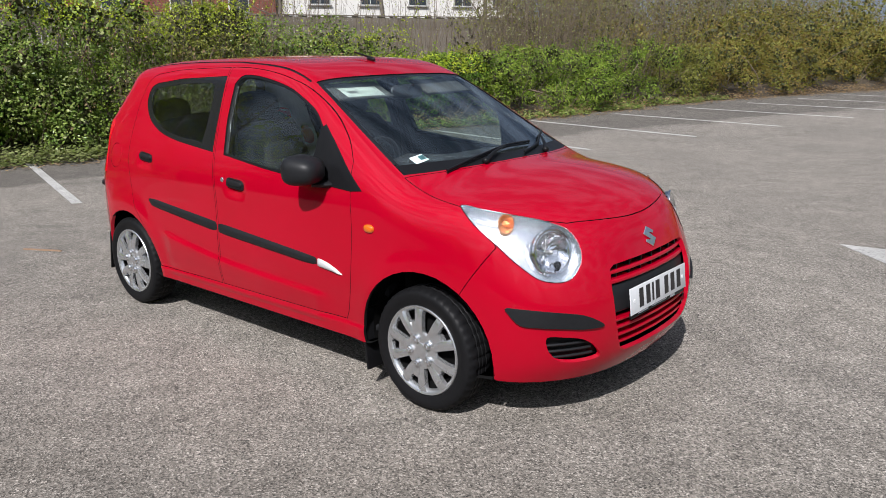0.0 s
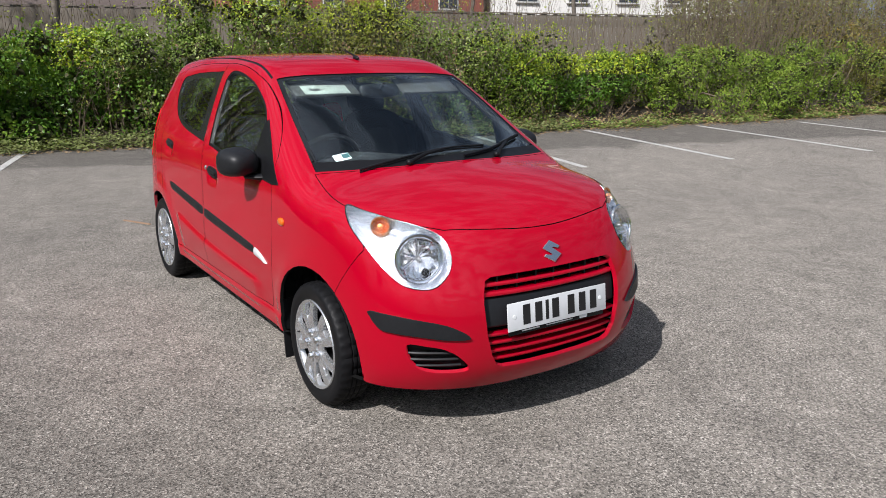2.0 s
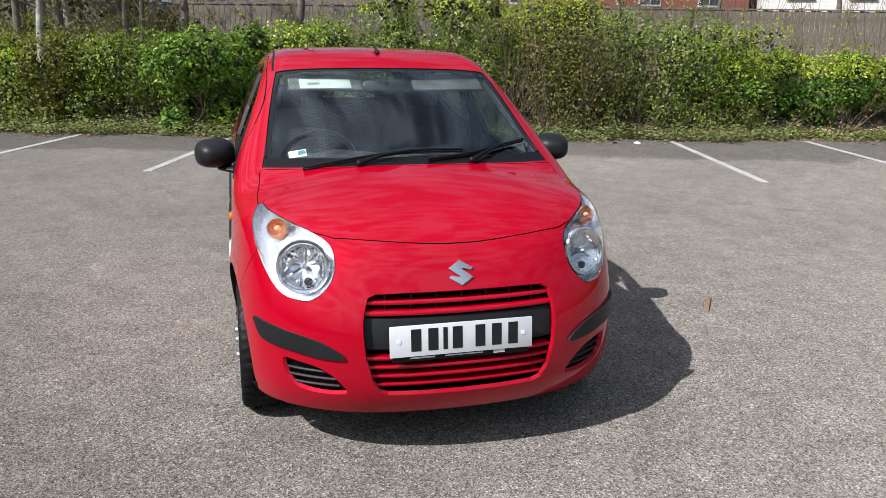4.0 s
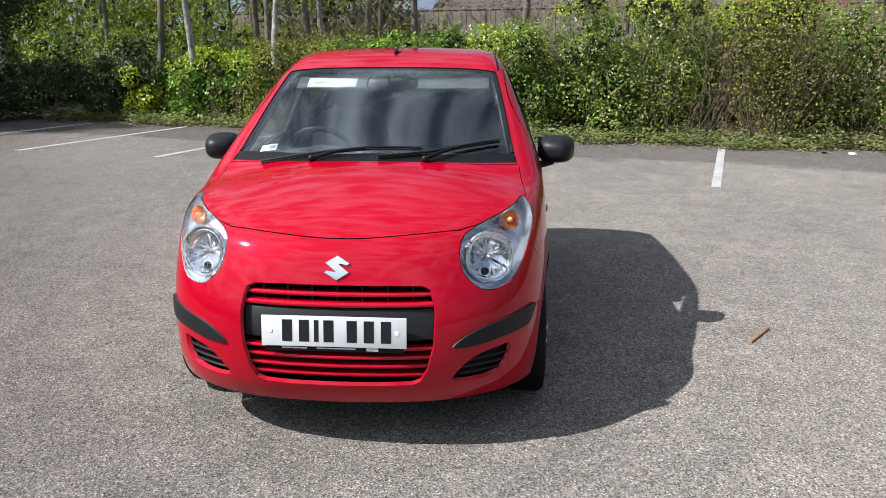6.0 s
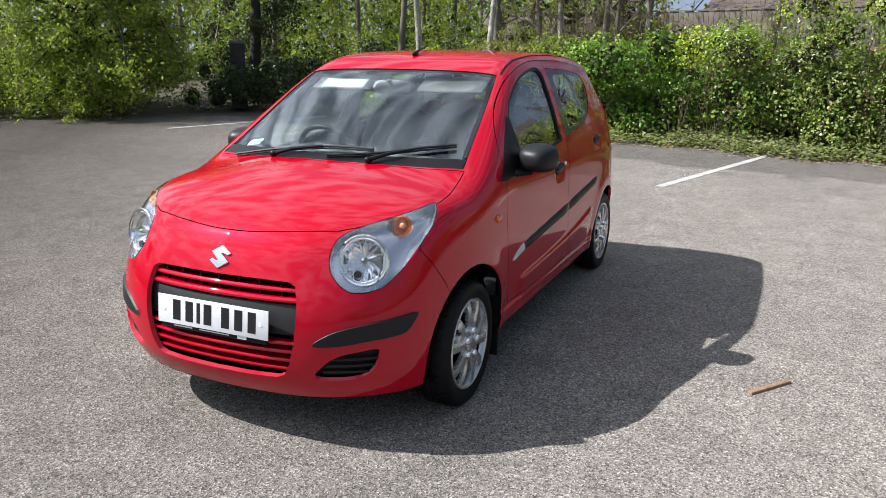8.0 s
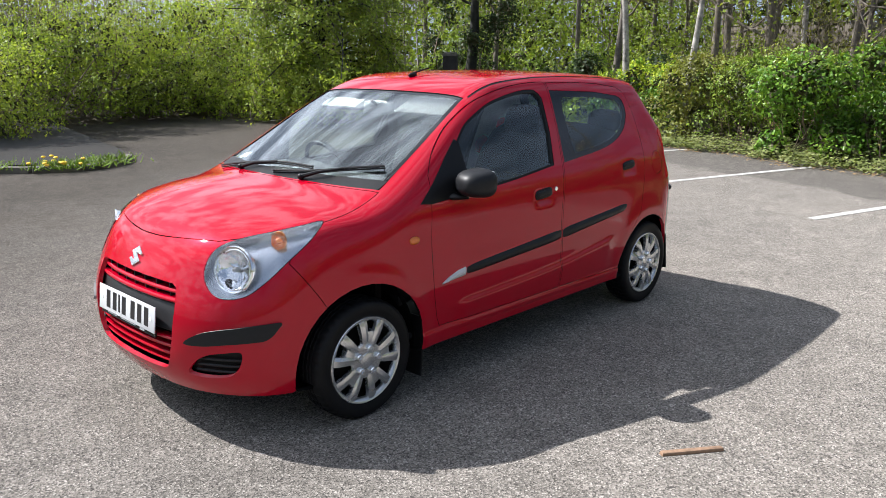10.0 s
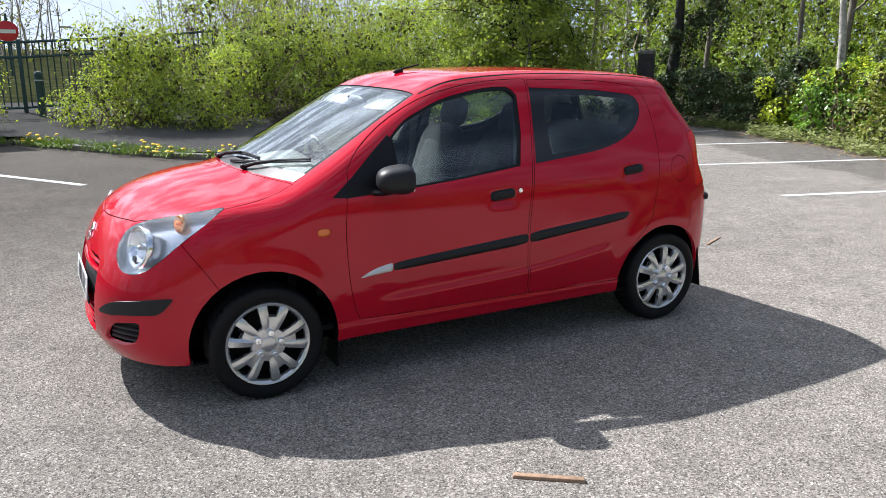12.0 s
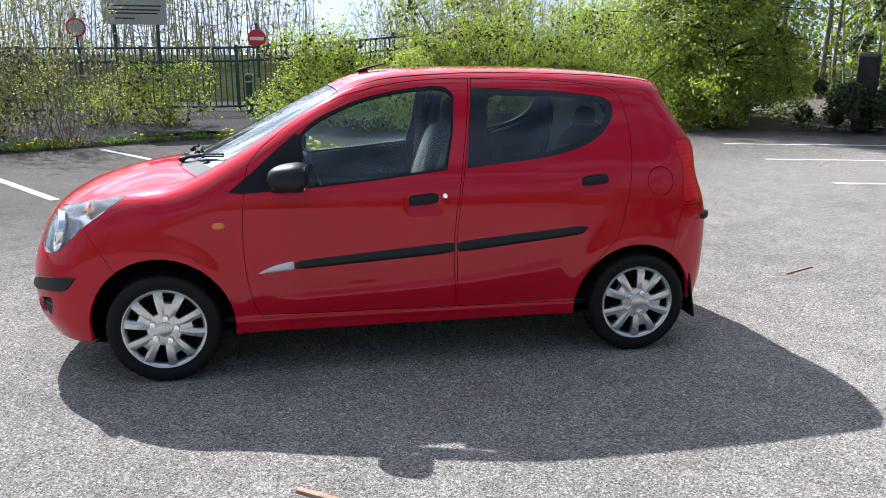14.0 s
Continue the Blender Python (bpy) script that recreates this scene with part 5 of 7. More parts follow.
plate = part("number_plate", block((0.005, 0.520, 0.111), bevel=0.002, bm=None), M["plate"], car, "white number plate with black bars")
plate.matrix_local = plate_pose
x0 = -0.192
for w in (0.050, 0.050, 0.016, 0.050, 0, 0.050, 0.050, 0.050):
    if w:
        part("plate_bar", block((0.0016, min(w, 0.036), 0.079), (0.0030, x0 + w / 2, 0.002), bevel=0.0004, seg=1), M["ink"], plate)
    x0 += (w + 0.011) if w else 0.022
for y in (-0.228, 0.225):
    part("screw_cap", lathe([(0, 0.0), (0.008, 0.0), (0.009, -0.002)], 12, m=pose(0.0042, y, 0, 0, 0, -90)), M["paper"], plate)
holder = part("plate_holder", block((0.008, 0.50, 0.024), (1.850, -0.007, 0.424), (0, -6, 0), 0.002), M["black"], grille, "black plate holder")
part("plate_bar", block((0.001, 0.09, 0.005), (1.8545, -0.15, 0.424), (0, -6, 0)), M["paper"], holder)
part("plate_bar", block((0.001, 0.14, 0.004), (1.8545, 0.0, 0.424), (0, -6, 0)), M["paper"], holder)
part("plate_bar", block((0.001, 0.042, 0.012), (1.8545, 0.13, 0.424), (0, -6, 0)), M["paper"], holder)
e = on_nose(0, 0.703)
tilt = math.degrees(math.atan2(nose(0.68) - nose(0.73), 0.05))
bm = bmesh.new()
half = ((0.000, 0.046), (0.047, 0.017), (0.035, 0.008), (0.013, 0.015), (-0.007, 0.018), (0.045, -0.017))
slab([(0.0, a, b) for a, b in half + tuple((-a, -b) for a, b in half)], 0.007, (1, 0, 0), bm)
bmesh.ops.bevel(bm, geom=[e for e in bm.edges if all(v.co.x > 0.006 for v in e.verts)], offset=0.0022, segments=1, affect="EDGES")
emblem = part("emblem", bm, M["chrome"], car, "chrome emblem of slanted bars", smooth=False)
emblem.matrix_local = pose(e[0] - 0.001, 0, 0.703, 0, -tilt, 0)

# ---- wheels ----
def wheel_parts():
    rim = bmesh.new()
    lathe([(0.0, 0.035), (0.10, 0.035), (0.150, 0.02), (0.165, 0.045), (0.180, 0.056), (0.186, 0.060), (0.186, -0.06), (0.16, -0.05), (0.0, -0.05)], 48, bm=rim)
    tread = [(0.190, -0.064), (0.215, -0.073), (0.250, -0.077), (0.268, -0.072), (0.278, -0.062), (0.2825, -0.045), (0.283, -0.028), (0.277, -0.026), (0.277, -0.021), (0.283, -0.019),
             (0.283, -0.003), (0.277, -0.001), (0.277, 0.004), (0.283, 0.006), (0.283, 0.019), (0.277, 0.021), (0.277, 0.026), (0.283, 0.028), (0.2825, 0.045), (0.278, 0.062), (0.268, 0.072),
             (0.262, 0.0745), (0.258, 0.0765), (0.250, 0.0775), (0.232, 0.0775), (0.229, 0.0765), (0.215, 0.074), (0.203, 0.070), (0.196, 0.064), (0.190, 0.060)]
    tread = [(0.184 + (r - 0.190) * 0.893, y) for r, y in tread]
    tyre = bmesh.new()
    n = 132
    lathe(tread, n, bm=tyre)
    for v in tyre.verts:
        r = math.hypot(v.co.x, v.co.z)
        k = round(math.atan2(v.co.z, v.co.x) / (2 * math.pi) * n) % n
        if r > 0.2600 and abs(v.co.y) > 0.03 and k % 3 == 0 or r > 0.2645 and abs(v.co.y) < 0.03 and k % 4 == 0:
            v.co.x *= 1 - 0.006 / r
            v.co.z *= 1 - 0.006 / r
    cover = bmesh.new()
    lathe([(0.170, 0.046), (0.174, 0.060), (0.179, 0.068), (0.186, 0.0735), (0.192, 0.0745), (0.195, 0.070), (0.193, 0.058)], 80, bm=cover)
    lathe([(0.0, 0.080), (0.030, 0.080), (0.035, 0.078), (0.037, 0.074), (0.056, 0.0745), (0.078, 0.0735), (0.083, 0.064), (0.080, 0.050)], 60, bm=cover)
    spokes = []
    for i in range(10):
        side = 1 if i % 2 else -1
        a = 2 * math.pi * (i // 2 + 0.25) / 5
        spoke = bmesh.new()
        rows = []
        for r, off, half, lift in ((0.050, 0.26, 0.014, 0.0715), (0.075, 0.262, 0.0175, 0.0755), (0.100, 0.272, 0.0195, 0.0785), (0.130, 0.282, 0.0210, 0.0795), (0.155, 0.288, 0.0220, 0.0785), (0.174, 0.290, 0.0232, 0.0745), (0.183, 0.290, 0.0240, 0.0715)):
            row = []
            for k, drop in ((-1, 0.022), (-0.92, 0.0025), (-0.3 * side, 0), (0.25 * -side, -0.0015), (0.92, 0.004), (1, 0.022)) if side < 0 else ((-1, 0.022), (-0.92, 0.004), (-0.25, -0.0015), (0.3, 0), (0.92, 0.0025), (1, 0.022)):
                q = a + side * off + k * half / r
                row.append(spoke.verts.new((r * math.cos(q), lift - drop, r * math.sin(q))))
            rows.append(row)
        for p, q in zip(rows, rows[1:]):
            for k in range(5):
                spoke.faces.new((p[k], p[k + 1], q[k + 1], q[k]))
        if side > 0:
            rows = [[spoke.verts.new((r * math.cos(a + t * w), y, r * math.sin(a + t * w))) for t in (-1, -0.4, 0.4, 1)] for r, w, y in ((0.050, 0.30, 0.0725), (0.085, 0.27, 0.0755), (0.112, 0.25, 0.0745), (0.128, 0.24, 0.0715), (0.134, 0.23, 0.046))]
            for p, q in zip(rows, rows[1:]):
                for k in range(3):
                    spoke.faces.new((p[k], p[k + 1], q[k + 1], q[k]))
        spokes.append(spoke)
    nut = bmesh.new()
    lathe([(0, 0.085), (0.006, 0.085), (0.007, 0.091), (0.0125, 0.091), (0.0155, 0.088), (0.0172, 0.076), (0.0172, 0.06)], 16, bm=nut)
    return rim, tyre, cover, nut, spokes


rim, tyre, cover, nut, spokes = wheel_parts()
first = part("wheel", rim, M["dark"], car, "black steel wheel with silver ten-spoke cover")
part("tyre", tyre, M["rubber"], first, "black rubber tyre", sharp=30)
part("wheel_cover", cover, M["silver"], first, "silver plastic ten-spoke wheel cover")
for spoke in spokes:
    part("spoke", spoke, M["silver"], first)
for i in range(5):
    a = 2 * math.pi * (i + 0.25) / 5
    piece = part("wheel_nut", nut.copy(), M["chrome"], first)
    piece.location = (0.056 * math.cos(a), 0, 0.056 * math.sin(a))
part("valve", tube([(0.135, 0.05, 0.06), (0.142, 0.082, 0.064)], 0.004, 6), M["black"], first)
spots = [pose(1.166, 0.692, WHEEL_Z, 0, -10.4, 0), pose(-1.196, 0.688, WHEEL_Z, 0, -21, 0), pose(1.166, -0.692, WHEEL_Z, 0, 20, 180), pose(-1.196, -0.688, WHEEL_Z, 0, 71, 180)]
first.matrix_local = spots[0]
for m in spots[1:]:
    copy_thing(first, m)

# ---- wipers, aerial, stickers ----
def on_screen(x, y, lift):
    p = on_top(x, y)
    return tuple(p + slope(p[None])[0] * lift)


for pivot, tip, blade in (((1.105, -0.245), (1.040, -0.02), ((1.072, -0.475), (1.060, -0.25), (1.030, 0.0), (1.012, 0.225))),
                          ((1.100, 0.245), (0.965, 0.400), ((1.112, 0.045), (1.040, 0.25), (0.955, 0.40), (0.862, 0.560)))):
    arm = part("wiper", tube([on_screen(*pivot, 0.012), on_screen((pivot[0] * 0.6 + tip[0] * 0.4), pivot[1] * 0.6 + tip[1] * 0.4, 0.024), on_screen(*tip, 0.020)], [0.011, 0.008, 0.006], 8), M["black"], car, "black windscreen wiper")
    part("pivot_cap", blob(None, (0.016, 0.016, 0.014), 2.4, 14, m=Matrix.Translation(on_screen(*pivot, 0.012))), M["black"], arm)
    run = spline([on_screen(x, y, 0.015) for x, y in blade], 5, closed=False)
    part("blade_frame", tube(run, 0.0055, 6), M["black"], arm)
    part("blade_rubber", tube([(x, y, z - 0.010) for x, y, z in run], 0.004, 6), M["rubber"], arm)
bm = bmesh.new()
rows = []
for k in np.linspace(-1, 1, 31):
    y = k * 0.63
    x = float(np.interp(abs(y), [0, 0.16, 0.33, 0.50, 0.645], [1.142, 1.132, 1.097, 1.042, 0.985]))
    rows.append([bm.verts.new(on_screen(x - d, y, l)) for d, l in ((0.0, -0.02), (0.0, -0.0035), (0.045, -0.0005), (0.075, 0.0008), (0.078, -0.012))])
for a, b in zip(rows, rows[1:]):
    for i in range(4):
        bm.faces.new((a[i], a[i + 1], b[i + 1], b[i]))
part("cowl_panel", bm, M["black"], car, "black plastic cowl below the windscreen")
p = on_top(0.150, 0)
aerial = part("aerial", blob(None, (0.030, 0.012, 0.012), 2.4, 16, m=pose(p[0], 0, p[2] + 0.008, 0, 8, 0)), M["black"], car, "short black roof aerial")
part("mast", tube([(0.155, 0, p[2] + 0.014), (0.09, 0, p[2] + 0.030), (0.02, 0, p[2] + 0.045)], [0.006, 0.005, 0.004], 8), M["black"], aerial)


def glued(x, y, w, h, mat, name, parent, label="", lift=-0.012):
    """A small flat label glued under the windscreen."""
    p = Vector(on_screen(x, y, lift))
    n = Vector(slope(np.array([on_top(x, y)]))[0])
    side = Vector((0, 1, 0)) - n * n.y
    side.normalize()
    up = n.cross(side)
    if up.z < 0:
        up = -up
    pts = [p - side * w / 2 - up * h / 2, p + side * w / 2 - up * h / 2, p + side * w / 2 + up * h / 2, p - side * w / 2 + up * h / 2]
    return part(name, slab(pts, 0.0008, n), mat, parent, label, smooth=False)


st = glued(0.928, -0.488, 0.075, 0.048, M["paper"], "sticker", windscreen, "small white and teal windscreen sticker")
glued(0.928, -0.470, 0.034, 0.032, M["teal"], "sticker_print", st, lift=-0.0105)
glued(0.345, 0.515, 0.02, 0.014, M["teal"], "sticker", windscreen)
for g in GLASSES:
    g.visible_shadow = False

# ---- inside the car ----
bm = bmesh.new()
prof = [(1.06, 0.70), (1.06, 0.915), (0.98, 0.945), (0.80, 0.965), (0.68, 0.970), (0.60, 0.945), (0.57, 0.88), (0.60, 0.74), (0.66, 0.55), (0.9, 0.5)]
cols = []
for y, k in ((-0.68, 0.0), (-0.60, 1), (-0.3, 1), (0.0, 1), (0.3, 1), (0.60, 1), (0.68, 0)):
    cols.append([bm.verts.new((x - (0.14 * (abs(y) / 0.68) ** 2 if z > 0.6 else 0) * (x > 0.9), y, z - (0.05 if not k else 0) - 0.08 * max(0, abs(y) - 0.4) + (0.035 if y == -0.3 and 0.6 < x < 0.9 and z > 0.9 else 0))) for x, z in prof])
for a, b in zip(cols, cols[1:]):
    for i in range(len(prof)):
        j = (i + 1) % len(prof)
        bm.faces.new((a[i], a[j], b[j], b[i]))
bm.faces.new(cols[0]), bm.faces.new(cols[-1])
part("dashboard", bm, M["dash"], car, "dark grey plastic dashboard", sharp=50)
hub = Vector((0.47, -0.35, 0.905))
turn = Vector((-0.90, 0, 0.42)).to_track_quat("Y", "Z").to_matrix().to_4x4()
steer = part("steering_wheel", lathe([(0.180 + 0.014 * math.cos(a), 0.014 * math.sin(a)) for a in np.linspace(0, 2 * math.pi, 11)[:-1]], 40, m=Matrix.Translation(hub) @ turn, close=True), M["black"], car, "black steering wheel")
part("airbag_cover", blob(None, (0.075, 0.03, 0.06), 3, 18, m=Matrix.Translation(hub) @ turn), M["dash"], steer)
for a in (15, 165, 270):
    q = [Matrix.Translation(hub) @ turn @ Vector((r * math.cos(radians(a)), 0, r * math.sin(radians(a)))) for r in (0.05, 0.178)]
    part("spoke", tube(q, [0.022, 0.016], 8, flat=0.5), M["dash"], steer)
part("column", tube([hub, hub + Vector((0.25, 0, -0.12))], 0.045, 12), M["black"], steer)


def seat(x, y, wide, name, label):
    base = part(name, blob(None, (0.27, wide / 2, 0.085), 4, 24, m=pose(x + 0.10, y, 0.47, 0, -6, 0)), M["seat"], car, label)
    part("backrest", blob(None, (0.075, wide / 2 - 0.01, 0.33), 3.6, 26, m=pose(x - 0.24, y, 0.80, 0, -17, 0)), M["seat"], base)
    part("back_insert", blob(None, (0.07, wide / 2 - 0.09, 0.27), 3.2, 20, m=pose(x - 0.225, y, 0.80, 0, -17, 0)), M["seat_light"], base, "lighter grey seat centre")
    return base


for y in (-0.35, 0.35):
    st = seat(-0.02, y, 0.50, "front_seat", "dark grey cloth front seat")
    part("headrest", blob(None, (0.05, 0.125, 0.095), 3.2, 20, m=pose(-0.405, y, 1.185, 0, -14, 0)), M["seat"], st)
    for d in (-0.05, 0.05):
        part("headrest_post", tube([(-0.37, y + d, 1.03), (-0.395, y + d, 1.15)], 0.006, 6), M["steel"], st)
rear = seat(-0.92, 0.0, 1.22, "rear_seat", "dark grey cloth rear bench")
for y in (-0.35, 0.35):
    part("headrest", blob(None, (0.045, 0.12, 0.075), 3.2, 18, m=pose(-1.275, y, 1.14, 0, -14, 0)), M["seat"], rear)
part("parcel_shelf", block((0.30, 1.16, 0.02), (-1.38, 0, 0.955), bevel=0.005), M["dash"], car, "dark parcel shelf")
part("cabin_floor", block((2.3, 1.40, 0.03), (-0.25, 0, 0.275), bevel=0.01), M["dash"], car, "dark carpet")
part("engine_bay", block((0.45, 0.80, 0.40), (1.24, 0, 0.55), bevel=0.03), M["dark"], car, "black engine bay")
part("bulkhead", block((0.04, 1.36, 0.55), (1.02, 0, 0.55), bevel=0.01), M["dark"], car)
for y, lab in ((-0.30, "grey sun visor with a pale warning label"), (0.32, "grey folded sun visor")):
    visor = part("sun_visor", block((0.15, 0.36, 0.016), (0.355, y, 1.290), (0, 27, 0), 0.006), M["visor"], car, lab)
    if y < 0:
        part("visor_label", block((0.085, 0.25, 0.002), (0.382, y, 1.287), (0, 27, 0), 0.0008), M["label"], visor, "white label")
        part("label_print", block((0.022, 0.06, 0.001), (0.385, y - 0.06, 1.2885), (0, 27, 0)), M["steel"], visor)
inner_mirror = part("inner_mirror", blob(None, (0.020, 0.115, 0.036), 4, 20, m=pose(0.40, 0.0, 1.275, 0, -8, 0)), M["trim"], car, "grey inner rear-view mirror")
part("mirror_stem", tube([(0.415, 0, 1.285), (0.455, 0, 1.312)], 0.009, 8), M["trim"], inner_mirror)
for s in (1, -1):
    part("seat_belt", tube([(-0.255, s * 0.585, 1.27), (-0.24, s * 0.625, 0.95), (-0.22, s * 0.64, 0.60)], 0.022, 6, flat=0.12), M["seat_light"], car, "grey seat belt")
    part("pillar_trim", tube([(0.90, s * 0.62, 0.99), (0.62, s * 0.585, 1.13), (0.36, s * 0.535, 1.29)], 0.022, 8), M["dash"], car, "grey pillar trim")
    # rubber corner of the rear bumper
    part("bumper_corner", blob(None, (0.060, 0.030, 0.024), 2.6, 16, m=pose(-1.578, s * 0.665, 0.708, 0, 0, s * 55)), M["trim"], rear_bumper, "black bumper corner")

# ---- markings on the ground ----
def mark(corners, label, name="bay_line"):
    return tagged(part(name, slab([(x, y, -0.006) for x, y in corners], 0.010, (0, 0, 1)), M["line"], None, label, smooth=False), "", "road marking", "bay lines" if name == "bay_line" else "", "structure")


def stripe(x0, y0, x1, y1, wide=0.10, label="worn white bay line painted on asphalt"):
    d = Vector((x1 - x0, y1 - y0, 0)).normalized()
    s = Vector((-d.y, d.x, 0)) * wide / 2
    a, b = Vector((x0, y0, 0)), Vector((x1, y1, 0))
    return mark([(p.x, p.y) for p in (a - s, b - s, b + s, a + s)], label)


for x, y in ((-7.2, -8.83), (-6.63, -6.61), (-6.08, -4.24), (-5.48, -1.78), (-4.86, 0.57), (-4.18, 2.90), (-3.37, 5.18), (-2.80, 7.48), (-2.25, 10.1), (-1.65, 12.71), (-1.02, 15.4), (-0.4, 17.95), (0.2, 20.5), (0.8, 23.1)):
    k = 4.35 if y > 5 else 3.9
    stripe(x, y, x - 0.963 * k, y + 0.27 * k)
for x, y in ((1.43, -6.17), (3.16, -4.62), (-7.5, -13.0)):
    d = (0.56, -0.83) if x > 0 else (-0.94, -0.34)
    stripe(x, y, x + d[0] * (4.3 if x > 0 else 1.5), y + d[1] * (4.3 if x > 0 else 1.5))
mark([(1.76, 3.37), (2.16, 2.97), (2.25, 3.10), (2.9, 3.02), (2.9, 3.18), (2.28, 3.24), (2.32, 3.42)], "worn white arrow painted on asphalt", "arrow_marking")

# ---- the hedge along the bays ----
P = lambda u, d: lot(u, verge(u) + d)[:2]
HEDGE = "hedge along the bays"
for u, d, w, dp, h, leaf, size, count, tops, lab in (
    (-9.6, 1.9, 2.0, 1.6, 1.50, "bright", 0.10, 3800, None, "yellow-green laurel bush with drooping leaves"),
    (-8.4, 1.6, 1.9, 1.6, 1.45, "laurel", 0.09, 5000, ("bright", 0.7, 0.6), "green laurel bush at the hedge corner"),
    (-6.9, 1.5, 1.9, 1.7, 1.70, "olive", 0.07, 5600, None, "mixed brown-green bramble bush"),
    (-5.4, 1.6, 1.9, 1.7, 1.70, "privet", 0.06, 6000, None, "dense dark green hedge bush"),
    (-4.0, 1.6, 2.0, 1.8, 1.75, "laurel", 0.09, 6200, ("privet", 0.8, 0.5), "glossy green laurel bush"),
    (-2.6, 1.6, 1.9, 1.7, 1.75, "laurel", 0.075, 7600, ("bright", 0.62, 0.75), "glossy laurel bush with bright yellow-green young leaves"),
    (-1.3, 1.7, 2.0, 1.8, 2.00, "ivy", 0.060, 9600, ("privet", 0.7, 0.6), "ivy bush with pale and dark glossy leaves"),
    (-0.1, 1.7, 1.9, 1.8, 2.55, "ivy", 0.062, 11500, ("bright", 0.74, 0.5), "tall ivy column with yellow-green tips"),
    (1.1, 1.7, 1.9, 1.8, 2.45, "privet", 0.052, 10000, ("bright", 0.70, 0.7), "tall privet bush with yellow-green top"),
    (2.3, 1.7, 1.9, 1.8, 2.15, "olive", 0.050, 8600, ("bright", 0.75, 0.6), "brown-green twiggy bush in the hedge"),
    (3.5, 1.8, 1.9, 1.8, 2.20, "ivy", 0.062, 8600, ("privet", 0.75, 0.5), "ivy-covered bush with dark leaves"),
    (4.8, 1.8, 2.0, 1.8, 1.90, "privet", 0.056, 7600, ("bright", 0.8, 0.7), "dense green hedge bush"),
    (6.1, 1.8, 2.0, 1.9, 1.60, "laurel", 0.075, 6800, ("bright", 0.65, 0.8), "green spindle bush with yellow young leaves"),
    (7.5, 1.8, 2.0, 1.9, 1.50, "laurel", 0.07, 6600, ("bright", 0.7, 0.7), "layered bright green bush"),
    (9.0, 1.8, 2.1, 1.9, 1.45, "privet", 0.06, 6200, None, "dense green layered bush in the hedge"),
    (10.6, 1.8, 2.2, 1.9, 1.55, "privet", 0.06, 5800, None, "low green leafy hedge bush"),
    (12.2, 1.7, 2.2, 2.0, 1.50, "privet", 0.06, 5600, None, "green leafy bush with thin twigs in the hedge"),
    (14.0, 1.6, 2.3, 2.0, 1.70, "privet", 0.065, 5200, None, "low green hedge bush"),
    (16.0, 1.6, 2.6, 2.2, 1.70, "olive", 0.065, 5200, None, "olive twiggy bush in the hedge"),
    (18.2, 1.8, 2.9, 2.4, 1.75, "rust", 0.07, 5600, None, "brown-green cotoneaster bush on the bank"),
    (20.8, 1.9, 3.2, 2.6, 1.75, "rust", 0.07, 5600, None, "brown-green cotoneaster bush on the bank"),
    (23.6, 2.0, 3.4, 2.8, 1.80, "rust", 0.08, 5200, None, "brown-green cotoneaster bush on the bank"),
    (26.8, 2.2, 3.8, 3.0, 1.85, "rust", 0.09, 4600, None, "brown-green cotoneaster bush on the bank"),
    (30.5, 2.4, 4.4, 3.2, 1.9, "rust", 0.10, 4200, None, "brown-green cotoneaster bush on the bank"),
    (35.0, 2.6, 5.0, 3.4, 2.0, "olive", 0.12, 3600, None, "olive hedge bush at the far end"),
):
    x, y = P(u, d + rng.uniform(-0.25, 0.25))
    size *= {"privet": 0.84, "laurel": 0.90, "ivy": 0.96, "olive": 0.90, "bright": 0.95}.get(leaf, 0.95)
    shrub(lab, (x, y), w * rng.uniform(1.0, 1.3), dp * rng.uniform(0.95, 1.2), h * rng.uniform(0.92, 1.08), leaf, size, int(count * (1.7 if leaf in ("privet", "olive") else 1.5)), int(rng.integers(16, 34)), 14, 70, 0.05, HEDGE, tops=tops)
# a second, taller row behind, thin enough to see the fence
for u, d, w, h, leaf, lab in ((-3.2, 3.6, 2.6, 1.3, "olive", "thin olive bush behind the hedge"), (0.2, 3.6, 2.6, 1.3, "privet", "green bush behind the hedge"), (3.0, 3.5, 2.4, 1.5, "ivy", "dark ivy bush behind the hedge"),
                              (7.0, 3.8, 2.8, 1.1, "olive", "olive bush behind the hedge"), (11, 4.0, 3.2, 1.3, "olive", "olive bush behind the hedge"), (15, 4.2, 3.4, 1.5, "privet", "green bush behind the hedge")):
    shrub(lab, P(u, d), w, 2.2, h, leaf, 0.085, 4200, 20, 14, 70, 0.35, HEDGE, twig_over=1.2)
# the bank rises away from the bays under brown cotoneaster
for i, u in enumerate(np.arange(17.5, 38, 2.6)):
    for d, w, h in ((4.0, 3.4, 2.2), (6.4, 3.8, 2.8), (9.0, 4.2, 3.4)):
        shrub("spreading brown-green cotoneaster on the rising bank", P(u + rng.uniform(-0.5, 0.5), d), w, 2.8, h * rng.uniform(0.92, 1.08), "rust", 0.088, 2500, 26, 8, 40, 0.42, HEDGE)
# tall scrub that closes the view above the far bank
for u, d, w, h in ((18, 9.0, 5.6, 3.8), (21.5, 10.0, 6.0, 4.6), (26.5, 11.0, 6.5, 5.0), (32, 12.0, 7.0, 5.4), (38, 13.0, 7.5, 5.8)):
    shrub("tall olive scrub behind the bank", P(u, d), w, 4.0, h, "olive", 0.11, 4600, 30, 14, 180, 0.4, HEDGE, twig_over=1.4)
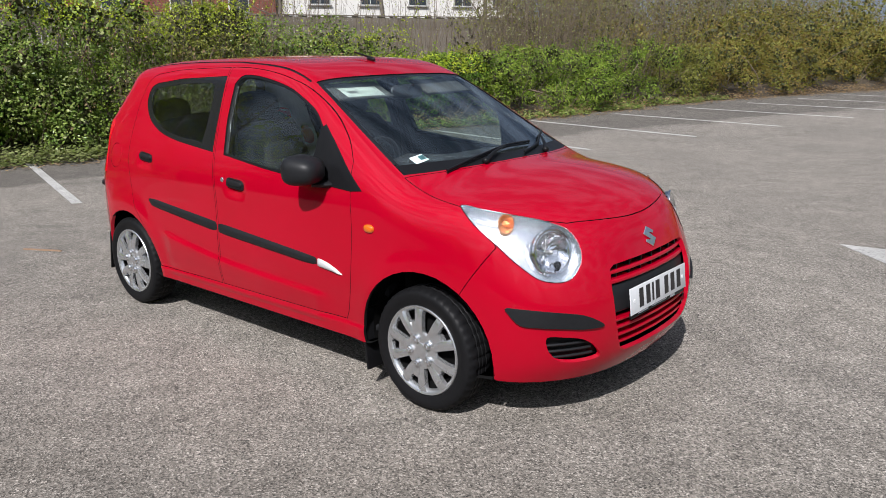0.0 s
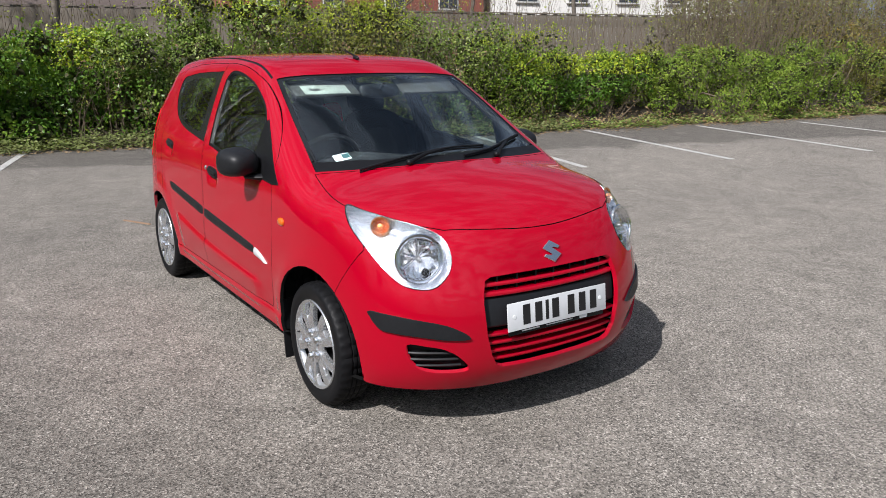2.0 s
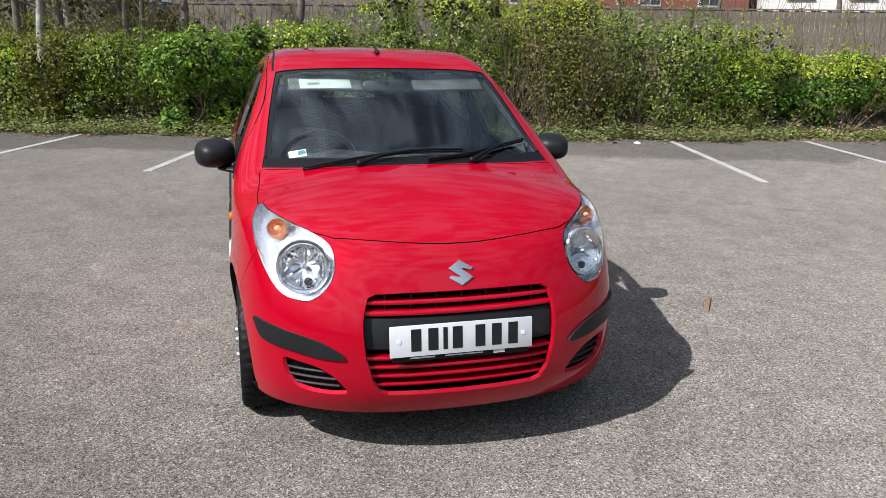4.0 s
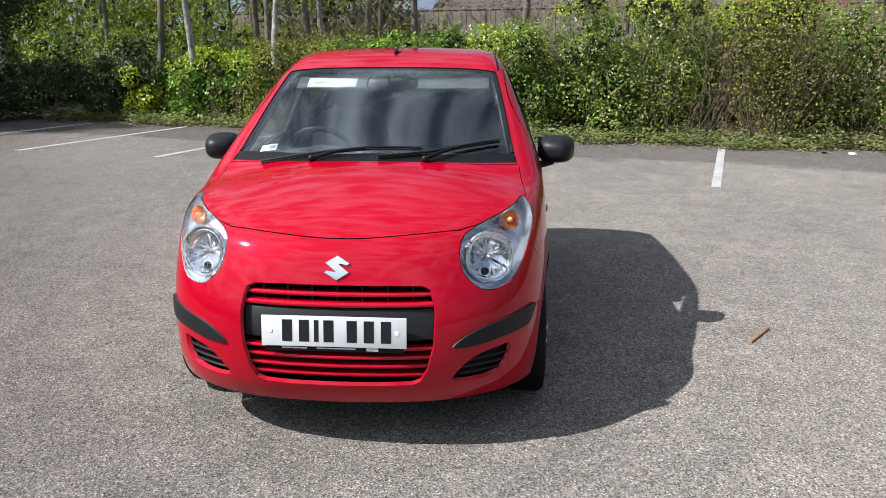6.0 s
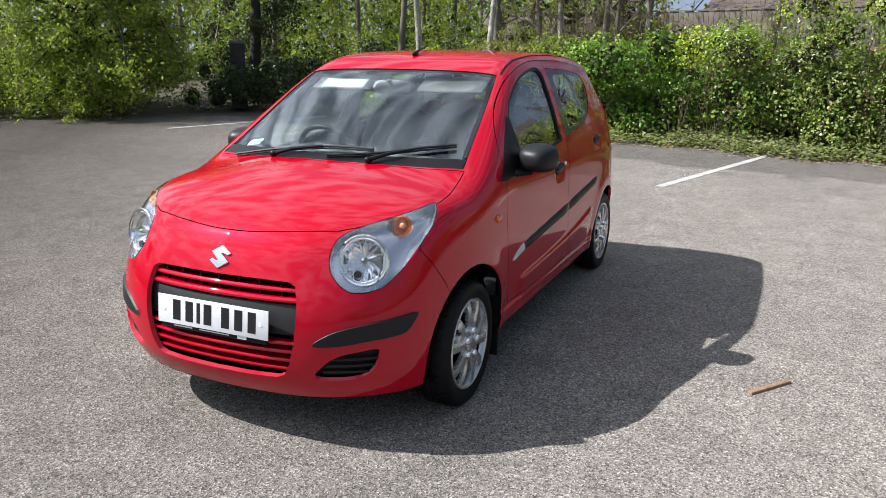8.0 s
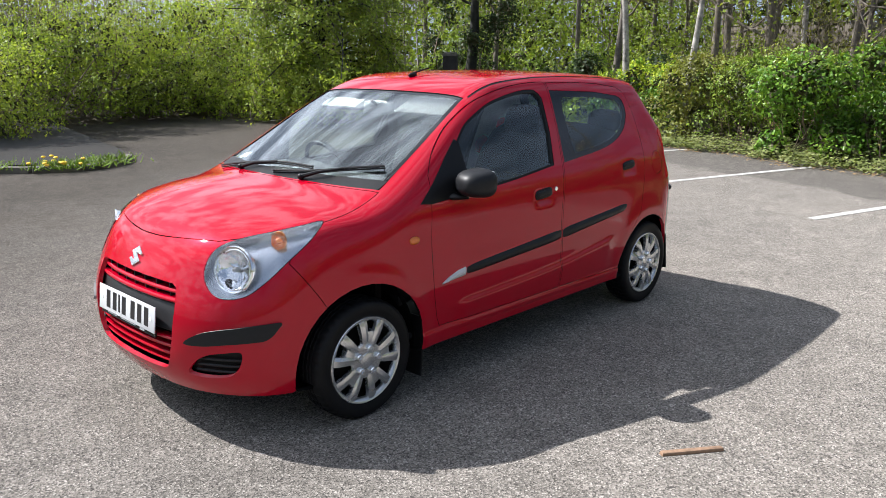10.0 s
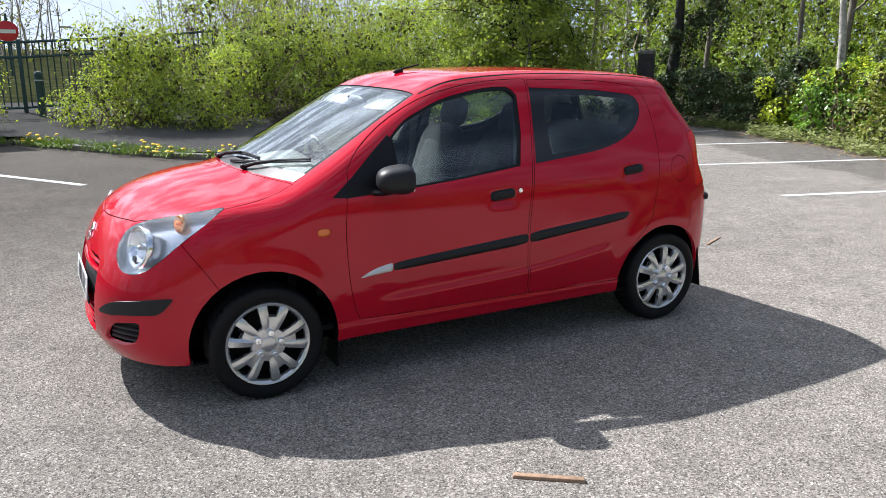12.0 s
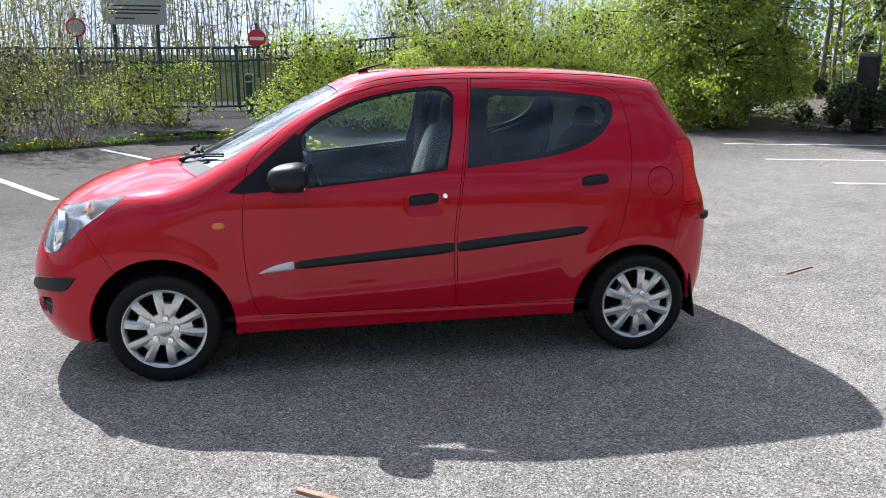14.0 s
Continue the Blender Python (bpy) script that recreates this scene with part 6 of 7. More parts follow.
# bare shoots standing out of it
for u, d, w, h, n, lv in ((2.8, 2.2, 2.0, 2.6, 40, 200), (6.6, 3.0, 2.2, 2.4, 60, 200), (8.6, 3.4, 2.6, 2.4, 24, 120), (10.2, 3.0, 2.4, 2.2, 24, 200), (12.2, 2.8, 2.4, 2.8, 80, 900), (13.6, 2.6, 2.4, 3.0, 110, 900), (15.3, 2.3, 2.2, 2.6, 80, 700), (17.0, 2.2, 2.0, 2.3, 50, 500), (-6.4, 2.6, 2.4, 2.6, 80, 800), (-4.6, 2.8, 2.2, 2.4, 60, 500)):
    thicket("bare brown shoots with small young leaves", P(u, d), w, w, h, n, "olive", lv, 0.05, 0.1, "bare shrubs in the hedge")
for u, d, w, h, n in ((1.2, 1.25, 2.0, 2.2, 46), (2.3, 1.2, 2.2, 2.0, 50), (3.3, 1.2, 2.0, 1.8, 40), (-1.6, 1.2, 1.6, 1.7, 26), (0.3, 1.2, 1.4, 1.9, 22)):
    thicket("tangle of thin brown twigs with dry leaves", P(u, d), w, 0.9, h, n, "litter", 420, 0.05, 0.05, "bare shrubs in the hedge", 0.5, wild=0.22, thin=0.6)
for i in range(16):
    u = -8.5 + i * 1.35 + rng.uniform(-0.4, 0.4)
    thicket("dry brown brambles in front of the hedge", P(u, rng.uniform(0.75, 1.25)), rng.uniform(0.9, 1.6), 0.8, rng.uniform(0.6, 1.5), int(rng.integers(14, 30)), "litter" if i % 3 == 0 else "olive", 140, 0.05, 0.03, "brambles in the hedge", 0.5)
for u, d, w, h, n in ((-3.0, 6.5, 2.4, 3.6, 30), (-0.5, 7.5, 2.6, 4.2, 34), (1.6, 6.0, 2.0, 3.4, 26), (3.6, 8.0, 2.6, 4.4, 36), (5.4, 6.4, 2.6, 3.9, 44), (7.4, 7.2, 2.6, 4.4, 40), (9.5, 6.5, 2.8, 4.4, 18), (12.0, 7.5, 3.0, 4.6, 30), (14.8, 6.5, 3.0, 4.4, 60), (18.0, 8.0, 3.0, 4.2, 40)):
    thicket("tall bare saplings in front of the fence", P(u, d), w, w, h, n, "bright", 260, 0.06, 0.4, "saplings by the fence", 0.35)
for u, d, h, n in ((12.6, 4.6, 4.4, 80), (13.6, 4.8, 4.8, 110), (14.8, 4.4, 4.8, 110), (16.8, 4.8, 4.8, 110), (19.2, 5.2, 4.9, 110), (22.0, 6.2, 5.2, 110), (25.5, 7.0, 5.6, 110), (29.5, 8.0, 6.0, 110), (34.0, 9.0, 6.4, 110)):
    thicket("dense stand of thin pale brown saplings", P(u, d), 3.2, 2.4, h, n, "pale", 1900, 0.05, 0.4, "saplings by the fence", 0.3, wild=0.10, thin=0.9)
# ground ivy and fallen leaves along the edge
def scatter(name, label, mat, n, size, u0, u1, d0, d1, tall, category, lie=1.2):
    u = rng.uniform(u0, u1, n)
    d = d0 + (d1 - d0) * rng.beta(1.2, 1.3, n) + 0.16 * np.sin(u * 2.3) + 0.1 * np.sin(u * 6.1)
    v = verge(u) + d
    c = np.stack([0.28 * u - 0.96 * v, 0.96 * u + 0.28 * v, 0.02 + np.abs(rng.normal(0, tall, n)) + 0.10 * np.clip(d - 0.5, 0, 1)], -1)
    ob = fast(name, *leaf_mesh(c, np.tile([0.1, -0.1, lie], (n, 1)), size, 0.85, 1.4, 0.0), M[mat], None, label)
    return tagged(ob, "", category, "", "stuff")


scatter("ground_ivy", "low pale green ivy carpet along the hedge foot", "cover", 26000, 0.056, -12, 6, -0.12, 1.15, 0.095, "ground cover")
scatter("ground_ivy", "sparse green ground cover under the hedge", "ivy", 6000, 0.06, 6, 18, 0.05, 1.0, 0.06, "ground cover")
scatter("fallen_leaves", "dry brown fallen leaves at the edge of the asphalt", "litter", 6500, 0.05, -12, 30, -0.45, 0.75, 0.008, "fallen leaves", 2.5)
scatter("fallen_leaves", "dry brown leaves under the hedge", "litter", 6400, 0.06, 3, 30, 0.0, 1.2, 0.10, "fallen leaves", 1.0)

# ivy carpet under the trees, their shade put into its leaf colour
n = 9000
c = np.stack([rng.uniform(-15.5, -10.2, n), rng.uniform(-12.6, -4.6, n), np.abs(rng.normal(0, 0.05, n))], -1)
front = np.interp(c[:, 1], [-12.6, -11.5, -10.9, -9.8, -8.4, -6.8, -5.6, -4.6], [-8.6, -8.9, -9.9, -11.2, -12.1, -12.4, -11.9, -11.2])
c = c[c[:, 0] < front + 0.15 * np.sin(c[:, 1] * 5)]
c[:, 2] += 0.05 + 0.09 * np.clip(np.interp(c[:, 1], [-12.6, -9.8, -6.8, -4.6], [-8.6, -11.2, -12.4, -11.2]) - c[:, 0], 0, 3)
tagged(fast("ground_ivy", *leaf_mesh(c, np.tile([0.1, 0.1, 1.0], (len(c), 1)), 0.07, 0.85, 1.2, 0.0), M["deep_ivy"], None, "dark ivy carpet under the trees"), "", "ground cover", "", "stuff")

# ---- wooden fence and the houses behind ----
fence = thing("wooden_fence", "grey weathered close-boarded wooden fence", "fence")
plank_mesh = None
a, b = Vector(lot(-16, 21.2)), Vector(lot(23, 21.2))
run = (b - a).normalized()
turn = Matrix.Rotation(math.atan2(run.y, run.x), 4, "Z")
count = 236
step = (b - a).length / count
bm = block((step * 0.94, 0.022, 1.0), bevel=0.004, seg=1)
for i in range(count):
    if plank_mesh is None:
        pl = part("plank", bm, M["plank"], fence, smooth=False)
        plank_mesh = pl.data
    else:
        pl = new("plank", plank_mesh)
        pl.parent = fence
    c = a + run * step * (i + 0.5)
    h = 2.16 + 0.02 * math.sin(i * 2.1)
    pl.matrix_local = Matrix.Translation((c.x, c.y, 0.55 + h / 2)) @ turn @ Matrix.Diagonal((1, 1, h, 1))
for z in (0.95, 2.45):
    part("rail", block(((b - a).length, 0.05, 0.09), bm=None), M["plank"], fence).matrix_local = Matrix.Translation(((a + b) / 2) + Vector((-0.04, 0.01, z))) @ turn
part("capping", block(((b - a).length, 0.08, 0.04)), M["plank"], fence, "wooden capping rail").matrix_local = Matrix.Translation(((a + b) / 2) + Vector((0, 0, 2.74))) @ turn
for i in range(14):
    c = a + run * (b - a).length * i / 13
    part("post", block((0.11, 0.11, 2.4), bevel=0.01), M["plank"], fence).matrix_local = Matrix.Translation((c.x - 0.07, c.y, 1.6)) @ turn


def house(label, corner, along, deep, tall, mat, windows, ridge=2.6):
    """A plain house: four walls, a pitched roof, and windows with frames and sills on its front."""
    ob = thing("house", label, "house", "houses behind the fence")
    p, q = Vector((*corner, 0)), Vector((*along, 0))
    ln = (q - p).length
    d = (q - p).normalized()
    m = Matrix.Translation(p) @ Matrix.Rotation(math.atan2(d.y, d.x), 4, "Z")
    ob.matrix_basis = m
    for name, size, at in (("wall", (ln, 0.3, tall), (ln / 2, 0.15, tall / 2)), ("wall", (ln, 0.3, tall), (ln / 2, deep - 0.15, tall / 2)), ("wall", (0.3, deep - 0.6, tall), (0.15, deep / 2, tall / 2)), ("wall", (0.3, deep - 0.6, tall), (ln - 0.15, deep / 2, tall / 2))):
        part(name, block(size, at), M[mat], ob, smooth=False)
    bm = bmesh.new()
    vs = [bm.verts.new(c) for c in ((-0.3, -0.35, tall - 0.1), (ln + 0.3, -0.35, tall - 0.1), (ln + 0.3, deep + 0.35, tall - 0.1), (-0.3, deep + 0.35, tall - 0.1), (-0.3, deep / 2, tall + ridge), (ln + 0.3, deep / 2, tall + ridge))]
    for f in ((0, 1, 5, 4), (2, 3, 4, 5), (0, 4, 3), (1, 2, 5), (3, 2, 1, 0)):
        bm.faces.new([vs[i] for i in f])
    part("roof", bm, M["roof"], ob, "dark tiled roof", smooth=False)
    for x, z, w, h in windows:
        fr = part("window", block((w, 0.08, h), (x, -0.02, z), bevel=0.01), M["sign_white"], ob, "white-framed window")
        part("pane", block((w * 0.42, 0.03, h * 0.84), (x - w * 0.23, -0.065, z)), M["pane"], fr, smooth=False)
        part("pane", block((w * 0.42, 0.03, h * 0.84), (x + w * 0.23, -0.065, z)), M["pane"], fr, smooth=False)
        part("sill", block((w + 0.15, 0.16, 0.07), (x, -0.06, z - h / 2 - 0.03), bevel=0.01), M["kerb"], fr)
    return ob


house("white rendered house behind the fence", (-39.4, 31.0), (-32.4, 47.4), 8, 6.4, "render_white", [(x, z, 1.5, 1.2) for z in (2.2, 5.25) for x in (2.4, 6.0, 9.6, 13.2, 16.4)])
house("red brick house behind the fence", (-43.0, 14.0), (-39.6, 30.4), 8, 6.2, "brick", [(x, z, 1.4, 1.2) for z in (2.1, 4.7) for x in (2.5, 6.5, 10.5, 14.2)])
house("low dark brick building behind the fence", (-43.0, -4.0), (-40.5, 12.5), 8, 2.9, "brick", [(x, 2.0, 1.4, 1.1) for x in (3, 8, 13)], 1.6)

# ---- trees ----
tree("slender birch with white bark", (-12.4, -6.1), 7.5, 0.085, "birch", "willow", 900, 0.05, 0.22, 9, 160, (0.7, 0.2), 0.35, 0.2, "birch trees")
tree("slender birch with white bark", (-11.15, -4.0), 7.0, 0.075, "birch", "willow", 800, 0.05, 0.22, 9, 150, (-0.1, 0.3), 0.35, 0.2, "birch trees")
tree("birch with pale trunk", (-20.0, -5.0), 8.5, 0.10, "birch", "willow", 700, 0.06, 0.25, 10, 200, (0.5, 0.3), 0.3, 0.3, "birch trees")
tree("pale trunk of a bare tree", (-19.0, -3.4), 8.0, 0.12, "bark", None, 0, 0.05, 0.3, 10, 240, (0.3, -0.2), 0.25, 0.3)
tree("ivy-clad tree trunk toned dark for shade", (-12.6, -11.0), 6.0, 0.17, "shadow_bark", "deep_ivy", 9000, 0.075, 0.24, 16, 260, (-0.5, 0.3), 0.45, 0.2)
for x, y, h, g, leaf, n in ((-20.8, 12.2, 7, 0.13, None, 0), (-19.5, 8.0, 6.5, 0.10, None, 0), (-18.6, 4.0, 6, 0.09, "blossom", 500), (-17.8, 1.0, 7, 0.12, None, 0), (-20.5, 15.5, 6, 0.09, "blossom", 700), (-18.2, 18.5, 6.5, 0.10, None, 0),
                             (-16.0, 22.0, 6.0, 0.10, None, 0), (-16.5, -1.8, 7, 0.10, "willow", 500), (-17.0, 10.0, 5, 0.07, "blossom", 500), (-14.5, 26, 6, 0.1, None, 0), (-22.3, 6.0, 7, 0.12, None, 0), (-13.0, 31, 6, 0.1, "willow", 600)):
    tree("bare spring tree with thin grey branches" if leaf is None else "small tree with pale blossom" if leaf == "blossom" else "young tree with sparse new leaves", (x, y), h * 1.4, g, "bark", leaf, n, 0.06, 0.30, 12, 240, (rng.normal(0, 0.4), rng.normal(0, 0.4)), 0.22, 0.45, "bare trees by the fence")
for i in range(26):
    x, y = -14.5 - rng.uniform(0, 14), -22 + rng.uniform(0, 20)
    if abs(y + 2 + (x + 14) * 0.2) < 0.5:
        continue
    tree("slim woodland tree with new leaves" if i % 5 in (0, 2, 4) else "slim bare woodland tree with tangled twigs", (x, y), rng.uniform(9, 13), rng.uniform(0.06, 0.12), "bark", ("olive", None, "willow", None, "willow_dark")[i % 5], (2900, 0, 2900, 0, 2900)[i % 5], 0.12, 0.26, 18, 250, (rng.normal(0, 0.5), rng.normal(0, 0.5)), 0.15, 0.3, "woodland trees")
# undergrowth of the wood, and ivy in its corner coloured dark as shade
for x, y, w, h, leaf, n, sz, lab in ((-13.0, -8.0, 3.0, 1.2, "deep_ivy", 8000, 0.07, "ivy mound under the trees, coloured as shaded"), (-12.6, -9.5, 2.8, 1.1, "deep_ivy", 7000, 0.07, "ivy mound under the trees, coloured as shaded"), (-14.6, -7.0, 3.0, 1.5, "deep_ivy", 5200, 0.09, "bramble under the trees, coloured as shaded"),
                                 (-11.4, -10.7, 2.4, 1.0, "deep_ivy", 5600, 0.07, "ivy at the tree foot, coloured as shaded"), (-16, -9.5, 3.2, 1.8, "privet", 4200, 0.09, "green undergrowth of the wood"), (-15.5, -4.2, 3.0, 1.7, "olive", 4600, 0.08, "olive undergrowth of the wood"),
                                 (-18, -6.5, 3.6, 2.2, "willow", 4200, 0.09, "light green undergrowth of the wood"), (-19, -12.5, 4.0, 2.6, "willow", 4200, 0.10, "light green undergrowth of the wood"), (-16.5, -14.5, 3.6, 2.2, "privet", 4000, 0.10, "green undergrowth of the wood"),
                                 (-12.9, -11.2, 1.6, 3.4, "deep_ivy", 5600, 0.08, "ivy round the trunk, coloured as shaded"), (-18.5, -14.8, 4.6, 4.0, "willow_dark", 5000, 0.11, "tall undergrowth of the wood, leaves toned as shaded"), (-20.5, -10.5, 4.8, 4.2, "willow_dark", 5000, 0.11, "tall undergrowth of the wood, leaves toned as shaded"), (-19.5, -17.5, 4.6, 4.4, "willow_dark", 5000, 0.12, "tall undergrowth of the wood, leaves toned as shaded"), (-24, -6.0, 5.0, 4.2, "olive", 4600, 0.12, "tall olive undergrowth of the wood"),
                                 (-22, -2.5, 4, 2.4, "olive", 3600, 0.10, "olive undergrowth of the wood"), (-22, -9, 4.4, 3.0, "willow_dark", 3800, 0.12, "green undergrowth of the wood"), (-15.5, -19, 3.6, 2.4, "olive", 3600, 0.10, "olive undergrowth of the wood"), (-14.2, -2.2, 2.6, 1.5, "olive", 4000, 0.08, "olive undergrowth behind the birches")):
    shrub(lab, (x, y), w, w, h, leaf, sz * 1.08, int(n * 0.8), 18, 10, 70, 0.15, "woodland undergrowth")


# post and cap colours lowered to carry the shade of trees and ivy
post_stone = plain("shade_toned_stone", (0.028, 0.026, 0.023), 0.95, vary=0.45, scale=7, bump=0.6)
gate_post = thing("gatepost", "old stone gatepost under the trees, darkened as shaded", "gatepost")
gate_post.matrix_basis = pose(-11.23, -10.36, 0.1, 0, 0, 38)
part("shaft", block((0.36, 0.36, 1.50), (0, 0, 0.72), bevel=0.02, taper=(0.96, 0.96)), post_stone, gate_post)
part("cap", block((0.40, 0.40, 0.10), (0, 0, 1.515), bevel=0.03, taper=(0.75, 0.75)), plain("shade_toned_cap", (0.075, 0.070, 0.058), 0.95, vary=0.4, scale=9), gate_post, "worn cap stone")


def weeping(label, base, tall, wide, count, ground=0.0):
    """A broad leafy tree whose boughs hang to the ground."""
    ob = thing("tree", label, "tree")
    ob.location = (base[0], base[1], ground)
    t = np.linspace(0, 1, 9)
    run = np.stack([0.25 * np.sin(t * 3), 0.2 * t, t * tall * 0.9 - 0.05], -1)
    v, f = rods(run[None], (0.15 * (1 - 0.8 * t))[None], 10)
    tv, tf = v, f
    n = 90
    h = rng.uniform(0.12, 0.95, n)
    s = np.stack([np.interp(h, t, run[:, i]) for i in range(3)], -1)
    a = rng.uniform(0, 2 * np.pi, n)
    r = wide * (0.45 + 0.55 * np.sin(np.pi * h.clip(0.25, 0.9))) * rng.uniform(0.6, 1.05, n)
    e = s + np.stack([np.cos(a) * r, np.sin(a) * r, rng.uniform(-1.0, 0.5, n) * r], -1)
    e[:, 2] = e[:, 2].clip(0.25)
    limb = bent(s, e, 6, 0.08, -0.12)
    v, f = rods(limb, np.linspace(0.035, 0.008, 6)[None] * np.ones((n, 1)), 5)
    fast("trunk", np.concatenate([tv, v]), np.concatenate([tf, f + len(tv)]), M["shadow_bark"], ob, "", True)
    m = 1900
    i, j = rng.integers(0, n, m), rng.integers(2, 6, m)
    s = limb[i, j]
    e = s + unit(rng.normal(size=(m, 3)) + np.array([0, 0, -0.5])) * rng.uniform(0.3, 0.9, m)[:, None]
    e[:, 2] = e[:, 2].clip(0.08)
    tw = bent(s, e, 5, 0.1)
    v, f = rods(tw, np.linspace(0.006, 0.002, 5)[None] * np.ones((m, 1)), 3)
    fast("brushwood", v, f, M["twig"], ob)
    k = rng.integers(0, m, count)
    at = tw[k, rng.integers(0, 5, count)] + rng.normal(0, 0.09, (count, 3))
    at[:, 2] = at[:, 2].clip(0.04)
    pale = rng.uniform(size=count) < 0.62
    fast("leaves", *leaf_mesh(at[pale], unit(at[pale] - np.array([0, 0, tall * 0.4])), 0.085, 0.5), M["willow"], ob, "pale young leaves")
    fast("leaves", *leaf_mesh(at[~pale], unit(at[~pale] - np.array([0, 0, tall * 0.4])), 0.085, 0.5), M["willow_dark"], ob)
    return ob


weeping("broad leafy tree with boughs hanging to the ground", (-8.9, -12.3), 5.8, 2.5, 60000)
for x, y, w, h, n, lab in ((-8.6, -11.9, 2.6, 1.1, 6500, "pale green leafy shrub under the hanging boughs"), (-9.5, -12.9, 3.0, 1.4, 5500, "pale green leafy shrub under the hanging boughs"), (-7.4, -14.4, 2.2, 1.2, 5000, "light green shrub at the edge of the asphalt")):
    shrub(lab, (x, y), w, w * 0.9, h, "willow", 0.062, n, 22, 12, 70, 0.05, "shrubs by the footpath")

# ---- beyond the footpath ----
for x, y, w, h, leaf, n, sz, z, lab in ((0.30, -12.3, 1.9, 1.85, "willow", 5200, 0.055, 0.15, "light green leafy shrub on the footpath"), (-1.1, -11.8, 1.9, 1.50, "willow", 5600, 0.055, 0.12, "light green leafy shrub by the kerb"), (-0.4, -12.6, 1.7, 1.75, "willow", 3600, 0.055, 0.15, "light green leafy shrub on the footpath"),
                                    (-2.6, -13.4, 2.2, 1.7, "willow_dark", 5600, 0.06, 0.2, "green shrub on the bank"), (-4.2, -14.6, 2.6, 2.2, "willow", 6400, 0.065, 0.25, "light green shrub on the bank"), (-6.0, -15.8, 2.8, 2.5, "willow", 7200, 0.065, 0.25, "light green shrub on the bank"),
                                    (-7.9, -17.0, 2.8, 2.5, "willow_dark", 6800, 0.07, 0.25, "green shrub on the bank"), (-5.6, -14.9, 2.0, 1.3, "willow_dark", 5200, 0.06, 0.1, "dark green shrub at the edge"), (-7.4, -15.6, 1.9, 1.3, "willow_dark", 5000, 0.06, 0.1, "dark green shrub at the edge"),
                                    (-3.2, -16.8, 3.2, 2.6, "willow", 5000, 0.08, 0.6, "light green shrub further back"), (-9.2, -19.5, 3.4, 2.4, "willow", 4400, 0.08, 0.5, "light green shrub further back"), (-11.5, -20.5, 3.0, 2.0, "olive", 3600, 0.09, 0.5, "olive shrub by the path"),
                                    (4.4, -12.6, 2.0, 1.2, "willow", 1500, 0.05, 0.2, "sparse green shrub by the sign"), (3.0, -12.2, 1.5, 1.2, "willow", 1900, 0.05, 0.15, "small green shrub by the sign"), (6.2, -10.4, 2.4, 1.5, "olive", 2200, 0.05, 0.15, "sparse shrub by the kerb"), (8.5, -9.0, 3.0, 1.6, "olive", 2600, 0.06, 0.12, "sparse shrub by the kerb")):
    shrub(lab, (x, y), w, w * 0.9, h * 1.12, leaf, sz * 1.02, int(n * 1.25), 28, 18, 120, z, "shrubs by the footpath", twig_over=1.5)
for x, y, w, h, n, lv, z in ((4.25, -9.75, 1.1, 1.5, 46, 160, 0.1), (5.9, -10.7, 2.4, 4.0, 60, 3000, 0.15), (5.2, -11.7, 2.2, 4.2, 50, 2600, 0.15), (7.2, -11.8, 2.6, 4.4, 60, 3000, 0.15), (3.9, -11.7, 1.4, 2.2, 22, 300, 0.15),
                             (-2.9, -15.6, 2.4, 3.4, 90, 500, 0.5), (-4.4, -16.6, 2.6, 3.8, 110, 700, 0.5), (-1.9, -15.2, 2.0, 2.8, 60, 400, 0.5), (-6.6, -17.4, 2.6, 3.4, 80, 800, 0.5), (0.25, -13.6, 0.9, 2.5, 12, 150, 0.3)):
    near_board = x > 3.5
    thicket("pale-leaved thin upright shoots by the kerb" if near_board else "bare upright shoots with sparse young leaves", (x, y), w, w, h, n, "pale" if near_board else "willow", lv, 0.05, z, "bare shrubs by the footpath", 0.3, thin=0.65 if near_board else 1.0, wild=0.10 if near_board else 0.05)

# kerb stones
kerb_stone = plain("earthy_kerb", (0.115, 0.105, 0.088), 0.95, vary=0.45, scale=6, bump=0.5)
kerb = thing("kerb", "low weathered concrete kerb edged with grass", "kerb", "", "structure")
length = np.concatenate([[0], np.cumsum(np.hypot(*np.diff(kc, axis=0).T))])
for s in np.arange(0.3, length[-1] - 4.5, 0.62):
    x, y = np.interp(s, length, kc[:, 0]), np.interp(s, length, kc[:, 1])
    x2, y2 = np.interp(s + 0.05, length, kc[:, 0]), np.interp(s + 0.05, length, kc[:, 1])
    st = part("kerb_stone", block((0.60, 0.12, 0.20), bevel=0.015), kerb_stone, kerb)
    st.matrix_local = pose(x, y, -0.012, 0, 0, math.degrees(math.atan2(y2 - y, x2 - x)))
# grass and dandelions on it
n = 6500
s = rng.uniform(2.5, length[-1] - 5, n)
clump = (np.sin(s * 3.1) + np.sin(s * 7.7 + 1) > -0.3)
s = s[clump]
n = len(s)
c = np.stack([np.interp(s, length, kc[:, 0]), np.interp(s, length, kc[:, 1]), np.full(n, 0.06)], -1) + np.stack([rng.normal(0, 0.16, n), rng.normal(0, 0.16, n) - 0.05, np.zeros(n)], -1)
tipp = c + np.stack([rng.normal(0, 0.06, n), rng.normal(0, 0.06, n), rng.uniform(0.03, 0.13, n)], -1)
v, f = rods(bent(c, tipp, 3, 0.1), np.array([[0.009, 0.006, 0.0015]]) * np.ones((n, 1)), 3)
tagged(fast("grass", v, f, M["grass"], None, "tufts of fresh green grass along the kerb"), "", "grass", "", "stuff")
bm = bmesh.new()
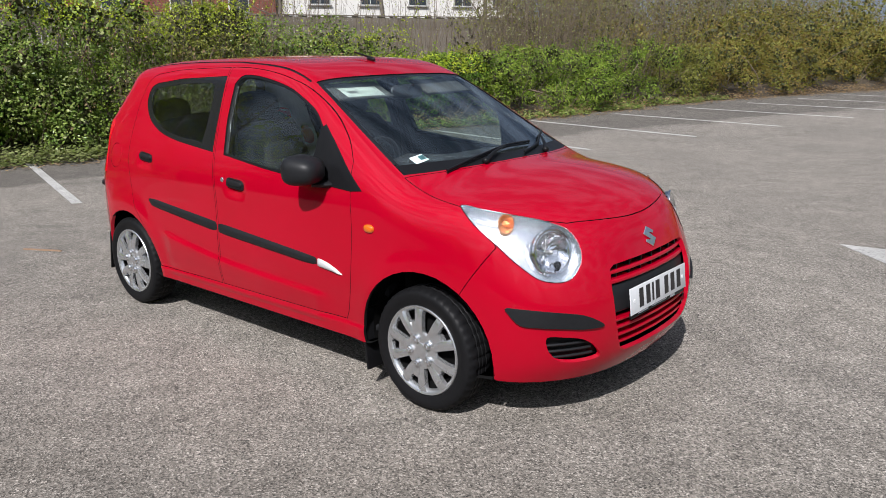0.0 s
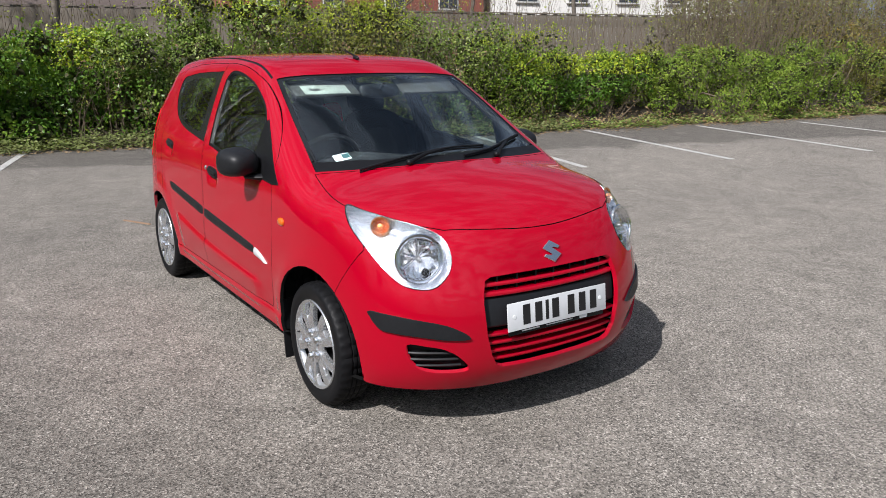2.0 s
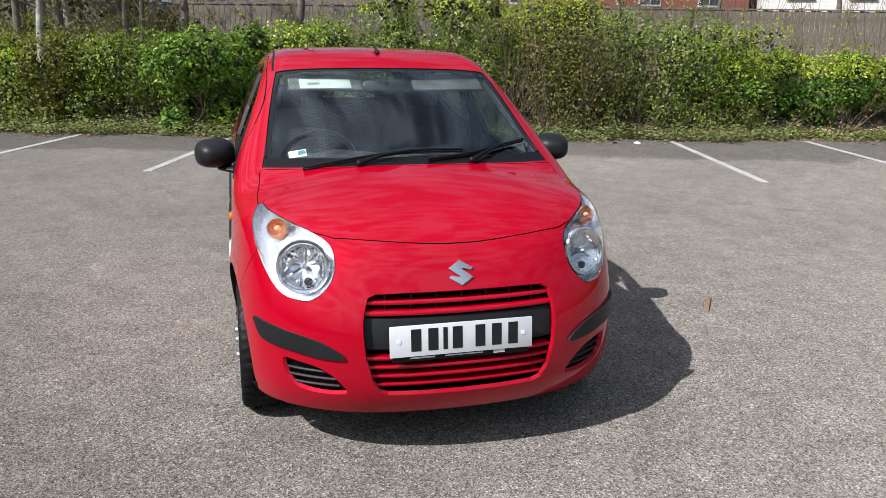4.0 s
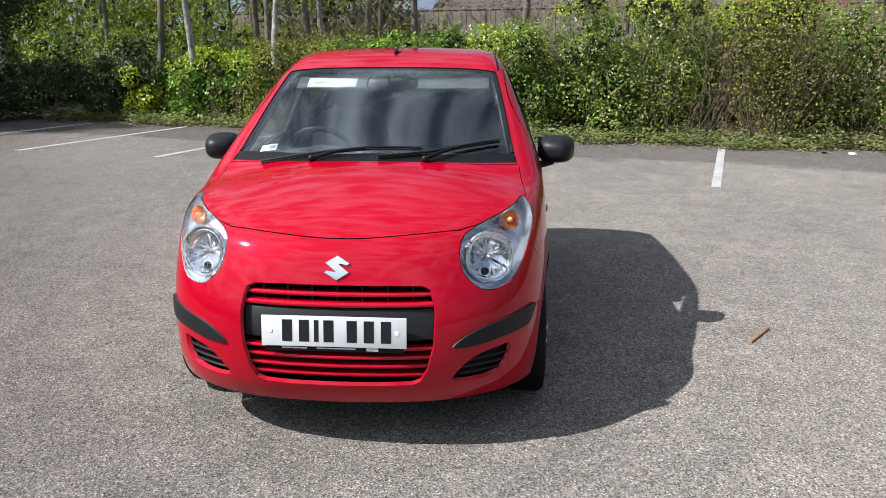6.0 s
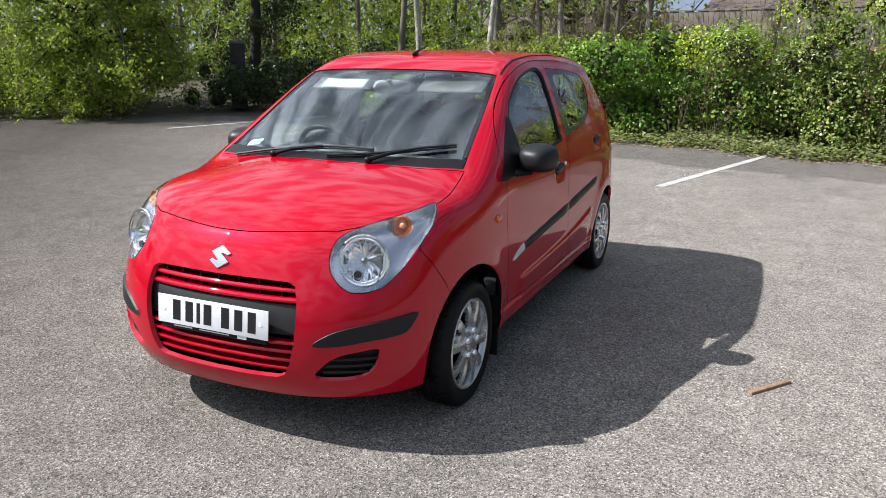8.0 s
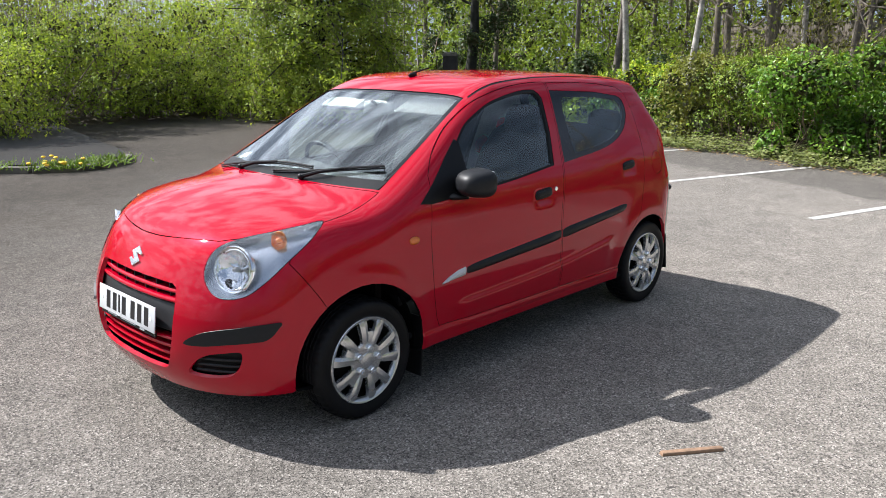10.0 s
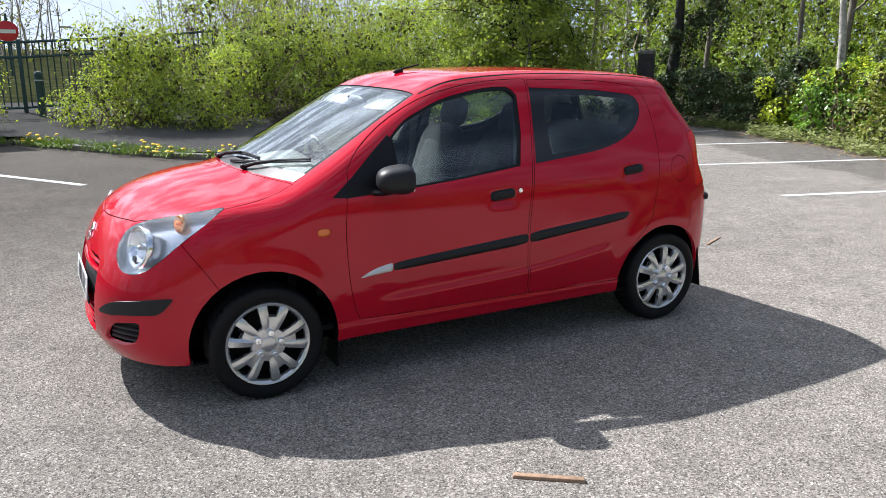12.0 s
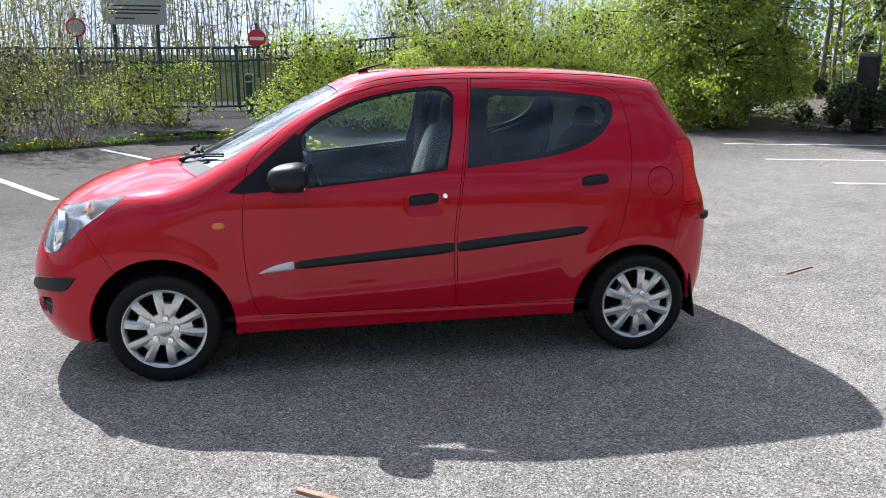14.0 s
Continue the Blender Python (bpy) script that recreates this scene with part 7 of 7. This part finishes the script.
for i in np.nonzero(np.sin(s * 1.7) + np.sin(s * 4.3) > 0.2)[0][::14]:
    blob(None, (0.034, 0.034, 0.016), 2, 8, bm=bm, m=Matrix.Translation(Vector(tipp[i]) + Vector((0, 0, 0.01))))
tagged(part("dandelions", bm, M["flower"], None, "yellow dandelion flowers in the grass"), "", "flowers", "", "stuff")


def railing(points, tall=1.42):
    """A dark green metal railing: posts, two rails, thin bars."""
    ob = thing("metal_railing", "dark green metal railing with upright bars", "railing")
    first_bar = None
    for (x0, y0, z0), (x1, y1, z1) in zip(points, points[1:]):
        a, b = Vector((x0, y0, z0)), Vector((x1, y1, z1))
        for h in (0.10, tall - 0.30, tall):
            part("rail", tube([a + Vector((0, 0, h)), b + Vector((0, 0, h))], 0.030, 6), M["green_metal"], ob)
        part("post", block((0.08, 0.08, tall + 0.06), (a.x, a.y, a.z + (tall + 0.06) / 2), bevel=0.006), M["green_metal"], ob, "green square post")
        k = int((b - a).length / 0.125)
        for i in range(1, k):
            p = a.lerp(b, i / k)
            if first_bar is None:
                bar = part("bar", tube([(0, 0, 0.10), (0, 0, tall)], 0.015, 6), M["green_metal"], ob)
                first_bar = bar.data
            else:
                bar = new("bar", first_bar)
                bar.parent = ob
            bar.location = p
    return ob


railing([(9.0, -14.0, 0.28), (6.4, -14.25, 0.30), (3.9, -14.45, 0.32), (1.85, -14.6, 0.34), (-0.8, -14.9, 0.50), (-3.2, -15.6, 0.75), (-5.8, -17.0, 1.0)])
bol = thing("bollard", "dark green metal bollard with domed top", "bollard")
bol.location = (1.57, -13.95, 0.20)
part("shaft", lathe([(0.001, 0.0), (0.075, 0.0), (0.075, 0.78), (0.083, 0.79), (0.083, 0.83), (0.075, 0.84), (0.075, 0.90), (0.084, 0.91), (0.082, 0.95), (0.06, 0.98), (0.001, 0.99)], 24, m=pose(0, 0, 0, 90, 0, 0)), M["green_metal"], bol)
part("collar", lathe([(0.076, 0.80), (0.086, 0.80), (0.086, 0.825), (0.076, 0.825)], 24, m=pose(0, 0, 0, 90, 0, 0), close=True), M["sign_grey"], bol, "paler band")
noentry = thing("no_entry_sign", "round red no-entry sign with white bar on a post", "road sign")
noentry.location = (2.0, -28.4, 0.3)
part("post", tube([(0, -0.04, 0), (0, -0.04, 2.6)], 0.045, 10), M["green_metal"], noentry)
disc = part("disc", lathe([(0.0, 0.02), (0.35, 0.02), (0.36, 0.015), (0.36, 0.0), (0.0, 0.0)], 40, m=pose(0, 0, 2.0)), M["sign_red"], noentry, "round red sign face")
part("white_bar", block((0.54, 0.006, 0.13), (0, 0.025, 2.0)), M["sign_white"], disc)
other = thing("road_sign", "weathered round red and white road sign", "road sign")
other.location = (8.6, -28.0, 0.3)
part("post", tube([(0, -0.04, 0), (0, -0.04, 2.9)], 0.045, 10), M["green_metal"], other)
disc = part("disc", lathe([(0.0, 0.02), (0.35, 0.02), (0.36, 0.015), (0.36, 0.0), (0.0, 0.0)], 40, m=pose(0, 0, 2.35)), M["sign_red"], other, "red sign face")
part("white_disc", lathe([(0.0, 0.026), (0.28, 0.026), (0.28, 0.02)], 32, m=pose(0, 0, 2.35)), M["sign_grey"], disc, "faded grey sign centre")
board = thing("notice_board", "large white notice board on two green posts", "sign")
board.matrix_basis = pose(3.75, -13.3, 0.15, 0, 0, 8)
for x in (-0.42, 0.42):
    part("post", tube([(x, 0, 0), (x, 0, 3.2)], 0.038, 10), M["green_metal"], board)
face = part("panel", block((1.25, 0.03, 1.15), (0, 0.05, 2.62), bevel=0.01), M["sign_grey"], board, "pale sign panel")
for z, w, x in ((3.02, 0.8, 0), (2.90, 0.6, 0.05), (2.74, 0.5, 0), (2.64, 0.42, 0), (2.58, 0.3, 0), (2.42, 1.05, 0), (2.34, 1.0, 0), (2.27, 0.9, 0), (2.17, 0.4, 0.2)):
    part("text_bar", block((w, 0.004, 0.028), (x, 0.067, z)), M["ink"], face, smooth=False)
for x, y, z in ((-11.0, -55.2, 4.6), (-2.3, -56.0, 3.2)):
    lamp = thing("street_lamp", "tall grey street lamp", "street lamp", "street lamps")
    lamp.location = (x, y, 0)
    part("pole", tube([(0, 0, 0), (0, 0, z), (0.5, 0, z + 0.1)], [0.07, 0.05, 0.04], 8), M["sign_grey"], lamp)
    part("head", block((0.75, 0.28, 0.12), (0.8, 0, z + 0.1), bevel=0.03), M["sign_grey"], lamp)

for x, y in ((-7.0, -51.5), (-7.6, -51.2)):
    mast = thing("mast", "tall thin grey lattice mast far off", "mast", "distant masts")
    mast.location = (x, y, 0)
    for dx in (-0.09, 0.09):
        part("leg", tube([(dx, 0, 0), (dx, 0, 14)], 0.035, 6), M["sign_grey"], mast)
    for k in range(28):
        part("brace", tube([(-0.09, 0, k * 0.5), (0.09, 0, k * 0.5 + 0.5)], 0.014, 4), M["sign_grey"], mast)
pole = thing("signpost", "teal-green metal post beyond the far bank", "post")
pole.location = (-9.4, 35.0, 0.4)
part("pole", tube([(0, 0, 0), (0, 0, 5.5)], 0.06, 10), plain("teal_metal", (0.03, 0.16, 0.14), 0.4), pole)

# ---- woods all round in the distance ----
def far_wood(label, a0, a1, r0, r1, tall, count, mat, size, stems):
    """A belt of distant trees: bare stems, twigs and clumps of leaves."""
    ob = thing("far_wood", label, "woods", "", "stuff")
    a, r = rng.uniform(a0, a1, stems), rng.uniform(r0, r1, stems)
    foot = np.stack([r * np.cos(a), r * np.sin(a), np.zeros(stems)], -1)
    head = foot + np.stack([rng.normal(0, 0.8, stems), rng.normal(0, 0.8, stems), tall * rng.uniform(0.6, 1.1, stems)], -1)
    p = bent(foot, head, 6, 0.03)
    v1, f1 = rods(p, np.linspace(0.06, 0.010, 6)[None] * np.ones((stems, 1)), 3)
    n = stems * 14
    i, j = rng.integers(0, stems, n), rng.integers(1, 6, n)
    s = p[i, j]
    e = s + unit(rng.normal(size=(n, 3)) + np.array([0, 0, 0.9])) * rng.uniform(0.6, 2.4, n)[:, None]
    v2, f2 = rods(bent(s, e, 3, 0.08), np.linspace(0.020, 0.006, 3)[None] * np.ones((n, 1)), 3)
    fast("brushwood", np.concatenate([v1, v2]), np.concatenate([f1, f2 + len(v1)]), M["hazed_bark"], ob)
    k = rng.integers(0, n, count)
    at = e[k] + rng.normal(0, 0.5, (count, 3))
    low = rng.uniform(size=count) < 0.35
    at[low, 2] = rng.uniform(0.4, tall * 0.33, low.sum())
    fast("leaves", *leaf_mesh(at, unit(rng.normal(size=(count, 3))), size), M[mat], ob)


far_wood("distant bare spring wood beyond the railing", -1.585, -0.9, 38, 60, 8.0, 8000, "olive", 0.22, 240)
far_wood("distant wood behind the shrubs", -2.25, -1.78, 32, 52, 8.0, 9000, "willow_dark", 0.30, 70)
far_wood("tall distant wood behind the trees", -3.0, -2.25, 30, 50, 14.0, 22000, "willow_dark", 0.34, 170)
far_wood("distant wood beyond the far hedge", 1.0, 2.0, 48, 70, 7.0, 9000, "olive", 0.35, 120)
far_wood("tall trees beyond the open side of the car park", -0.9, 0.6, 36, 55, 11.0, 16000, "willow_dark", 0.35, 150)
# never in view; added to darken what the car's left side mirrors
far_wood("added unseen trees past the end of the car park", 0.45, 1.68, 40, 58, 7.0, 20000, "willow_dark", 0.42, 120)

# ---- small things on the asphalt ----
for (x0, y0), (x1, y1), w, lab in (((0.57, 1.855), (0.345, 2.005), 0.016, "broken piece of dry brown wood on the asphalt"), ((-2.90, -0.47), (-3.22, -0.62), 0.012, "thin dry stick on the asphalt")):
    d = Vector((x1 - x0, y1 - y0, 0))
    bm = block((d.length, w * 1.9, w), bevel=0.003, taper=(0.97, 0.8))
    for v in bm.verts:
        v.co.y += 0.006 * math.sin(v.co.x * 40)
        v.co.z += 0.003 * math.sin(v.co.x * 23 + 1)
    st = tagged(part("stick", bm, M["wood"], None, lab), "", "stick")
    st.matrix_basis = pose((x0 + x1) / 2, (y0 + y1) / 2, w / 2, 0, 0, math.degrees(math.atan2(d.y, d.x)))
for x, y, s in ((-7.1, 5.55, 0.10), (-7.2, 5.2, 0.06), (-5.5, 4.75, 0.05), (-7.0, 6.0, 0.05)):
    bm = bmesh.new()
    bmesh.ops.create_icosphere(bm, subdivisions=1, radius=s)
    for v in bm.verts:
        v.co = Vector((v.co.x * rng.uniform(0.7, 1.1), v.co.y * rng.uniform(0.5, 0.8), max(-0.002, v.co.z * 0.35)))
    ob = tagged(part("litter", bm, M["paper"] if s > 0.08 else M["dark"] if s == 0.06 else M["kerb"], None, "small piece of litter on the asphalt", smooth=False), "", "litter", "litter on the asphalt")
    ob.location = (x, y, 0.003)
